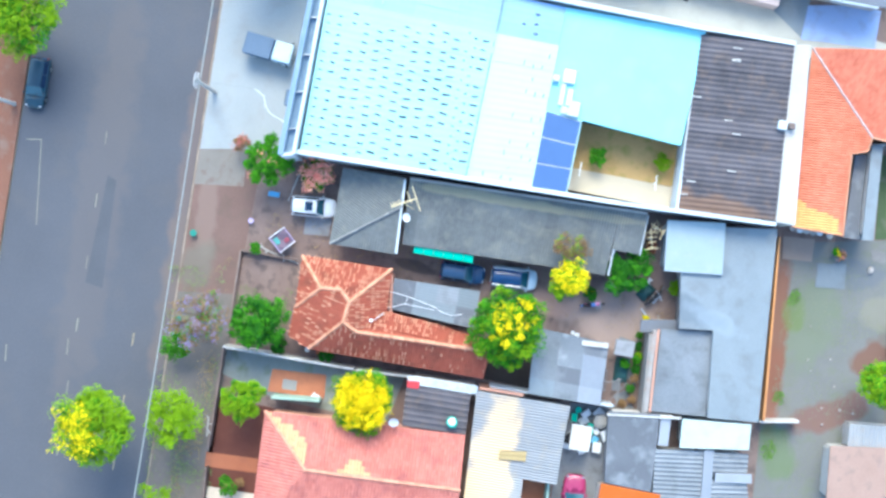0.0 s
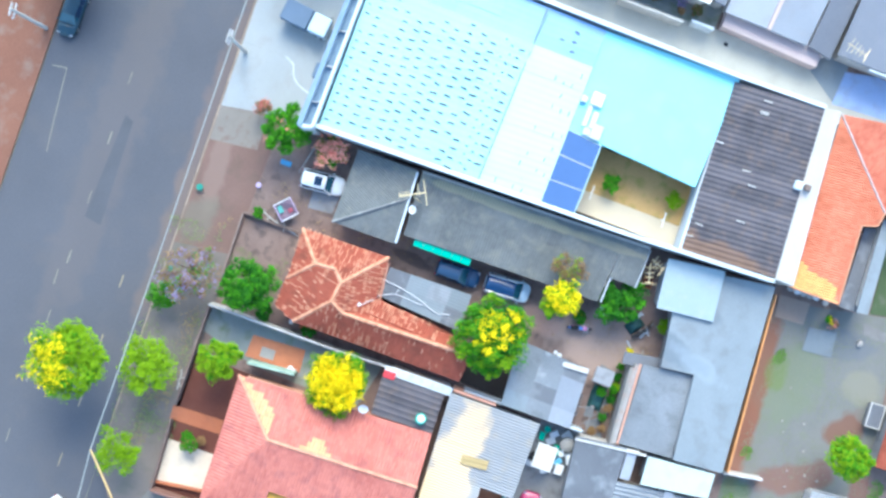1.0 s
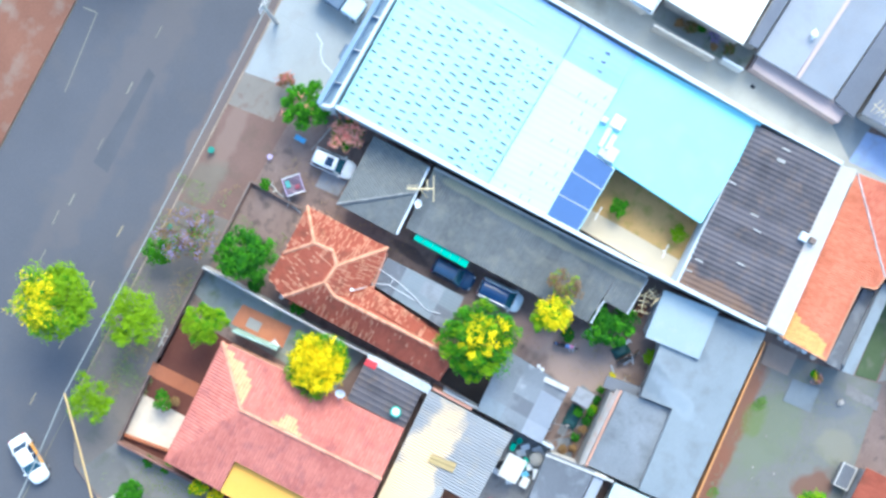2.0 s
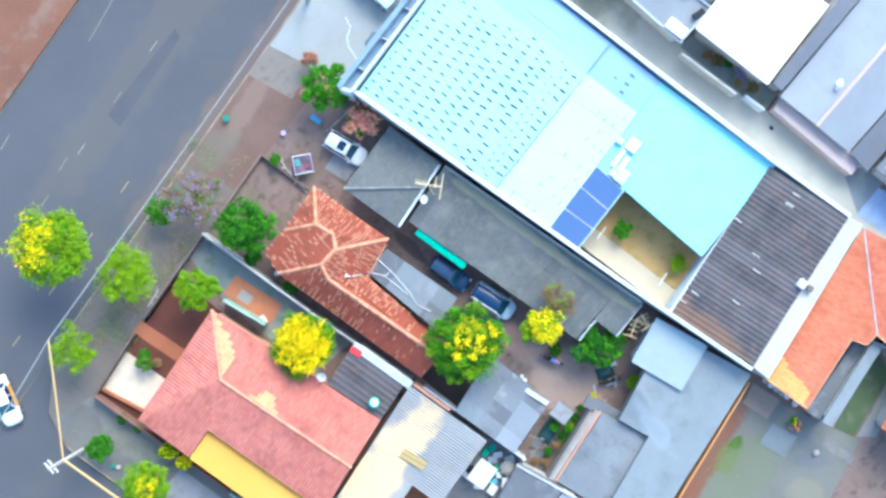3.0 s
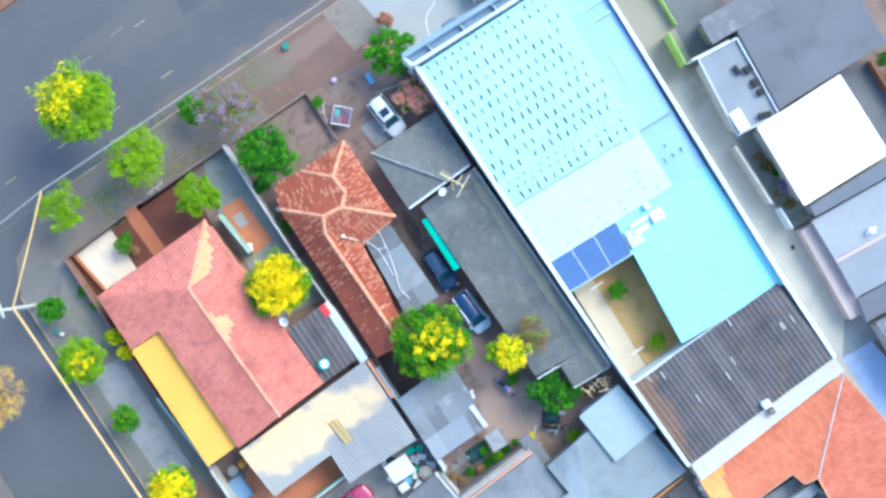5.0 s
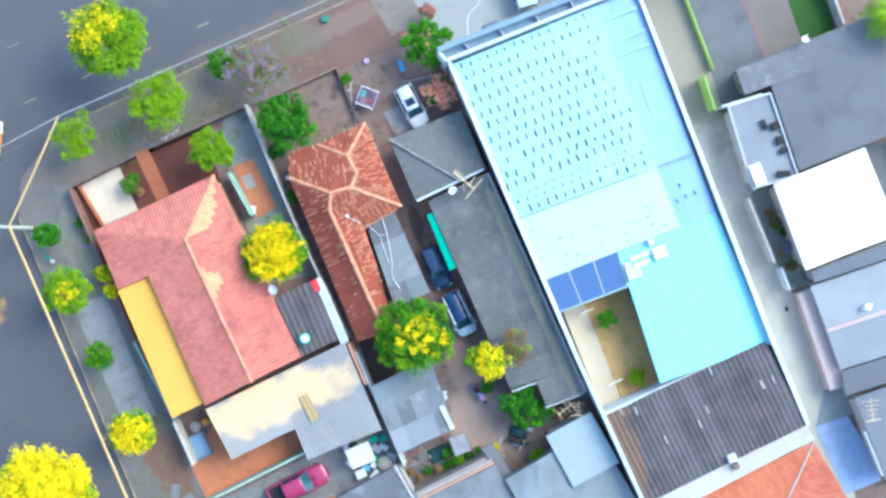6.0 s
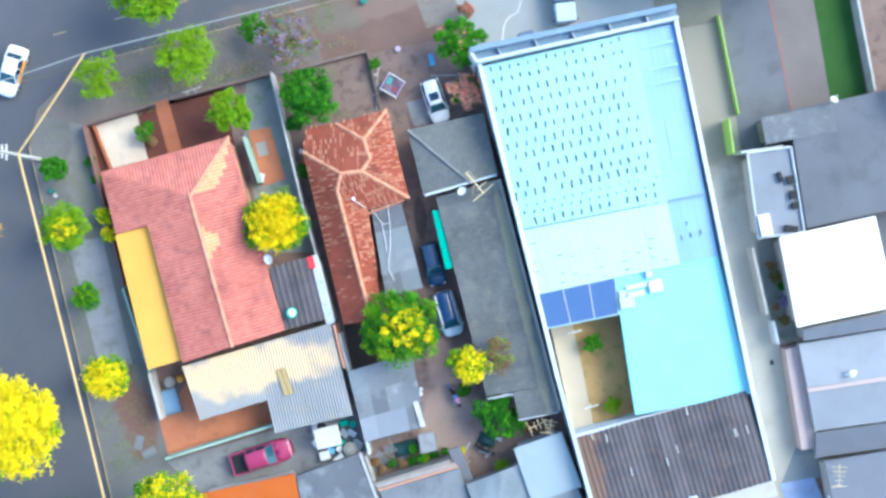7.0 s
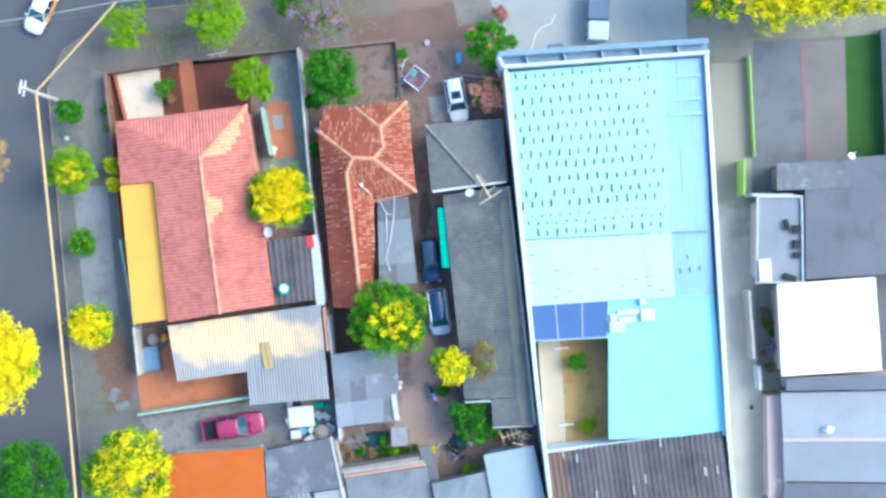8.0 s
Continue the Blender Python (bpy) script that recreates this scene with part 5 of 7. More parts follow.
# ---- trees and shrubs ----
def leaves(spots, size, narrow, rng, droop=0.4):
    """Folded leaf sprays, each a small two-winged blade, at places with outward ways."""
    verts, faces = [], []
    for p, way, *rest in spots:
        s = size * rng.uniform(0.6, 1.35)
        n = (way + Vector((rng.uniform(-0.7, 0.7), rng.uniform(-0.7, 0.7), rng.uniform(-0.1, 0.9)))).normalized()
        t = n.orthogonal().normalized()
        t = Matrix.Rotation(rng.uniform(0, 6.28), 3, n) @ t
        b = n.cross(t) * narrow
        k = len(verts)
        verts += [p - t * s, p + b * s * 0.5 - n * s * 0.12 * droop, p + t * s - n * s * droop, p - b * s * 0.5 - n * s * 0.12 * droop, p + n * s * 0.14]
        faces += [(k, k + 1, k + 4), (k + 1, k + 2, k + 4), (k + 2, k + 3, k + 4), (k + 3, k, k + 4)]
    return verts, faces


def crown_spots(rng, count, r, h0, h1, lobes, full=0.3, flat=1.0):
    """Places in an uneven crown: lobes between the heights h0 and h1, each a heap of small leaf clumps. Gives (place, way, tone of its clump)."""
    mid, half = (h0 + h1) / 2, (h1 - h0) / 2
    squash = min(1, half / r) * flat
    cores, clumps = [], []
    lobes = max(lobes, 12)
    for k in range(lobes):
        a = 6.283 * (k + rng.uniform(-0.35, 0.35)) / lobes * 1.618
        f = math.sqrt((k + 0.4) / lobes) * 0.72
        c, lr = Vector((math.cos(a) * f * r, math.sin(a) * f * r, mid + half * (0.45 - 0.75 * f * f) + rng.uniform(-0.15, 0.15) * half)), r * rng.uniform(0.2, 0.38)
        cores.append((c, lr))
        for j in range(11):
            d = Vector((rng.gauss(0, 1), rng.gauss(0, 1), rng.gauss(0.5, 0.8))).normalized()
            clumps.append((c + Vector((d.x, d.y, d.z * squash)) * lr * rng.uniform(0.6, 1.0), lr * rng.uniform(0.3, 0.5), rng.random()))
    out = []
    for k in range(count):
        d = Vector((rng.gauss(0, 1), rng.gauss(0, 1), rng.gauss(0.35, 0.9))).normalized()
        if rng.random() < full:
            (c, lr), tone = rng.choice(cores), 2.0
            f = rng.uniform(0.3, 1.05)
        else:
            c, lr, tone = rng.choice(clumps)
            f = rng.uniform(0.6, 1.15)
        out.append((c + Vector((d.x, d.y, d.z * squash)) * lr * f, d, tone))
    return out, cores


def tree(name, at, r, h, green, label, bloom=None, blooms=0.0, count=3200, leaf=0.16, narrow=0.75, lobes=14, seed=1, bloom_size=0.12, side=None, trunk=0.16, category="tree", low=0.35, second=None, share=0.0, clump=5, bloom_narrow=0.95, focus=None):
    rng = random.Random(seed)
    base = thing(name, label, category, (*at, 0)[:3], rng.uniform(0, 360) if side is None else 0)
    h0 = h * low
    spots, cores = crown_spots(rng, int(count * 1.9), r, h0, h, lobes)
    leaf *= 0.78
    bloom_size *= 0.75
    wood = bmesh.new()
    fork = h0 * 0.75
    lean = Vector((rng.uniform(-0.15, 0.15), rng.uniform(-0.15, 0.15), 0))
    add_tube(wood, (0, 0, -0.1), lean * 0.5 + Vector((0, 0, fork * 0.5)), trunk, trunk * 0.82, 9)
    add_tube(wood, lean * 0.5 + Vector((0, 0, fork * 0.48)), lean + Vector((0, 0, fork)), trunk * 0.82, trunk * 0.7, 9)
    for c, lr in cores[:: max(1, lobes // 8)]:
        elbow = (lean + Vector((0, 0, fork))).lerp(c, 0.5) + Vector((0, 0, h * 0.04))
        add_tube(wood, lean + Vector((0, 0, fork * 0.95)), elbow, trunk * 0.5, trunk * 0.32, 6)
        add_tube(wood, elbow, c, trunk * 0.32, trunk * 0.1, 5)
    part("trunk", wood, BARK, base)
    other = []
    # mid-green crowns get dark inner leaves: shade between clumps painted as colour
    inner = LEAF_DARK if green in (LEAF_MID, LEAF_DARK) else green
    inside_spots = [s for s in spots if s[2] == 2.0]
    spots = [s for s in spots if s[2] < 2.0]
    part("crown", mesh_of("crown", *leaves(inside_spots, leaf, narrow, rng), inner), inner, base, "inner leaves, shade painted in on mid-green crowns")
    if second:
        other = [s for s in spots if s[2] < share and rng.random() < 0.85]
        keep = {id(s) for s in other}
        spots = [s for s in spots if id(s) not in keep]
    part("crown", mesh_of("crown", *leaves(spots, leaf, narrow, rng), green), green, base)
    if other:
        part("crown", mesh_of("crown", *leaves(other, leaf * 1.1, narrow, rng), second), second, base)
    if bloom and blooms:
        heads = []
        tops = [s for s in spots if s[1].z > 0.25 and (side is None or (s[0].x * side[0] + s[0].y * side[1]) > rng.uniform(-0.3, 0.6) * r)]
        if focus:
            tops = [s for s in tops if math.hypot(s[0].x / r - focus[0], s[0].y / r - focus[1]) < focus[2] * rng.uniform(0.75, 1.1)]
        rng.shuffle(tops)
        for p, d, tone in tops[: int(len(tops) * blooms)]:
            for j in range(clump + 2):
                heads.append((p + d * 0.14 + Vector((rng.gauss(0, 0.15), rng.gauss(0, 0.15), rng.gauss(0.1, 0.08))), d))
        part("blossom", mesh_of("blossom", *leaves(heads, bloom_size, bloom_narrow, rng), bloom), bloom, base, "bright blossom clusters")
    return base


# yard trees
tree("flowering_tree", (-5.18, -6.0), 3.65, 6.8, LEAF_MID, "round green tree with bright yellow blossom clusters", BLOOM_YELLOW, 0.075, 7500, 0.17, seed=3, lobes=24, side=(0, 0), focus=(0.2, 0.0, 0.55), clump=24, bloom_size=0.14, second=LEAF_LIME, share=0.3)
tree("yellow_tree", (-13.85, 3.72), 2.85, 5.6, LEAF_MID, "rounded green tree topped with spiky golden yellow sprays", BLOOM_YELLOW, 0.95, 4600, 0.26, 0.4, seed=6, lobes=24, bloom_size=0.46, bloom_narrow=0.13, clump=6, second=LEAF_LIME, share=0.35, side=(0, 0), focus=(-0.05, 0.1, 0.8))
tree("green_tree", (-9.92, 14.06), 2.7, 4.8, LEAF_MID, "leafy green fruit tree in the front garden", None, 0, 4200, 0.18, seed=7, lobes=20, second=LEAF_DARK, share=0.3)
tree("lime_tree", (-16.45, 13.61), 2.1, 4.6, LEAF_LIME, "light green garden tree with thin crown", None, 0, 2100, 0.24, 0.4, seed=9, lobes=12, second=LEAF_MID, share=0.25)
tree("golden_tree", (-0.27, -9.67), 1.85, 6.4, LEAF_LIME, "slim tree with brilliant yellow crown", BLOOM_YELLOW, 0.7, 1900, 0.16, seed=11, lobes=9, side=(0, 0), focus=(0.25, -0.05, 0.8), second=LEAF_MID, share=0.3)
tree("dry_tree", (2.18, -9.07), 1.8, 5.2, LEAF_BROWN, "sparse brown withered crown over the grey roof", None, 0, 1500, 0.1, seed=13, lobes=10, low=0.62, trunk=0.1, second=LEAF_LIME, share=0.25)
tree("green_bush", (1.65, -14.5), 2.45, 3.4, LEAF_DARK, "dark green bushy tree at the driveway's end", None, 0, 2500, 0.18, seed=15, lobes=12, second=LEAF_MID, share=0.4)
tree("green_bush", (2.8, 16.7), 2.45, 3.8, LEAF_MID, "green shrub with red tips beside the forecourt", BLOOM_PINK, 0.003, 3200, 0.17, seed=17, lobes=11)
tree("coral_shrub", (2.66, 12.45), 1.55, 2.7, LEAF_MID, "shrub thick with coral pink blossom", BLOOM_CORAL, 0.075, 2400, 0.13, seed=19, lobes=9, trunk=0.08, bloom_size=0.13, clump=9)
tree("red_shrub", (3.77, 19.19), 0.85, 2.0, LEAF_BROWN, "small shrub with red flowers", surface("red_blossom", (0.4, 0.08, 0.08), (0.6, 0.2, 0.17), 0.9, 6, 0.6, bump=0, spread=0.25, by="island"), 0.04, 500, 0.12, seed=20, lobes=6, trunk=0.05)
tree("small_shrub", (-4.33, 15.99), 0.6, 1.5, LEAF_MID, "small green shrub beside the gate", None, 0, 420, 0.13, seed=21, lobes=5, trunk=0.04)
tree("small_shrub", (-28.55, 6.7), 0.95, 2.0, LEAF_LIME, "yellow-green shrub against the house wall", None, 0, 900, 0.13, seed=22, lobes=11, trunk=0.05, second=LEAF_YELLOW, share=0.4)
tree("small_shrub", (-28.4, 5.2), 0.85, 1.8, LEAF_YELLOW, "yellowing shrub against the house wall", None, 0, 800, 0.13, seed=29, lobes=10, trunk=0.05, second=LEAF_LIME, share=0.5)
tree("small_shrub", (-24.32, 13.01), 0.85, 1.7, LEAF_MID, "straggling shrub over the pale patio", None, 0, 600, 0.14, seed=23, lobes=8, trunk=0.05, second=LEAF_BROWN, share=0.35)
tree("small_shrub", (-5.84, -16.19), 0.5, 1.5, LEAF_MID, "small green plant among the sheds", None, 0, 400, 0.13, seed=24, lobes=5, trunk=0.04)
tree("small_shrub", (10.09, -9.44, 1.5), 0.9, 1.6, LEAF_MID, "green shrub in the dry courtyard bed", None, 0, 700, 0.14, seed=25, lobes=8, trunk=0.05)
tree("small_shrub", (10.95, -14.79, 1.5), 0.9, 1.3, LEAF_LIME, "yellow-green clump in the dry courtyard bed", None, 0, 500, 0.13, seed=26, lobes=8, trunk=0.05)
tree("small_shrub", (-11.45, 8.03), 0.8, 2.0, LEAF_DARK, "dark green growth along the garden wall", None, 0, 700, 0.14, seed=27, lobes=7, trunk=0.05)
tree("small_shrub", (-11.64, 12.01), 0.9, 2.0, LEAF_DARK, "dark green growth along the garden wall", None, 0, 700, 0.14, seed=28, lobes=7, trunk=0.05)

# street trees
tree("street_tree", (-31.1, 5.96), 2.35, 5.2, LEAF_LIME, "round street tree, light green with a yellow middle", BLOOM_YELLOW, 0.25, 3400, 0.16, seed=31, lobes=18, side=(0, 0), focus=(0, 0, 0.42), second=LEAF_MID, share=0.15)
tree("street_tree", (-29.5, -6.5), 2.15, 5.2, LEAF_LIME, "round street tree with mostly yellow crown", BLOOM_YELLOW, 0.95, 3200, 0.16, seed=33, lobes=18, second=LEAF_MID, share=0.25, side=(0, 0), focus=(-0.04, -0.12, 0.85))
tree("street_sapling", (-31.93, 11.2), 1.35, 3.0, LEAF_MID, "small green street sapling", None, 0, 2000, 0.13, seed=35, lobes=17, trunk=0.07, second=LEAF_DARK, share=0.3)
tree("street_sapling", (-30.62, 0.37), 1.4, 3.0, LEAF_MID, "small loose green street sapling", None, 0, 1700, 0.13, seed=36, lobes=15, trunk=0.07, second=LEAF_LIME, share=0.3)
tree("street_sapling", (-27.14, 17.99), 2.3, 4.0, LEAF_LIME, "hazy green street tree near the corner", None, 0, 1500, 0.16, seed=37, lobes=11, trunk=0.09)
tree("street_tree", (-19.55, 18.69), 2.9, 5.2, LEAF_LIME, "green street tree on the wide pavement", None, 0, 2600, 0.17, seed=38, lobes=14, second=LEAF_LIME, share=0.4)
tree("kerb_tree", (-21.02, 23.83), 3.6, 8.0, LEAF_LIME, "large street tree, light green with a yellow flowering side", BLOOM_YELLOW, 0.4, 7000, 0.19, seed=39, lobes=24, side=(0, 0), focus=(-0.3, 0.6, 0.75), trunk=0.2, second=LEAF_MID, share=0.06)
tree("lilac_tree", (-11.1, 18.9), 3.0, 4.8, LEAF_BROWN, "thin street tree with pale lilac blossom", BLOOM_LILAC, 0.14, 1200, 0.14, seed=40, lobes=13, second=LEAF_MID, share=0.25)
tree("street_shrub", (-13.81, 20.3), 1.5, 2.6, LEAF_MID, "loose green shrub beside the kerb", None, 0, 900, 0.15, seed=41, lobes=9, trunk=0.07)
tree("corner_tree", (-36.6, -9.2), 4.6, 9.0, LEAF_YELLOW, "big tree with dense bright yellow crown", BLOOM_YELLOW, 0.45, 6500, 0.24, seed=43, lobes=26, trunk=0.25, second=LEAF_LIME, share=0.12)
tree("corner_tree", (-25.85, -18.3), 4.5, 8.0, LEAF_LIME, "broad tree with yellow and green crown", BLOOM_YELLOW, 0.95, 6000, 0.2, seed=45, lobes=18, trunk=0.22, second=LEAF_MID, share=0.3, side=(0, 0), focus=(0.28, 0.05, 0.82))
tree("green_corner_tree", (-33.97, -18.78), 4.2, 7.0, LEAF_MID, "broad green tree beside the side street", None, 0, 5000, 0.19, seed=47, lobes=22, trunk=0.2, second=LEAF_DARK, share=0.3)
LEAF_GOLD = surface("golden_dry_leaf", (0.42, 0.24, 0.06), (0.7, 0.44, 0.14), 0.7, 6, 0.8, bump=0, spread=0.25, by="island", gloss=0.08)
tree("bare_tree", (-38.93, 6.81), 3.5, 6.5, LEAF_GOLD, "nearly bare tree with golden brown twigs", BLOOM_YELLOW, 0.03, 3200, 0.2, 0.2, seed=49, lobes=18, trunk=0.16)
tree("forecourt_tree", (21.2, 21.4), 3.9, 8.0, LEAF_MID, "green street tree with yellow flowering top beyond the warehouse corner", BLOOM_YELLOW, 0.2, 4800, 0.19, seed=51, lobes=20, trunk=0.2, second=LEAF_LIME, share=0.6)
tree("forecourt_tree", (26.0, 20.8), 4.3, 8.0, LEAF_LIME, "yellow and green flowering tree across the alley", BLOOM_YELLOW, 0.45, 5000, 0.19, seed=53, lobes=20, trunk=0.2, second=LEAF_YELLOW, share=0.4)
tree("forecourt_tree", (31.4, 20.9), 4.3, 8.0, LEAF_LIME, "yellow and green flowering tree across the alley", BLOOM_YELLOW, 0.3, 4600, 0.19, seed=55, lobes=20, trunk=0.2, second=LEAF_YELLOW, share=0.4)
def palm(at, h, r, label, seed=1):
    """A feather palm: ringed trunk and arching fronds, each a rib with two rows of leaflets."""
    rng = random.Random(seed)
    base = thing("palm_tree", label, "palm", (*at, 0))
    wood = bmesh.new()
    for k in range(8):
        add_tube(wood, (0, 0, h * k / 8 - 0.05), (0, 0, h * (k + 1) / 8), 0.17, 0.14, 9)
    part("trunk", wood, BARK, base)
    for k in range(16):
        a, reach, rise = 6.283 * k / 16 + rng.uniform(-0.15, 0.15), r * rng.uniform(0.8, 1.1), rng.uniform(0.4, 1.3)
        way, side = Vector((math.cos(a), math.sin(a), 0)), Vector((-math.sin(a), math.cos(a), 0))
        verts, faces = [], []
        for j in range(14):
            f, f2 = j / 14, (j + 0.8) / 14
            p = way * reach * f + Vector((0, 0, h + rise * math.sin(f * 2.6) - 0.9 * f * f))
            q = way * reach * f2 + Vector((0, 0, h + rise * math.sin(f2 * 2.6) - 0.9 * f2 * f2))
            span = 0.75 * math.sin(0.35 + 2.5 * f)
            for sign in (-1, 1):
                n = len(verts)
                tip = q + side * sign * span + way * 0.25 - Vector((0, 0, 0.35 * span))
                verts += [p, q, tip, p.lerp(tip, 0.5) + Vector((0, 0, 0.05))]
                faces += [(n, n + 1, n + 3), (n + 1, n + 2, n + 3)]
        part("frond", mesh_of("frond", verts, faces, LEAF_LIME), LEAF_LIME, base)
    return base


palm((38.9, 6.9), 4.6, 2.4, "feather palm with yellow-green fronds beside the flat roof", 4)
tree("far_street_tree", (9.42, 38.27), 3.9, 7.0, LEAF_LIME, "leafy light green tree across the wide street", None, 0, 5000, 0.19, seed=57, lobes=22, trunk=0.2, second=LEAF_MID, share=0.4)
tree("field_tree", (-1.87, -36.2), 2.05, 5.0, LEAF_LIME, "round bright green tree at the edge of the field", None, 0, 3800, 0.17, seed=59, lobes=20, second=LEAF_MID, share=0.45)


# ---- vehicles ----
def loft(stations, closed=True):
    """A skin over cross-sections; each is (x, [(y, z), ...])."""
    verts, faces = [], []
    n = len(stations[0][1])
    for x, ring in stations:
        verts += [(x, y, z) for y, z in ring]
    for i in range(len(stations) - 1):
        for j in range(n if closed else n - 1):
            k = (j + 1) % n
            faces.append((i * n + j, i * n + k, (i + 1) * n + k, (i + 1) * n + j))
    faces += [tuple(range(n))[::-1], tuple((len(stations) - 1) * n + j for j in range(n))]
    return verts, faces


def car(name, at, turn, length, wide, high, paint, label, kind="hatch", sunroof=False, rails=None, z=0.0, stripe=None, top_paint=None):
    """A car along +x: hull, bonnet, cabin glass, roof, pillars, wheels, lamps and mirrors. kind: hatch, sedan, estate, suv or pickup."""
    base = thing(name, label, "car" if kind != "pickup" else "pickup truck", (*at, z), turn)
    L, w = length / 2, wide / 2
    belt = 0.58 * high if kind != "pickup" else 0.56 * high
    rings = []
    for f, ws, top in ((-1.0, 0.66, 0.72), (-0.985, 0.83, 0.86), (-0.95, 0.93, 0.95), (-0.86, 0.985, 1.0), (-0.6, 1.0, 1.0), (-0.2, 1.0, 1.0), (0.2, 1.0, 1.0), (0.48, 0.99, 0.99), (0.66, 0.965, 0.95),
                       (0.78, 0.93, 0.91), (0.87, 0.87, 0.86), (0.94, 0.76, 0.79), (0.98, 0.6, 0.71), (1.0, 0.42, 0.63)):
        y, t = w * ws, belt * top
        rings.append((f * L, [(-y * 0.95, 0.26), (-y, 0.4), (-y, t * 0.72), (-y * 0.96, t * 0.92), (-y * 0.86, t), (-y * 0.4, t + 0.03), (y * 0.4, t + 0.03), (y * 0.86, t), (y * 0.96, t * 0.92), (y, t * 0.72), (y, 0.4), (y * 0.95, 0.26)]))
    part("body", mesh_of("body", *loft(rings), paint, True), paint, base)
    spans = {"hatch": (-0.97, -0.82, 0.18, 0.5), "sedan": (-0.7, -0.42, 0.14, 0.48), "estate": (-0.96, -0.84, 0.1, 0.46), "suv": (-0.97, -0.87, 0.3, 0.62), "pickup": (-0.46, -0.42, 0.18, 0.44)}[kind]
    back0, back1, front1, front0 = (s * L for s in spans)
    b, hw = belt * 0.98, 0.66
    eaves = high - 0.06

    def hoop(x, low, top, z_top):
        return (x, [(-w * low, b), (w * low, b), (w * top, z_top), (-w * top, z_top)])

    part("side_window", mesh_of("side_window", *loft([hoop(back1, 0.9, hw + 0.03, eaves), hoop(front1, 0.9, hw + 0.03, eaves)]), GLASS), GLASS, base, "dark tinted side glass")
    part("rear_window", mesh_of("rear_window", *loft([hoop(back0, 0.8, 0.74, b + 0.012), hoop(back1 - 0.004, 0.88, hw, eaves)]), GLASS), GLASS, base, "dark tinted rear glass")
    screen = part("windscreen", mesh_of("windscreen", *loft([hoop(front1 + 0.004, 0.88, hw, eaves), hoop(front0, 0.88, 0.82, b + 0.012)]), SCREENGLASS), SCREENGLASS, base, "sloping blue-green windscreen")
    for s in (-1, 1):
        part("wiper", tube((front0 - 0.02, s * w * 0.1, b + 0.05), (front0 - 0.22, s * w * 0.1 + w * 0.42, b + 0.2), 0.012, None, 5), BLACK, screen)
    top = [(back1 - 0.12, 0.6), (back1 + 0.06, 0.68), ((back1 + front1) / 2, 0.72), (front1 - 0.12, 0.7), (front1 + 0.03, 0.64)]
    roof = [(x, [(-w * s, eaves - 0.01), (-w * s * 0.94, high - 0.012), (0, high + 0.02), (w * s * 0.94, high - 0.012), (w * s, eaves - 0.01)]) for x, s in top]
    roof_part = part("roof", mesh_of("roof", *loft(roof), top_paint or paint, True), top_paint or paint, base)
    for s in (-1, 1):
        for foot, head_x, r in ((front0 - 0.02, front1, 0.04), (back0 + 0.04, back1, 0.055), ((back1 + front1) / 2, (back1 + front1) / 2, 0.035)):
            part("pillar", tube((foot, s * w * 0.88, b), (head_x, s * w * 0.7, eaves), r, None, 5), paint, base)
    hood = [(front0 + 0.06, [(-w * 0.78, b - 0.06), (-w * 0.74, b + 0.03), (0, b + 0.055), (w * 0.74, b + 0.03), (w * 0.78, b - 0.06)]),
            ((front0 + 0.88 * L) / 2, [(-w * 0.74, b * 0.9), (-w * 0.7, b * 0.975), (0, b * 1.01), (w * 0.7, b * 0.975), (w * 0.74, b * 0.9)]),
            (0.9 * L, [(-w * 0.58, b * 0.76), (-w * 0.52, b * 0.86), (0, b * 0.9), (w * 0.52, b * 0.86), (w * 0.58, b * 0.76)])]
    part("bonnet", mesh_of("bonnet", *loft(hood), paint, True), paint, base)
    if sunroof:
        part("sunroof", box((front1 - 0.95, -w * 0.46, high - 0.01), (front1 - 0.3, w * 0.46, high + 0.035), None, 0.01), GLASS, roof_part, "dark glass sunroof")
    if rails:
        for s in (-1, 1):
            part("roof_rail", tube((back1 - 0.05, s * w * 0.76, high - 0.03), (front1 + 0.05, s * w * 0.76, high - 0.03), 0.045), rails, base)
    if kind == "pickup":
        part("load_bed", box((-L * 0.94, -w * 0.82, belt * 0.9), (-L * 0.5, w * 0.82, belt + 0.05), None, 0.02), BLACK, base, "dark load bed lining")
        for lo, hi in (((-L * 0.96, -w * 0.96, belt * 0.8), (-L * 0.48, -w * 0.84, belt + 0.1)), ((-L * 0.96, w * 0.84, belt * 0.8), (-L * 0.48, w * 0.96, belt + 0.1)), ((-L * 0.99, -w * 0.9, belt * 0.7), (-L * 0.94, w * 0.9, belt + 0.08))):
            part("bed_side", box(lo, hi, None, 0.02), paint, base)
    for x in (-0.6 * L, 0.62 * L):
        for s in (-1, 1):
            tyre = part("wheel", tube((x, s * (w - 0.2), 0.31), (x, s * (w - 0.01), 0.31), 0.31, None, 16), RUBBER, base)
            part("rim", tube((x, s * (w - 0.03), 0.31), (x, s * (w + 0.004), 0.31), 0.19, None, 12), CHROME, tyre)
    for s in (-1, 1):
        part("headlight", box((L * 0.86, s * w * 0.64 - 0.13, belt * 0.66), (L * 0.945, s * w * 0.64 + 0.13, belt * 0.83), None, 0.02), CHROME, base)
        part("tail_light", box((-L * 0.99, s * w * 0.74 - 0.1, belt * 0.66), (-L * 0.93, s * w * 0.74 + 0.1, belt * 0.93), None, 0.02), RED, base)
        part("mirror", box((front0 - 0.18, s * (w + 0.05) - 0.09, b + 0.02), (front0 - 0.05, s * (w + 0.05) + 0.09, b + 0.17), None, 0.03), paint, base)
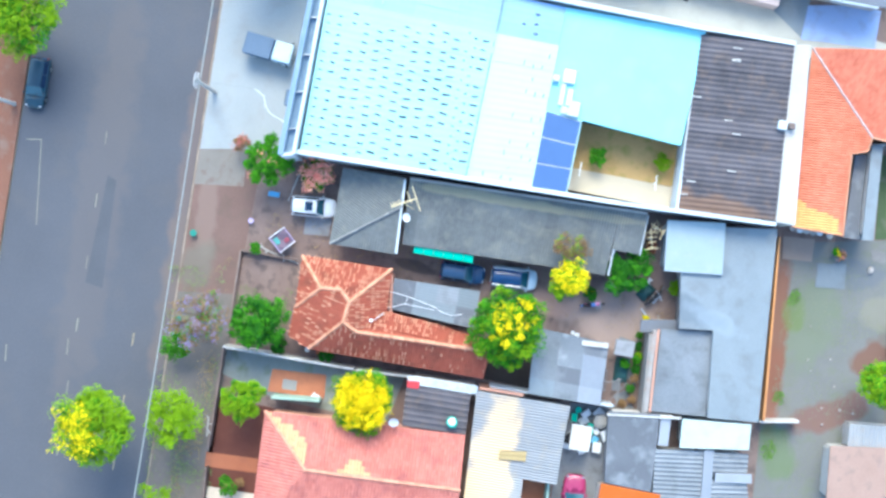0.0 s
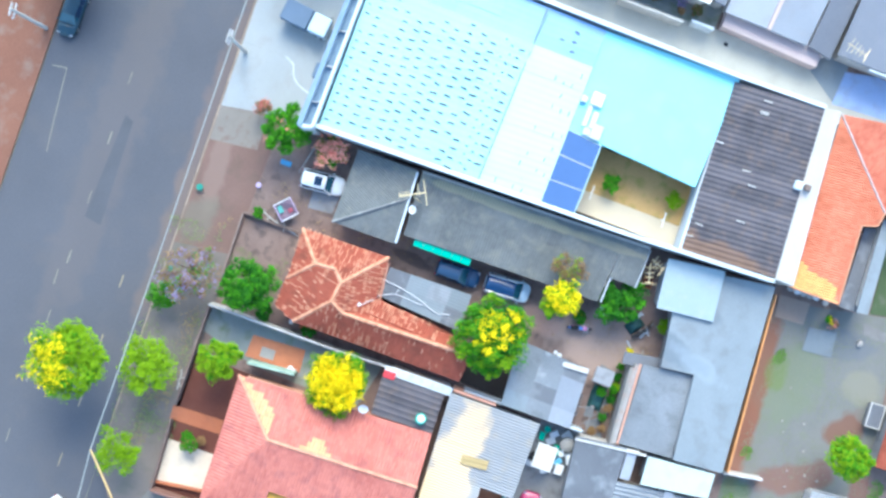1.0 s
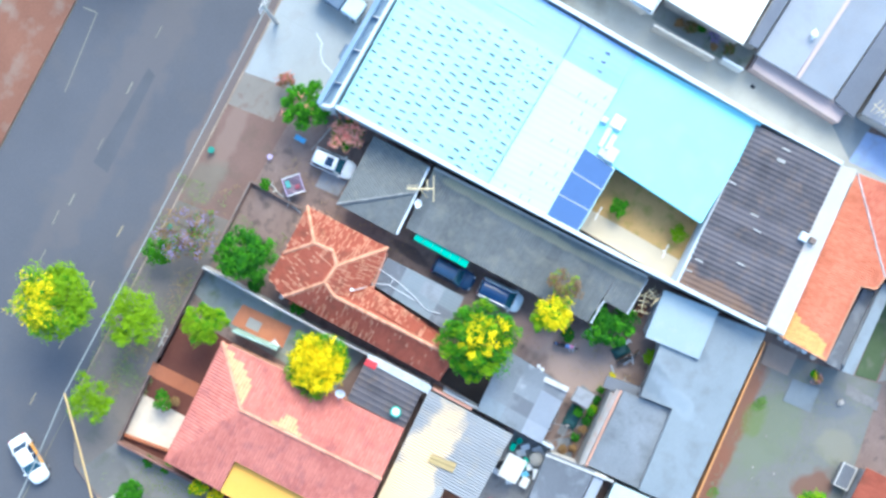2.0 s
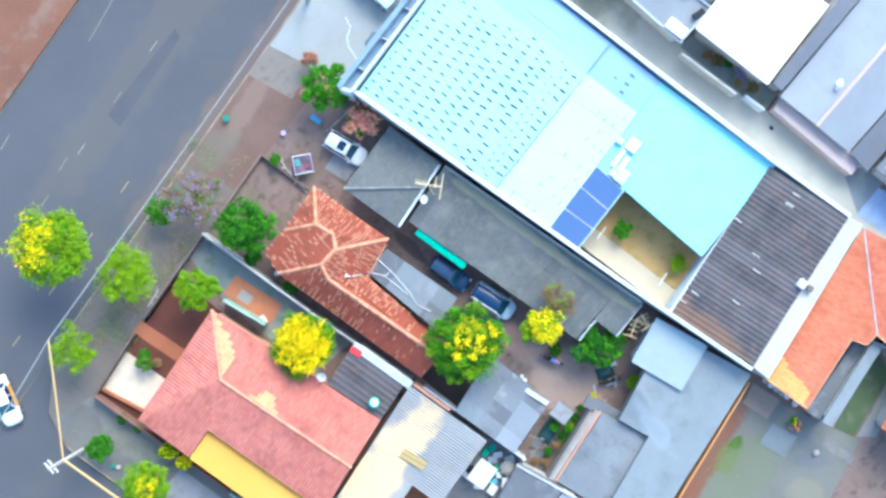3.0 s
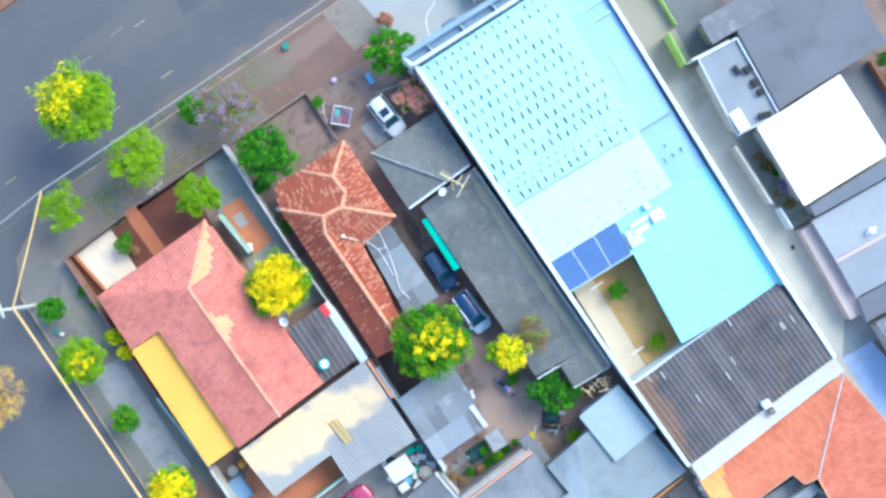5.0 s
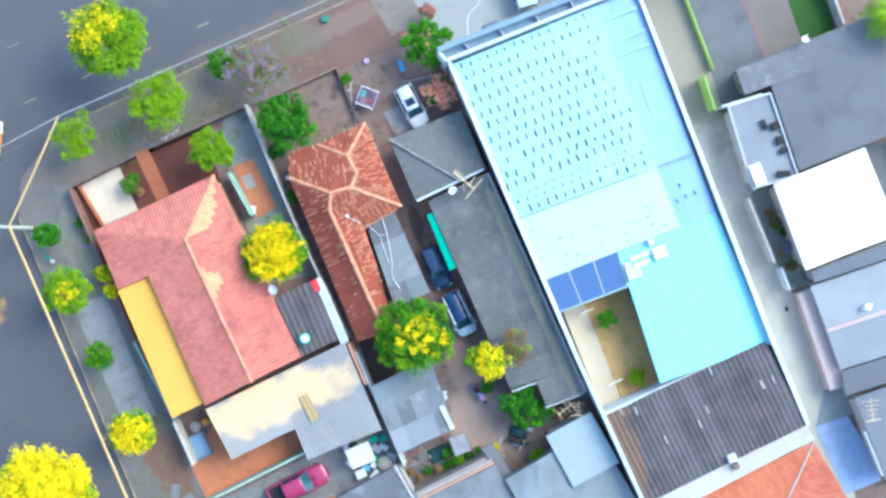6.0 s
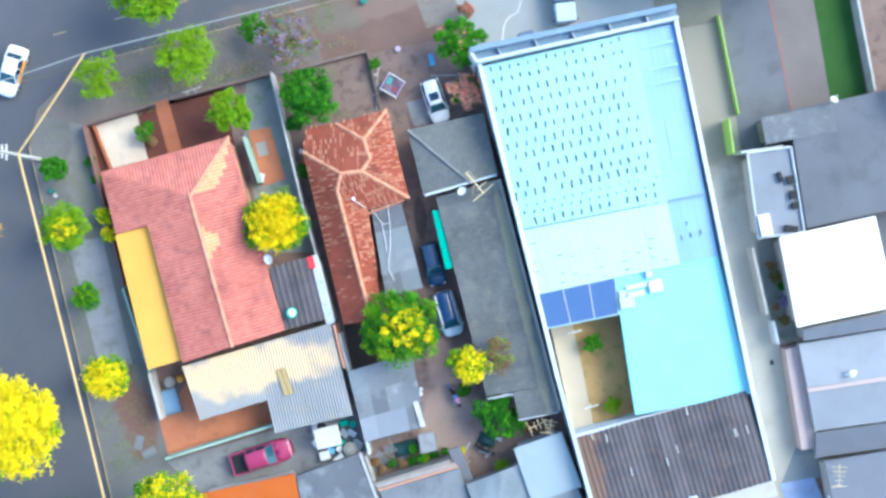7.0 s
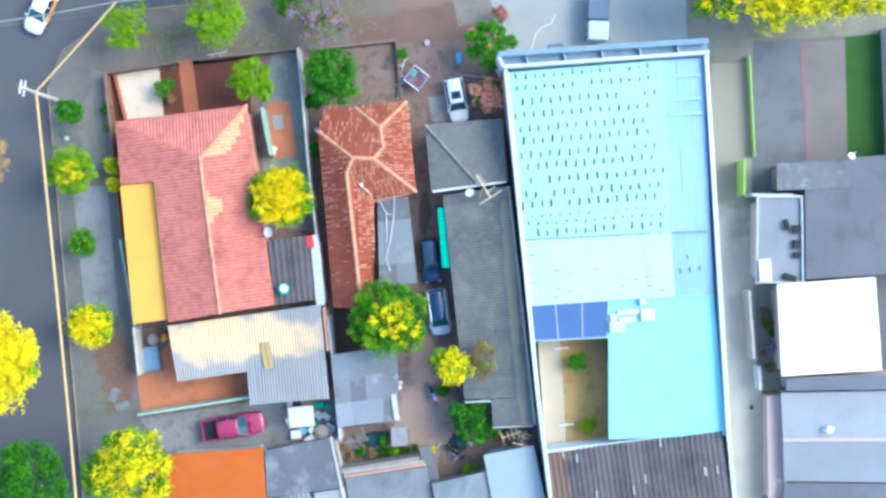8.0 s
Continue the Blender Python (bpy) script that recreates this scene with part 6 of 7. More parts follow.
    part("bumper", box((L * 0.9, -w * 0.42, 0.3), (L * 1.005, w * 0.42, 0.48), None, 0.04), BLACK, base)
    if stripe:
        part("door_stripe", box((-L * 0.55, w * 0.9, belt * 0.6), (L * 0.4, w + 0.02, belt + 0.012), None, 0.01), stripe, base, "yellow door stripe")
    return base


def cab_truck(at, turn, label):
    """A small forward-control lorry along +x: cab, windscreen, cargo box, chassis and wheels."""
    base = thing("delivery_truck", label, "truck", (*at, 0.024), turn)
    part("cab", box((0.35, -0.85, 0.55), (1.95, 0.85, 1.75), None, 0.12), CABPAINT, base, "pale blue-white cab")
    part("windscreen", box((1.9, -0.74, 1.15), (1.99, 0.74, 1.62), None, 0.02), GLASS, base, "dark windscreen")
    for s in (-1, 1):
        part("side_window", box((0.9, s * 0.85 - 0.015, 1.15), (1.75, s * 0.85 + 0.015, 1.6), None, 0.005), GLASS, base)
        part("mirror", box((1.7, s * 0.98 - 0.08, 1.2), (1.8, s * 0.98 + 0.08, 1.45), None, 0.02), BLACK, base)
        part("headlight", box((1.93, s * 0.6 - 0.12, 0.65), (1.98, s * 0.6 + 0.12, 0.8), None, 0.01), CHROME, base)
    cargo = part("cargo_box", box((-2.15, -0.9, 0.75), (0.22, 0.9, 1.7), None, 0.05), STEEL_PAINT, base, "slate blue cargo cover")
    for k in range(5):
        part("rib", box((-2.0 + 0.48 * k, -0.88, 1.7), (-1.95 + 0.48 * k, 0.88, 1.73), None, 0.005), STEEL_PAINT, cargo)
    part("chassis", box((-2.1, -0.4, 0.4), (1.8, 0.4, 0.6), None, 0.03), BLACK, base)
    for x in (-1.3, 1.25):
        for s in (-1, 1):
            tyre = part("wheel", tube((x, s * 0.62, 0.33), (x, s * 0.84, 0.33), 0.33, None, 16), RUBBER, base)
            part("rim", tube((x, s * 0.8, 0.33), (x, s * 0.855, 0.33), 0.2, None, 12), CHROME, tyre)
    return base


car("white_hatchback", (0.19, 12.25), -80, 3.75, 1.68, 1.5, WHITE_PAINT, "white hatchback with dark sunroof parked before the grey house", "hatch", sunroof=True)
car("dark_estate_car", (-1.96, -1.24), -84, 3.75, 1.62, 1.5, NAVY_PAINT, "dark navy estate car parked in the driveway", "estate", top_paint=SKYLIT_NAVY)
car("suv", (-1.3, -5.5), -82, 3.85, 1.78, 1.62, SILVER_PAINT, "pale silver-blue compact car with dark glass roof in the driveway", "suv", rails=WHITE_PAINT, top_paint=ROOFGLASS)
car("red_pickup", (-18.5, -15.1), 9, 5.3, 1.95, 1.7, RED_PAINT, "crimson double-cab pickup with dark load bed in the back yard", "pickup")
car("white_sedan", (-34.7, 19.95), 245, 4.35, 1.75, 1.45, WHITE_PAINT, "white sedan with a yellow door stripe at the street corner", "sedan", z=-0.15, stripe=AMBER)
car("blue_sedan", (4.38, 37.42), 185, 4.3, 1.72, 1.45, BLUE_PAINT, "dark blue car parked across the wide street", "hatch", z=-0.15)
cab_truck((11.95, 19.0), -92, "small lorry with pale cab and slate blue cargo cover")


# ---- poles, wires and lamps ----
def street_pole(at, h, label, arm_way, lit=True):
    base = thing("utility_pole", label, "utility pole", (*at, 0))
    part("shaft", tube((0, 0, -0.3), (0, 0, h), 0.19, 0.11, 10), POLE, base)
    w = Vector((*arm_way, 0)).normalized()
    s = Vector((-w.y, w.x, 0))
    for z, half in ((h - 0.25, 0.5), (h - 1.1, 0.6)):
        a, b = s * half, -s * half
        part("crossarm", run((a.x, a.y), (b.x, b.y), z, z + 0.12, 0.12), POLE, base)
        for f in (0.95, 0.5, -0.5, -0.95):
            p = s * half * f
            part("insulator", tube((p.x, p.y, z + 0.12), (p.x, p.y, z + 0.3), 0.05, 0.035, 8), WHITE, base)
    if not lit:
        return base
    lamp = part("lamp_arm", tube((0, 0, h - 1.6), (w.x * 1.7, w.y * 1.7, h - 1.1), 0.05), ALUMINIUM, base)
    e = w * 1.95
    part("lamp_head", tube((w.x * 1.6, w.y * 1.6, h - 1.12), (e.x, e.y, h - 1.02), 0.09, 0.13, 8), WHITE, lamp)
    return base


street_pole((-33.5, 12.3), 8.6, "pale concrete utility pole with crossarms at the street corner", (-1, 0.15), False)
street_pole((7.45, 22.87), 7.6, "pale concrete utility pole before the forecourt", (-0.1, 1), False)


def wire(points, r, label, name="power_line", sag=0.25, mat_used=None):
    verts, faces = [], []
    line = []
    for a, b in zip(points, points[1:]):
        a, b = Vector(a), Vector(b)
        n = 10
        line += [a.lerp(b, i / n) - Vector((0, 0, sag * 4 * (i / n) * (1 - i / n))) for i in range(n)]
    line.append(Vector(points[-1]))
    for i, p in enumerate(line):
        d = (line[min(i + 1, len(line) - 1)] - line[max(i - 1, 0)]).normalized()
        s = d.cross(Vector((0, 0, 1))).normalized()
        u = s.cross(d)
        verts += [p + s * math.cos(t) * r + u * math.sin(t) * r for t in (0, 1.047, 2.094, 3.1416, 4.189, 5.236)]
    for i in range(len(line) - 1):
        faces += [(i * 6 + j, i * 6 + (j + 1) % 6, i * 6 + 6 + (j + 1) % 6, i * 6 + 6 + j) for j in range(6)]
    ob = part(name, mesh_of(name, verts, faces, mat_used or WIRE, True), mat_used or WIRE)
    return tagged(ob, label, "cable", "overhead cables")


tap = (-26.4, 19.1, 7.35)
wire([(60, 27.6, 7.6), (7.0, 22.4, 7.5), tap, (-37.0, 17.3, 7.4), (-70, 11.5, 7.6)], 0.05, "bundled overhead cable along the wide street", mat_used=LINEWIRE)
wire([tap, (-32.6, 12.05, 7.6)], 0.085, "thick overhead cable tapping off to the corner pole", sag=0.1)
wire([(-32.6, 12.0, 7.6), (-30.0, -15.2, 7.3), (-27.5, -45, 7.5)], 0.11, "thick overhead cable bundle along the side street", sag=0.1)


# ---- roof gear ----
def dish(at, z, label, r=0.45, turn=0):
    base = thing("satellite_dish", label, "satellite dish", (*at, z), turn)
    verts, faces = [(0.02, 0, 0)], []
    for i in range(1, 5):
        for j in range(16):
            a, q = j * math.pi / 8, r * i / 4
            verts.append((0.25 * (q / r) ** 2 * r, q * math.cos(a), q * math.sin(a)))
    faces = [(0, 1 + j, 1 + (j + 1) % 16) for j in range(16)]
    for i in range(3):
        faces += [(1 + i * 16 + j, 1 + i * 16 + (j + 1) % 16, 17 + i * 16 + (j + 1) % 16, 17 + i * 16 + j) for j in range(16)]
    reflector = part("reflector", mesh_of("reflector", verts + [(x - 0.015, y, zz) for x, y, zz in verts], faces + [tuple(k + len(verts) for k in f[::-1]) for f in faces], WHITE, True), WHITE, base)
    reflector.matrix_basis = pose(0, 0, 0.75, 0, -58, 0)
    part("mast", tube((0, 0, -0.3), (0, 0, 0.7), 0.03), ALUMINIUM, base)
    part("feed_arm", tube((0, 0, 0.6), (0.32, 0, 1.1), 0.02), ALUMINIUM, base)
    part("feed_horn", tube((0.3, 0, 1.06), (0.36, 0, 1.16), 0.05, 0.04), WHITE, base)
    return base


dish((1.27, 4.27), 3.7, "round white satellite dish on the grey roof", 0.36, 120)
dish((-15.0, 1.14), 3.2, "white satellite dish beside the yellow tree", 0.42, 200)
dish((32.05, 7.25), 3.0, "white satellite dish across the alley", 0.32, 60)


def aerial(at, z, turn, label, span=1.5, bars=6):
    """A comb antenna: boom, many cross rods, mast."""
    base = thing("tv_antenna", label, "antenna", (*at, z), turn)
    part("mast", tube((0, 0, -0.4), (0, 0, 1.7), 0.035), ALUMINIUM, base)
    part("boom", tube((-span, 0, 1.6), (span, 0, 1.66), 0.035), BRASS, base)
    for k in range(bars):
        x = -span + 2 * span * (k + 0.3) / bars
        half = 0.28 + 0.09 * k
        part("rod", tube((x, -half, 1.62), (x, half, 1.62), 0.024), BRASS, base)
    part("reflector", tube((-span, -0.7, 1.4), (-span, 0.7, 1.9), 0.03), BRASS, base)
    return base


yagi = thing("tv_antenna", "large comb television antenna on the grey house", "antenna", (2.3, 4.88, 3.5))
part("mast", tube((2.3, 4.88, 3.2), (2.3, 4.88, 5.05), 0.035), ALUMINIUM, yagi)
part("boom", tube((1.76, 5.69, 5.05), (2.94, 3.84, 4.95), 0.055), BRASS, yagi)
part("rod", tube((2.03, 3.34, 4.95), (3.79, 4.47, 4.95), 0.05), BRASS, yagi)
part("rod", tube((2.5, 4.22, 5.0), (3.3, 4.79, 5.0), 0.045), BRASS, yagi)
part("stay", tube((2.3, 4.88, 5.0), (2.08, 3.97, 3.7), 0.04), BRASS, yagi)
for k in range(5):
    x, y = along((1.8, 5.63), (2.2, 5.0), k / 4)
    part("rod", tube((x - 0.1, y - 0.07, 5.05), (x + 0.26, y + 0.17, 5.05), 0.03), BRASS, yagi)
at_home(yagi)
aerial((4.64, -15.33), 1.8, 20, "bronze comb antenna lying at the wall", 0.8, 4)
aerial((5.6, -15.6), 1.8, 70, "bronze comb antenna lying at the wall", 0.6, 4)
aerial((27.85, -22.6), 3.0, 80, "comb television antenna across the alley", 0.9, 5)


def water_tank(at, z, r, h, material, label):
    base = thing("water_tank", label, "water tank", (*at, z))
    part("tank_body", tube((0, 0, 0), (0, 0, h), r, r * 1.06, 20), material, base)
    part("tank_lid", tube((0, 0, h), (0, 0, h + 0.14), r * (0.8 if material == TEAL else 1.1), r * 0.5, 20), AMBER if material == AMBER else WHITE if material == TEAL else CONCRETE, base)
    return base


water_tank((-13.87, -3.45), 3.1, 0.42, 0.5, TEAL, "small teal water tank with white lid on the ribbed shed")
water_tank((-25.23, -7.8), 0.05, 0.42, 0.9, CONCRETE, "round pale tank in the back yard")
water_tank((-24.39, -7.69), 0.05, 0.3, 0.6, AMBER, "round orange tub in the back yard")
water_tank((-11.04, -15.53), 0.0, 0.55, 1.0, CONCRETE, "round concrete tank beside the sheds")
PALEBLUE = plain("pale_blue_basin", (0.22, 0.36, 0.52), 0.6)
pool = thing("wash_trough", "light blue rectangular trough in the back yard", "trough", (*(-25.65, -9.5), 0.05), -82)
part("trough_floor", box((-1.0, -0.8, 0), (1.0, 0.8, 0.12), None, 0.02), PALEBLUE, pool)
for lo, hi in (((-1.1, -0.9, 0), (1.1, -0.803, 0.5)), ((-1.1, 0.803, 0), (1.1, 0.9, 0.5)), ((-1.1, -0.8, 0), (-1.003, 0.8, 0.5)), ((1.003, -0.8, 0), (1.1, 0.8, 0.5))):
    part("trough_side", box(lo, hi, None, 0.02), BLUEGREY, pool)
wt = thing("white_canopy", "white square canopy over the back yard", "canopy", (*(-12.62, -14.06), 0), 5)
part("canopy_top", box((-1.05, -0.85, 2.25), (1.05, 0.85, 2.33), None, 0.03), surface("cream_canopy_sheet", (0.42, 0.4, 0.37), (0.55, 0.53, 0.5), 0.8, 9, 0.7, bump=0.1), wt)
for sx in (-0.95, 0.95):
    for sy in (-0.75, 0.75):
        part("post", tube((sx, sy, 0), (sx, sy, 2.25), 0.04), ALUMINIUM, wt)
rt = thing("red_box", "red box at the end of the white wall", "box", (*(-11.79, 0.37), 2.8), 8)
part("box_body", box((-0.28, -0.5, 0), (0.28, 0.5, 0.4), None, 0.04), RED, rt)

# ---- loose things in the yards ----
DUSKY = plain("dusky_mauve_cloth", (0.17, 0.12, 0.16), 0.9)
rack = thing("drying_rack", "dusky mauve cloth over a white-edged square rack", "drying rack", (*(-3.16, 14.04), 0.02), 52)
part("cloth", mesh_of("cloth", [(-0.75, -0.75, 0.85), (0, -0.8, 0.95), (0.75, -0.75, 0.8), (-0.8, 0, 0.95), (0, 0, 0.7), (0.8, 0, 0.92), (-0.75, 0.75, 0.82), (0, 0.8, 0.95), (0.75, 0.75, 0.85)],
                      [(0, 1, 4, 3), (1, 2, 5, 4), (3, 4, 7, 6), (4, 5, 8, 7)], DUSKY), DUSKY, rack)
for sx in (-0.75, 0.75):
    part("rail", tube((sx, -0.8, 0.98), (sx, 0.8, 0.98), 0.04), WHITE, rack)
    part("rail", tube((-0.8, sx, 0.98), (0.8, sx, 0.98), 0.04), PURPLE, rack)
    for sy in (-0.75, 0.75):
        part("leg", tube((sx, sy, 0), (sx, sy, 0.98), 0.025), ALUMINIUM, rack)
part("folded_towel", box((-0.1, 0.2, 0.92), (0.5, 0.6, 1.03), None, 0.03), plain("dull_teal_cloth", (0.1, 0.32, 0.3), 0.9), rack, "teal towel")
part("folded_towel", box((-0.4, -0.5, 0.88), (-0.05, -0.1, 0.99), None, 0.03), plain("dull_red_cloth", (0.3, 0.07, 0.1), 0.9), rack, "red towel")


def motorbike(at, turn, material, label):
    base = thing("motorbike", label, "motorbike", (*at, 0.0), turn)
    for x in (-0.62, 0.62):
        wheel = part("wheel", tube((x, -0.06, 0.3), (x, 0.06, 0.3), 0.3, None, 16), RUBBER, base)
        part("rim", tube((x, -0.065, 0.3), (x, 0.065, 0.3), 0.2, None, 12), CHROME, wheel)
    part("frame", tube((-0.6, 0, 0.4), (0.45, 0, 0.75), 0.07), BLACK, base)
    part("engine", box((-0.2, -0.15, 0.25), (0.2, 0.15, 0.55), None, 0.05), ALUMINIUM, base)
    part("fuel_tank", box((0.0, -0.16, 0.68), (0.42, 0.16, 0.95), None, 0.08), material, base)
    part("seat", box((-0.65, -0.15, 0.72), (0.0, 0.15, 0.86), None, 0.05), BLACK, base)
    part("handlebar", tube((0.45, -0.38, 1.0), (0.45, 0.38, 1.0), 0.025), CHROME, base)
    part("fork", tube((0.42, 0, 0.95), (0.64, 0, 0.3), 0.04), CHROME, base)
    part("mudguard", box((-0.85, -0.08, 0.58), (-0.45, 0.08, 0.66), None, 0.02), material, base)
    return base


motorbike((-1.7, -12.55), -75, plain("pink_bike_paint", (0.6, 0.2, 0.42), 0.4), "motorbike with pink tank parked on the driveway")
motorbike((0.1, -17.23), -35, BLACK, "dark motorbike among the clutter at the driveway's end")


def bucket(at, material, label, r=0.22, h=0.32, z=0.02):
    base = thing("bucket", label, "bucket", (*at, z))
    bm = bmesh.new()
    bmesh.ops.create_cone(bm, cap_ends=False, segments=14, radius1=r * 0.8, radius2=r, depth=h, matrix=Matrix.Translation((0, 0, h / 2)))
    bmesh.ops.create_circle(bm, cap_ends=True, segments=14, radius=r * 0.8, matrix=Matrix.Translation((0, 0, 0.01)))
    bmesh.ops.solidify(bm, geom=bm.faces[:], thickness=0.015)
    part("pail", bm, material, base)
    part("rim", tube((0, 0, h - 0.02), (0, 0, h), r * 1.06, None, 14), material, base)
    return base


bucket((-4.51, 21.51), DULLTEAL, "dull teal plastic tub on the red pavement", 0.28, 0.4)
bucket((-11.83, 20.9), DULLTEAL, "small teal pot beside the kerb")
bucket((-2.28, 17.09), PURPLE, "mauve bucket on the yard earth")
bucket((-32.66, 9.1), WALL, "pale pot on the side pavement", 0.17)
bucket((-32.95, 9.52), DULLTEAL, "teal pot on the side pavement", 0.2)
motorbike((-1.83, -12.29), -70, plain("blue_bike_paint", (0.1, 0.2, 0.5), 0.4), "motorbike with blue tank parked on the driveway")
for x, y in ((0.21, -13.48), (0.26, -13.88), (-0.22, -13.8), (0.44, -13.42)):
    bucket((x, y), WHITE, "small white pot beside the bush", 0.15, 0.4)
rng = random.Random(77)
for k in range(16):
    bx, by = (-11.63, -14.74)
    kind_mat = rng.choice((WHITE, TEAL, CYAN, BLACK, ALUMINIUM))
    base = thing("crate", {"white_plastic": "white plastic crate", "teal_plastic": "teal plastic crate", "light_blue_plastic": "light blue plastic crate", "black_plastic": "black plastic crate", "dull_aluminium": "dull metal crate"}[kind_mat.name] + " stacked by the shed wall", "crate",
                 (bx + rng.uniform(-2.2, 1.2), by + rng.uniform(-1.6, 1.9), 0.0), rng.uniform(0, 90), "crates by the shed")
    w, d, h = rng.uniform(0.2, 0.45), rng.uniform(0.2, 0.4), rng.uniform(0.3, 0.7)
    part("crate_body", box((-w, -d, 0), (w, d, h), None, 0.03), kind_mat, base)
    part("crate_rim", box((-w - 0.02, -d - 0.02, h - 0.06), (w + 0.02, d + 0.02, h + 0.015), None, 0.01), kind_mat, base)
for k in range(12):
    bx, by = (-0.43, -17.34)
    base = thing("scrap_board", "weathered board lying in the yard clutter", "board", (bx + rng.uniform(-1.2, 1.8), by + rng.uniform(-1.2, 1.4), 0.0), rng.uniform(0, 180), "boards in the yard")
    part("plank", box((-0.35, -0.07, 0), (0.35, 0.07, 0.05 + 0.02 * k), None, 0.01), rng.choice((GREYWALL, BLACK, BARK, ALUMINIUM)), base)
for (px, py), turn in (((-7.71, -16.13), 10), ((-6.85, -17.32), 60), ((-8.66, -16.84), 130), ((-9.71, -17.89), 40), ((-4.2, -15.99), 85), ((-28.76, -12.57), 70), ((-28.05, -13.52), 20)):
    base = thing("scrap_sheet", "grey sheet of scrap leaning in the yard", "sheet", (px, py, 0.0), turn, "scrap sheets")
    part("panel", box((-0.6, -0.35, 0.0), (0.6, 0.35, 0.06), None, 0.01), GREYSHEET, base)
    part("batten", box((-0.6, -0.04, 0.06), (0.6, 0.04, 0.1), None, 0.01), GREYWALL, base)

# hose over the carport and light strings on the tiles
wire([(-6.3, 3.99, 2.75), (-5.93, 3.34, 2.62), (-5.61, 2.74, 2.58), (-5.56, 1.67, 2.56), (-5.52, 0.28, 2.52)], 0.024, "white hose lying over the carport roof", "hose", 0.0, WHITE)
wire([(-4.91, 4.13, 2.75), (-4.96, 3.29, 2.6), (-4.96, 2.6, 2.58), (-5.1, 1.44, 2.56), (-5.28, 0.28, 2.52), (-5.52, -0.42, 2.5), (-5.61, -1.11, 2.48), (-5.28, -2.04, 2.46)], 0.028, "white hose lying over the carport roof", "hose", 0.0, WHITE)
wire([(-5.61, 2.7, 2.6), (-4.96, 2.6, 2.6)], 0.02, "short white cable across the carport roof", "hose", 0.0, WHITE)
wire([(*(-7.5, 4.85), 4.0), (*(-6.81, 4.24), 3.4), (*(-6.39, 3.89), 2.7)], 0.025, "white cable running off the tiled roof", "hose", 0.0, WHITE)
bucket((-7.49, 4.98), WHITE, "small round white cap on the tiled roof", 0.13, 0.2, 3.95)

# more loose things
bucket((0.02, -13.71), WHITE, "small white pot beside the dark green bush", 0.15, 0.3)
pole_lying = thing("bamboo_pole", "long pale pole laid across the yard", "pole", (*(1.8, 14.2), 0))
part("pole_rod", tube(up((0.1, 14.43), 0.55), up((3.69, 13.95), 0.6), 0.045), WALL, pole_lying)
part("prop", tube(up((0.1, 14.47), 0), up((0.1, 14.43), 0.56), 0.03), BARK, pole_lying)
part("prop", tube(up((3.61, 13.99), 0), up((3.6, 13.95), 0.6), 0.03), BARK, pole_lying)
at_home(pole_lying)
raft = thing("plastic_basin", "light blue plastic basin lying on the earth", "basin", (*(0.38, 15.82), 0.0), 95)
part("basin_floor", box((-0.42, -0.17, 0.0), (0.42, 0.17, 0.06), None, 0.02), CYAN, raft)
for lo, hi in (((-0.46, -0.21, 0), (0.46, -0.172, 0.2)), ((-0.46, 0.172, 0), (0.46, 0.21, 0.2)), ((-0.46, -0.17, 0), (-0.422, 0.17, 0.2)), ((0.422, -0.17, 0), (0.46, 0.17, 0.2))):
    part("basin_side", box(lo, hi, None, 0.01), CYAN, raft)
for k, ((ax, ay), (bx, by)) in enumerate((((-4.07, 16.2), (-4.36, 14.97)), ((-4.4, 14.97), (-4.64, 13.55)), ((-4.36, 13.74), (-4.93, 13.55)), ((-4.64, 13.46), (-4.78, 12.32)), ((-4.36, 15.07), (-4.74, 15.35)))):
    base = thing("dry_branch", "pale dry branch heaped along the driveway wall", "branch", ((ax + bx) / 2, (ay + by) / 2, 0.0), 0, "dry branches")
    limb = part("limb", tube((ax, ay, 0.06), (bx, by, 0.12 + 0.05 * k), 0.09, 0.05, 6), WALL, base)
    part("twig", tube(((ax + bx) / 2, (ay + by) / 2, 0.1), ((ax + bx) / 2 + 0.35, (ay + by) / 2 + 0.25, 0.2), 0.045, 0.02, 5), WALL, base)
    at_home(base)
for k, ((x, y), h) in enumerate((((8.67, -27.02), 0.4), ((8.68, -27.61), 0.5), ((8.73, -28.18), 0.4), ((8.78, -28.75), 0.45), ((8.88, -29.31), 0.35), ((8.82, -30.2), 0.3))):
    bucket((x, y), (WALL, WHITE, POLE)[k % 3], "pale flower pot in the row below the tiled eaves", 0.26, h, 0.0)
tree("small_shrub", (7.63, -30.87), 0.4, 1.0, LEAF_MID, "small plant with yellow flowers beside the patio", BLOOM_YELLOW, 0.012, 320, 0.12, seed=81, lobes=5, trunk=0.03)
tree("small_shrub", (7.5, -31.49), 0.5, 0.9, LEAF_BROWN, "small plant with red flowers beside the patio", BLOOM_PINK, 0.02, 260, 0.12, seed=82, lobes=5, trunk=0.03)
tree("small_shrub", (1.32, -18.71), 0.75, 1.2, LEAF_LIME, "yellow-green weeds in the yard clutter", None, 0, 450, 0.13, seed=83, lobes=7, trunk=0.03)
tree("small_shrub", (-1.8, -17.02), 0.35, 0.8, LEAF_YELLOW, "small yellow flowering plant in the yard", None, 0, 200, 0.1, seed=84, lobes=4, trunk=0.03)
tree("small_shrub", (-4.92, -17.24), 0.45, 0.9, LEAF_LIME, "small weeds at the white wall", None, 0, 260, 0.11, seed=85, lobes=5, trunk=0.03)
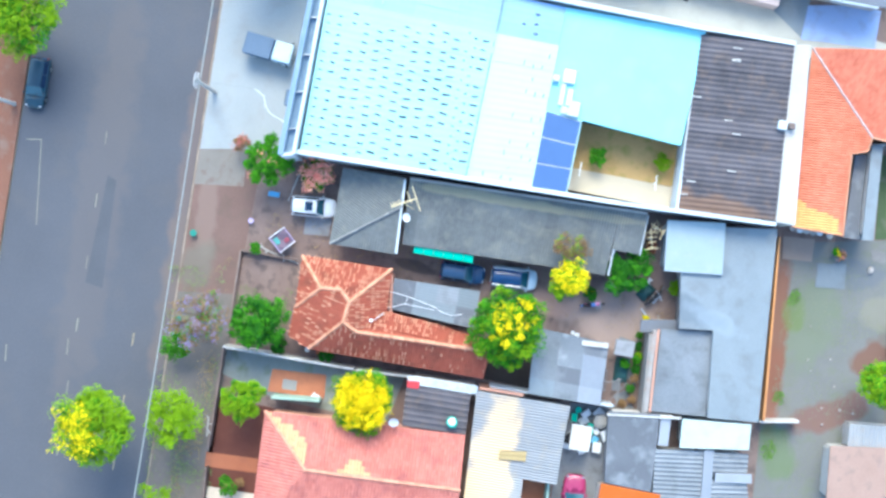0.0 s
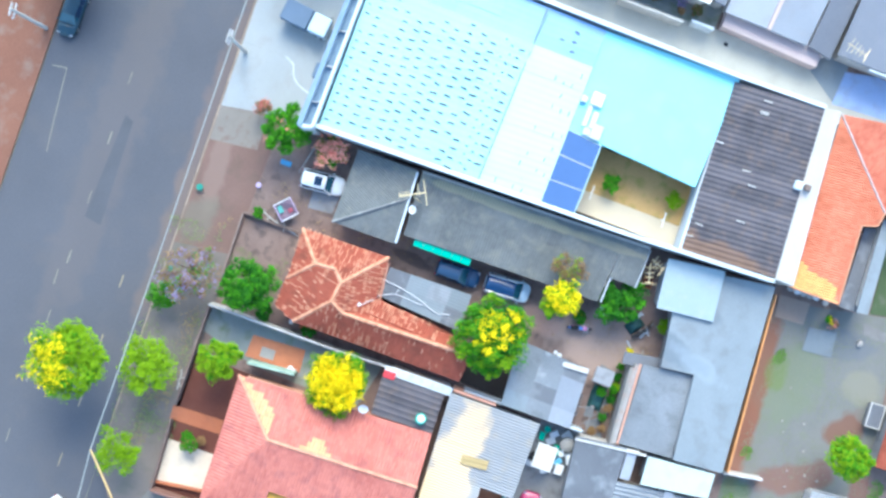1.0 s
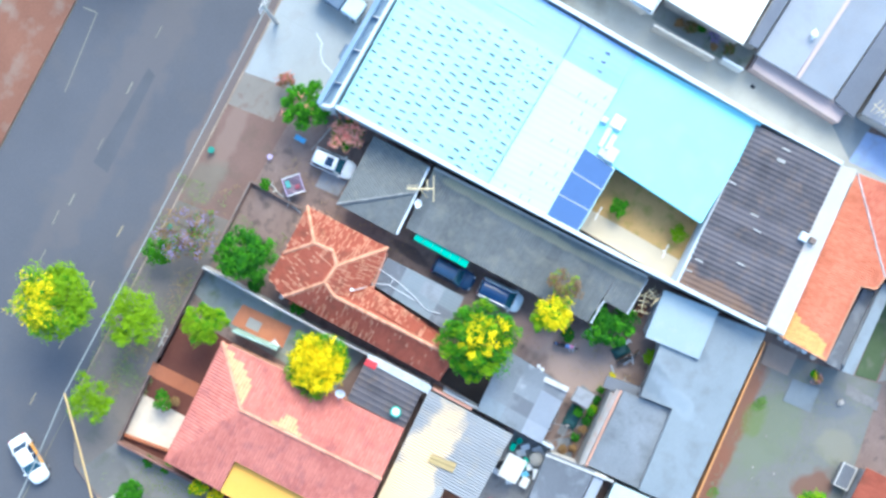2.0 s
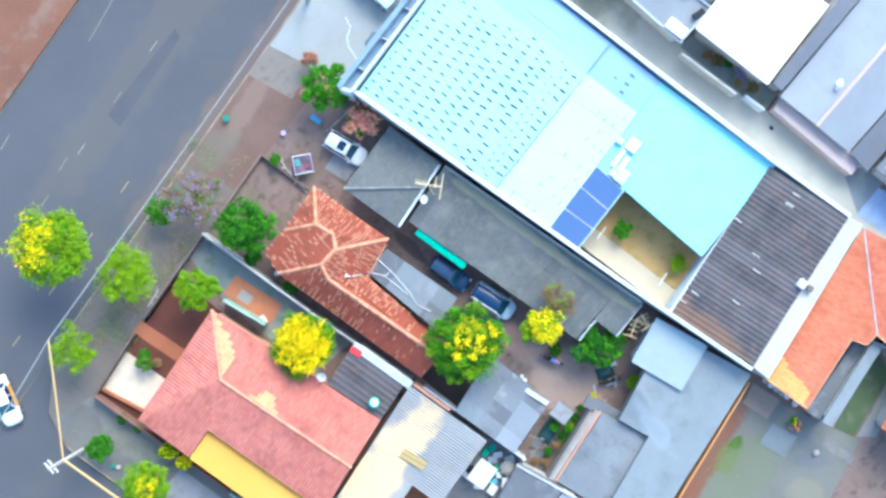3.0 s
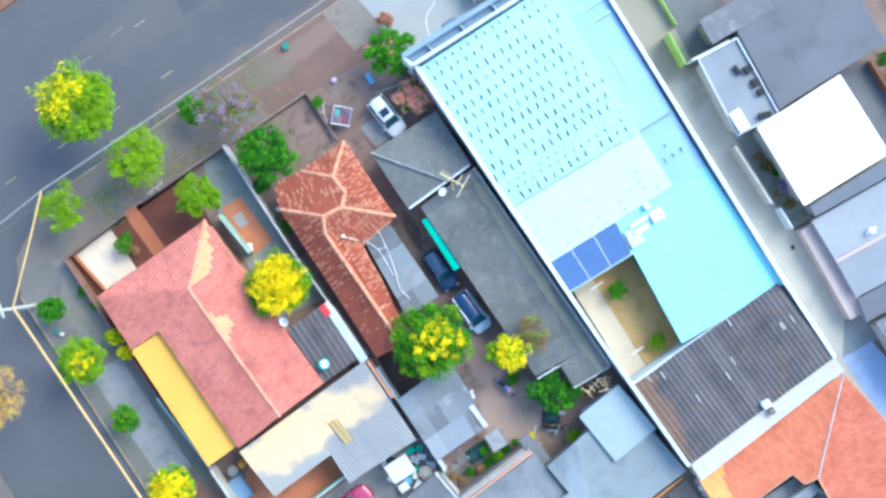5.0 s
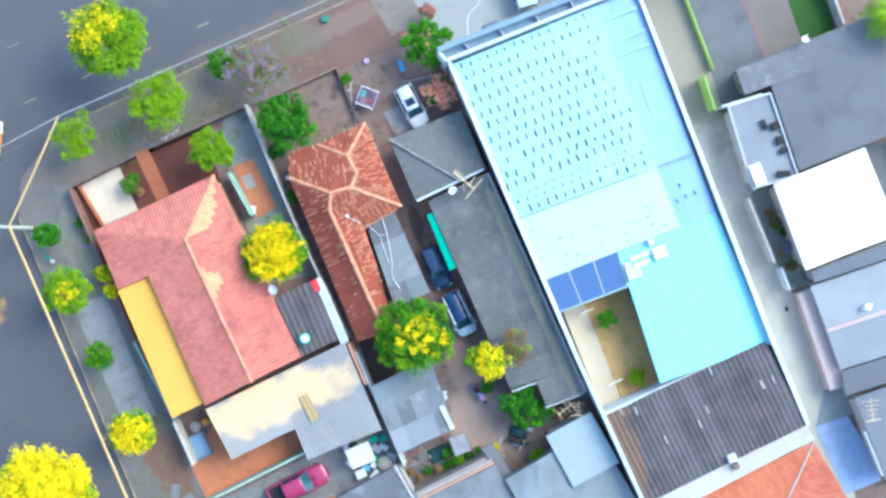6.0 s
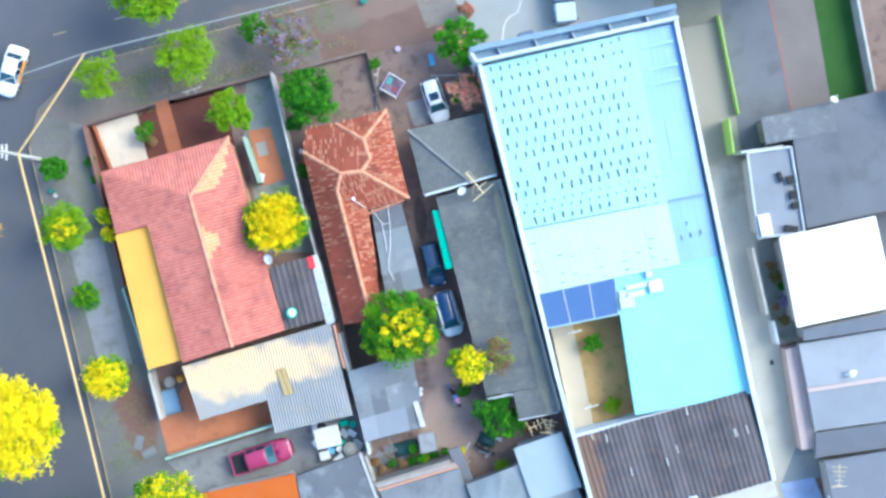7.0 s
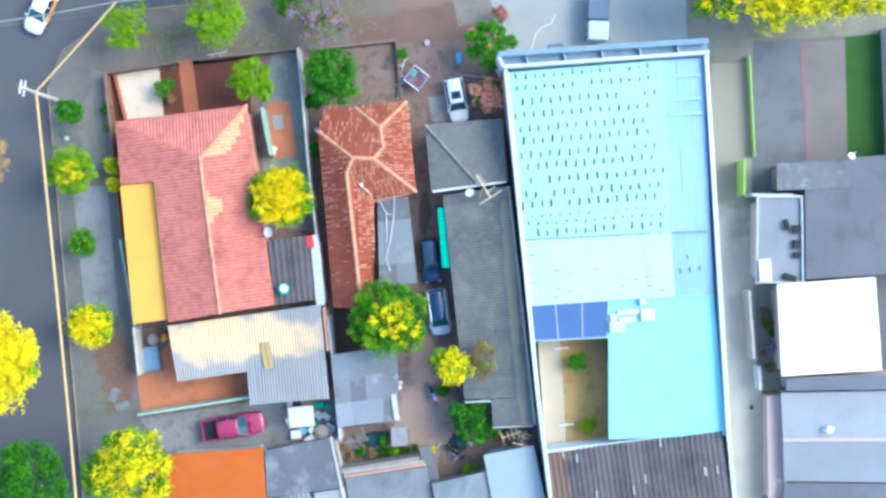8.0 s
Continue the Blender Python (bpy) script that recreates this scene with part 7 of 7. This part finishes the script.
tree("small_shrub", (-0.85, -9.64), 0.8, 1.6, LEAF_MID, "green undergrowth below the golden tree", None, 0, 600, 0.14, seed=86, lobes=7, trunk=0.04)
tree("small_shrub", (-0.9, -12.0), 0.7, 1.2, LEAF_DARK, "dark undergrowth below the golden tree", None, 0, 450, 0.14, seed=87, lobes=7, trunk=0.04)
planter = thing("planter", "square terracotta planter beside the fallen antennas", "planter", (4.1, -16.0, 0), 8)
part("planter_box", box((-0.5, -0.4, 0), (0.5, 0.4, 0.45), None, 0.03), TERRACOTTA, planter)
part("soil", box((-0.42, -0.32, 0.45), (0.42, 0.32, 0.47), None, 0.005), CLAYDIRT, planter)


def tarp(at, turn, wide, deep, material, label, seed=1):
    """A sheet thrown over a heap: a sagging, crumpled cloth that reaches the ground at its hem."""
    base = thing("tarpaulin", label, "tarpaulin", (*at, 0), turn)
    n, verts, faces = 12, [], []
    for i in range(n + 1):
        for j in range(n + 1):
            u, v = 2 * i / n - 1, 2 * j / n - 1
            fall = max(abs(u), abs(v))
            h = 0.03 + 0.55 * (1 - fall ** 3) + 0.12 * noise.noise(Vector((u * 2.5, v * 2.5, seed))) * (1 - fall)
            verts.append((u * wide * (1 + 0.08 * noise.noise(Vector((v * 2, seed, 0)))), v * deep * (1 + 0.08 * noise.noise(Vector((u * 2, seed, 5)))), h))
    for i in range(n):
        for j in range(n):
            k = i * (n + 1) + j
            faces.append((k, k + n + 1, k + n + 2, k + 1))
    part("cloth", mesh_of("cloth", verts, faces, material, True), material, base)
    part("heap", box((-wide * 0.6, -deep * 0.6, 0), (wide * 0.6, deep * 0.6, 0.35), None, 0.05), BARK, base)
    return base


DARKTEAL = surface("dark_teal_tarp", (0.012, 0.05, 0.055), (0.035, 0.1, 0.105), 1.2, 9, 0.6, bump=0.2)
tarp((-6.5, -16.25), 5, 1.05, 0.62, DARKTEAL, "dark teal tarpaulin over a heap between the sheds", 3)
tarp((0.35, -16.55), -30, 0.75, 0.5, DARKTEAL, "dark teal tarpaulin over scrap at the driveway's end", 8)
for k, (x, y, r, h, green) in enumerate(((-7.8, -17.25, 0.45, 0.9, LEAF_DARK), (-6.9, -17.35, 0.5, 1.0, LEAF_BROWN), (-6.1, -17.25, 0.5, 1.0, LEAF_DARK), (-5.3, -17.15, 0.45, 1.1, LEAF_MID), (-4.2, -16.95, 0.5, 0.9, LEAF_DARK),
                                         (-3.3, -16.9, 0.35, 0.8, LEAF_MID), (-8.6, -17.6, 0.4, 0.8, LEAF_BROWN), (-9.2, -16.9, 0.45, 0.9, LEAF_BROWN))):
    tree("small_shrub", (x, y), r, h, green, "low plants growing along the white wall", None, 0, 260, 0.12, seed=140 + k, lobes=5, trunk=0.03)
bucket((-10.61, -13.55), TEAL, "green tub beside the white wall", 0.28, 0.5)
bucket((-4.6, -11.85), WHITE, "white pot below the shed eaves", 0.2, 0.4, 0.0)
bucket((-4.5, -11.47), WHITE, "white pot below the shed eaves", 0.16, 0.3, 0.0)
for k, ((ax, ay), (bx, by)) in enumerate((((-9.49, -16.35), (-7.33, -16.07)), ((-7.7, -15.04), (-7.23, -16.16)), ((-9.59, -15.32), (-7.47, -16.63)), ((-8.41, -15.04), (-6.76, -14.85)))):
    base = thing("frame_strut", "pale strut of a bare pergola between the sheds", "strut", ((ax + bx) / 2, (ay + by) / 2, 0.0), 0, "pergola struts")
    part("rail", tube((ax, ay, 1.5 + 0.05 * k), (bx, by, 1.5 + 0.05 * k), 0.035, None, 6), GREYWALL, base)
    part("post", tube((ax, ay, 0), (ax, ay, 1.52 + 0.05 * k), 0.05, None, 6), GREYWALL, base)
    part("post", tube((bx, by, 0), (bx, by, 1.52 + 0.05 * k), 0.05, None, 6), GREYWALL, base)
    at_home(base)
# slack service cable from the street pole to the parapet, and a dark box on the parapet's face
wire([(7.45, 22.6, 7.2), (8.1, 18.6, 5.1)], 0.012, "thin grey service cable from the street pole", "service_cable", 0.05, LINEWIRE)
wire([(8.1, 18.6, 5.1), (7.76, 17.8, 5.0), (6.92, 17.44, 5.0), (6.46, 16.85, 5.1), (6.25, 16.05, 5.4), (6.03, 15.2, 6.05)], 0.022, "slack white service cable looping to the parapet", "service_cable", 0.03, WHITE)
unit = thing("wall_unit", "dark box unit fixed to the warehouse parapet", "unit", (8.2, 15.75, 3.6), 4)
part("unit_body", box((-0.65, -0.1, 0), (0.65, 0.5, 0.7), None, 0.05), STEEL_PAINT, unit)
part("unit_grille", box((-0.55, 0.5, 0.1), (0.55, 0.53, 0.6), None, 0.01), BLACK, unit)
for (ax, ay), (bx, by) in (((8.12, -8.4), (9.31, -8.3)), ((8.59, -14.67), (9.78, -14.53))):
    base = thing("line_post", "white T-shaped clothes line post in the courtyard", "post", ((ax + bx) / 2, (ay + by) / 2, 1.5), 0, "clothes line posts")
    part("bar", tube((ax, ay, 2.9), (bx, by, 2.9), 0.05, None, 6), WHITE, base)
    part("upright", tube(((ax + bx) / 2, (ay + by) / 2, 1.5), ((ax + bx) / 2, (ay + by) / 2, 2.9), 0.04, None, 6), WHITE, base)
    at_home(base)
street_pole((2.18, 39.04), 8.0, "pale utility pole across the wide street", (0.2, -1), False)
for k, ((x, y), w, d) in enumerate((((27.12, 1.75), 0.14, 0.42), ((27.94, 1.38), 0.3, 0.32), ((27.95, 0.14), 0.26, 0.34), ((27.99, -0.74), 0.25, 0.25), ((27.4, -2.55), 0.5, 0.22))):
    base = thing("crate", "black plastic crate against the terrace parapet", "crate", (x, y, 2.6), 12 - 7 * k, "crates on the terrace")
    part("crate_body", box((-w, -d, 0), (w, d, 0.35), None, 0.03), BLACK, base)
    part("crate_rim", box((-w - 0.02, -d - 0.02, 0.31), (w + 0.02, d + 0.02, 0.37), None, 0.01), BLACK, base)
locker = thing("roof_locker", "white flat locker at the terrace corner", "locker", (25.3, -1.95, 2.6), 3)
part("locker_body", box((-0.45, -0.85, 0), (0.45, 0.85, 0.5), None, 0.04), WHITE, locker)
part("locker_lid", box((-0.48, -0.88, 0.5), (0.48, 0.88, 0.56), None, 0.02), WHITE, locker)
vent = thing("roof_vent", "small white vent on the grey terrace roof", "vent", (*(30.6, -14.97), 2.4), 10)
part("vent_pipe", tube((0, 0, 0), (0, 0, 0.5), 0.1), WHITE, vent)
part("vent_cap", tube((0, 0, 0.5), (0, 0, 0.62), 0.3, 0.12, 12), WHITE, vent)
part("vent_fin", box((-0.5, -0.08, 0.2), (0.5, 0.08, 0.3), None, 0.02), WHITE, vent)
tree("small_shrub", (26.48, -8.45), 0.5, 1.0, LEAF_DARK, "small shrub with pink flowers beside the white house", BLOOM_LILAC, 0.2, 260, 0.12, seed=91, lobes=5, trunk=0.03)
tree("small_shrub", (26.15, -6.33), 0.7, 1.0, LEAF_BROWN, "dry grey-brown plants beside the white house", None, 0, 350, 0.12, seed=92, lobes=6, trunk=0.03, second=LEAF_DARK, share=0.4)
tree("small_shrub", (26.34, -10.1), 0.6, 1.0, LEAF_BROWN, "dry grey-brown plants beside the white house", None, 0, 300, 0.12, seed=93, lobes=6, trunk=0.03, second=LEAF_DARK, share=0.4)


def tufts(name, corners, count, material, label, size=0.16, seed=1):
    """Loose grass: many small blades over an area, thick in patches."""
    rng = random.Random(seed)
    xs, ys = [c[0] for c in corners], [c[1] for c in corners]
    verts, faces = [], []
    while len(faces) < count * 3:
        x, y = rng.uniform(min(xs), max(xs)), rng.uniform(min(ys), max(ys))
        if not inside(corners, (x, y)) or noise.noise(Vector((x * 0.35, y * 0.35, seed))) < rng.uniform(-0.25, 0.45):
            continue
        for b in range(3):
            a, s = rng.uniform(0, 6.28), size * rng.uniform(0.5, 1.3)
            k = len(verts)
            verts += [(x - math.sin(a) * s * 0.25, y + math.cos(a) * s * 0.25, 0.02), (x + math.sin(a) * s * 0.25, y - math.cos(a) * s * 0.25, 0.02), (x + math.cos(a) * s, y + math.sin(a) * s, s * 0.7)]
            faces.append((k, k + 1, k + 2))
    ob = part(name, mesh_of(name, verts, faces, material), material)
    return tagged(ob, label, "grass", kind="stuff")


DRYGRASS = surface("sparse_grass_blade", (0.11, 0.15, 0.05), (0.2, 0.23, 0.1), 0.4, 6, 0.8, bump=0, spread=0.2, by="island")
FIELDGRASS = surface("field_grass_blade", (0.14, 0.155, 0.1), (0.19, 0.2, 0.14), 0.4, 6, 0.8, bump=0, spread=0.2, by="island")
tufts("field_grass", [(6.56, -27.54), (9.42, -36.57), (-11.69, -42.14), (-14.84, -30.24), (-7.25, -29.22)], 3000, FIELDGRASS, "sparse green grass over the dusty field", 0.1, 3)
WEED = surface("bright_weed_blade", (0.07, 0.15, 0.02), (0.15, 0.26, 0.05), 0.6, 6, 0.7, bump=0, spread=0.2, by="island")
for k, (cx, cy, rx, ry, count) in enumerate(((-5.5, -29.6, 0.75, 0.5, 110), (-9.9, -29.9, 0.9, 0.7, 160), (2.6, -28.8, 1.3, 0.6, 150), (-3.7, -40.6, 0.9, 0.8, 160))):
    ring = [(cx + rx * math.cos(a * 0.785), cy + ry * math.sin(a * 0.785)) for a in range(8)]
    tufts("weeds", ring, count, WEED, "loose patch of green weeds in the dusty field", 0.13, 20 + k)
tufts("verge_grass", [(-7.69, 22.85), (-6.47, 18.23), (-26.69, 14.4), (-28.17, 19.95)], 1500, DRYGRASS, "thin grass on the wide pavement", 0.14, 5)
tufts("pavement_grass", [(-33.14, 14.14), (-29.79, 14.13), (-27.18, -15.48), (-31.25, -15.48)], 1200, DRYGRASS, "thin grass on the side pavement", 0.12, 6)
tufts("garden_grass", [(-12.34, 16.49), (-7.81, 16.72), (-6.86, 12.2), (-11.63, 11.73)], 600, DRYGRASS, "thin grass in the garden", 0.12, 7)
LITTER = surface("fallen_leaf", (0.16, 0.1, 0.05), (0.42, 0.3, 0.12), 0.8, 6, 0.9, bump=0, spread=0.3, by="island")
tufts("fallen_leaves", [(-4.71, 16.95), (-0.66, 17.18), (-0.19, -21.15), (-3.05, -21.16)], 700, LITTER, "fallen leaves strewn over the driveway earth", 0.09, 9)
tufts("fallen_leaves", [(-27.39, 17.95), (-7.81, 19.82), (-5.43, 17.91), (-27.39, 15.8)], 900, LITTER, "fallen leaves strewn over the pavement", 0.09, 10)

base = thing("dry_branch", "pale dry branch lying over the garden wall", "branch", (-19.6, 16.1, 1.1), 0, "dry branches")
part("limb", tube((-20.6, 15.95, 1.16), (-18.9, 16.2, 1.3), 0.05, 0.03, 6), WALL, base)
for x, y in ((-19.9, 16.4), (-19.4, 15.7), (-18.8, 16.5), (-20.3, 15.6)):
    part("twig", tube((x * 0.5 - 9.85, 16.05, 1.24), (x, y, 1.4), 0.035, 0.015, 5), WALL, base)
at_home(base)



def garden_chair(at, z, turn, label):
    """A moulded plastic armchair: seat, slatted back, arms and four legs."""
    base = thing("garden_chair", label, "chair", (*at, z), turn)
    part("seat", box((-0.26, -0.25, 0.4), (0.26, 0.25, 0.44), None, 0.015), WHITE, base)
    back = part("backrest", box((-0.27, 0.24, 0.8), (0.27, 0.29, 0.9), None, 0.015), WHITE, base)
    for k in range(5):
        part("slat", box((-0.24 + 0.105 * k, 0.245, 0.42), (-0.18 + 0.105 * k, 0.275, 0.82), None, 0.005), WHITE, back)
    for s in (-1, 1):
        part("armrest", box((s * 0.3 - 0.04, -0.24, 0.62), (s * 0.3 + 0.04, 0.26, 0.66), None, 0.01), WHITE, base)
        for y in (-0.22, 0.24):
            part("leg", tube((s * 0.3, y, 0.0), (s * 0.28, y, 0.63), 0.025, 0.03, 6), WHITE, base)
    return base


garden_chair((-15.2, 8.05), 0.03, 70, "white plastic garden armchair on the mossy yard")
stack = thing("brick_stack", "small stack of red bricks in the narrow passage", "bricks", (-11.45, 8.6, 0.0), 4, kind="")
brick = mesh_of("brick", *(lambda b: ([v.co.copy() for v in b.verts], [[v.index for v in f.verts] for f in b.faces]))((lambda b: (b.verts.index_update(), b)[1])(box((-0.12, -0.055, 0), (0.12, 0.055, 0.07), None, 0.006))), TERRACOTTA)
rng = random.Random(12)
for layer in range(5):
    for row in range(7):
        for col in range(2):
            ob = part("brick", brick, TERRACOTTA, stack)
            ob.matrix_basis = pose(-0.125 + 0.25 * col + rng.uniform(-0.012, 0.012), -0.38 + 0.122 * row + rng.uniform(-0.008, 0.008), 0.071 * layer, 0, 0, rng.uniform(-4, 4))
bucket((-11.55, 9.75), WHITE, "white bucket in the narrow passage beside the tiled house", 0.2, 0.35, 0.0)
for k in range(6):
    tree("hedge_shrub", (38.85 + 0.05 * k, -3.2 - 1.25 * k), 0.75, 1.5, LEAF_MID if k % 2 else LEAF_DARK, "clipped green hedge shrub behind the red border", None, 0, 420, 0.14, seed=160 + k, lobes=7, trunk=0.04, category="shrub")

# growth in the front garden and round the white house
for (x, y), r, h, green, text, k in (((-29.12, 11.45), 0.6, 1.2, LEAF_DARK, "dark green growth behind the salmon wall", 0), ((-28.96, 9.92), 0.5, 1.0, LEAF_MID, "green growth behind the salmon wall", 1),
                                     ((-23.91, 13.55), 0.7, 1.4, LEAF_MID, "straggling plants between patio and path", 2), ((-23.76, 12.36), 0.5, 1.1, LEAF_BROWN, "dry plants between patio and path", 3),
                                     ((25.9, -5.44), 0.45, 0.9, LEAF_BROWN, "dry potted plants in the side yard", 4), ((26.61, -7.25), 0.5, 0.9, LEAF_DARK, "dark potted plants in the side yard", 5), ((25.88, -8.9), 0.4, 0.8, LEAF_BROWN, "potted plants in the side yard", 6)):
    tree("small_shrub", (x, y), r, h, green, text, None, 0, 380, 0.13, seed=100 + k, lobes=6, trunk=0.03)
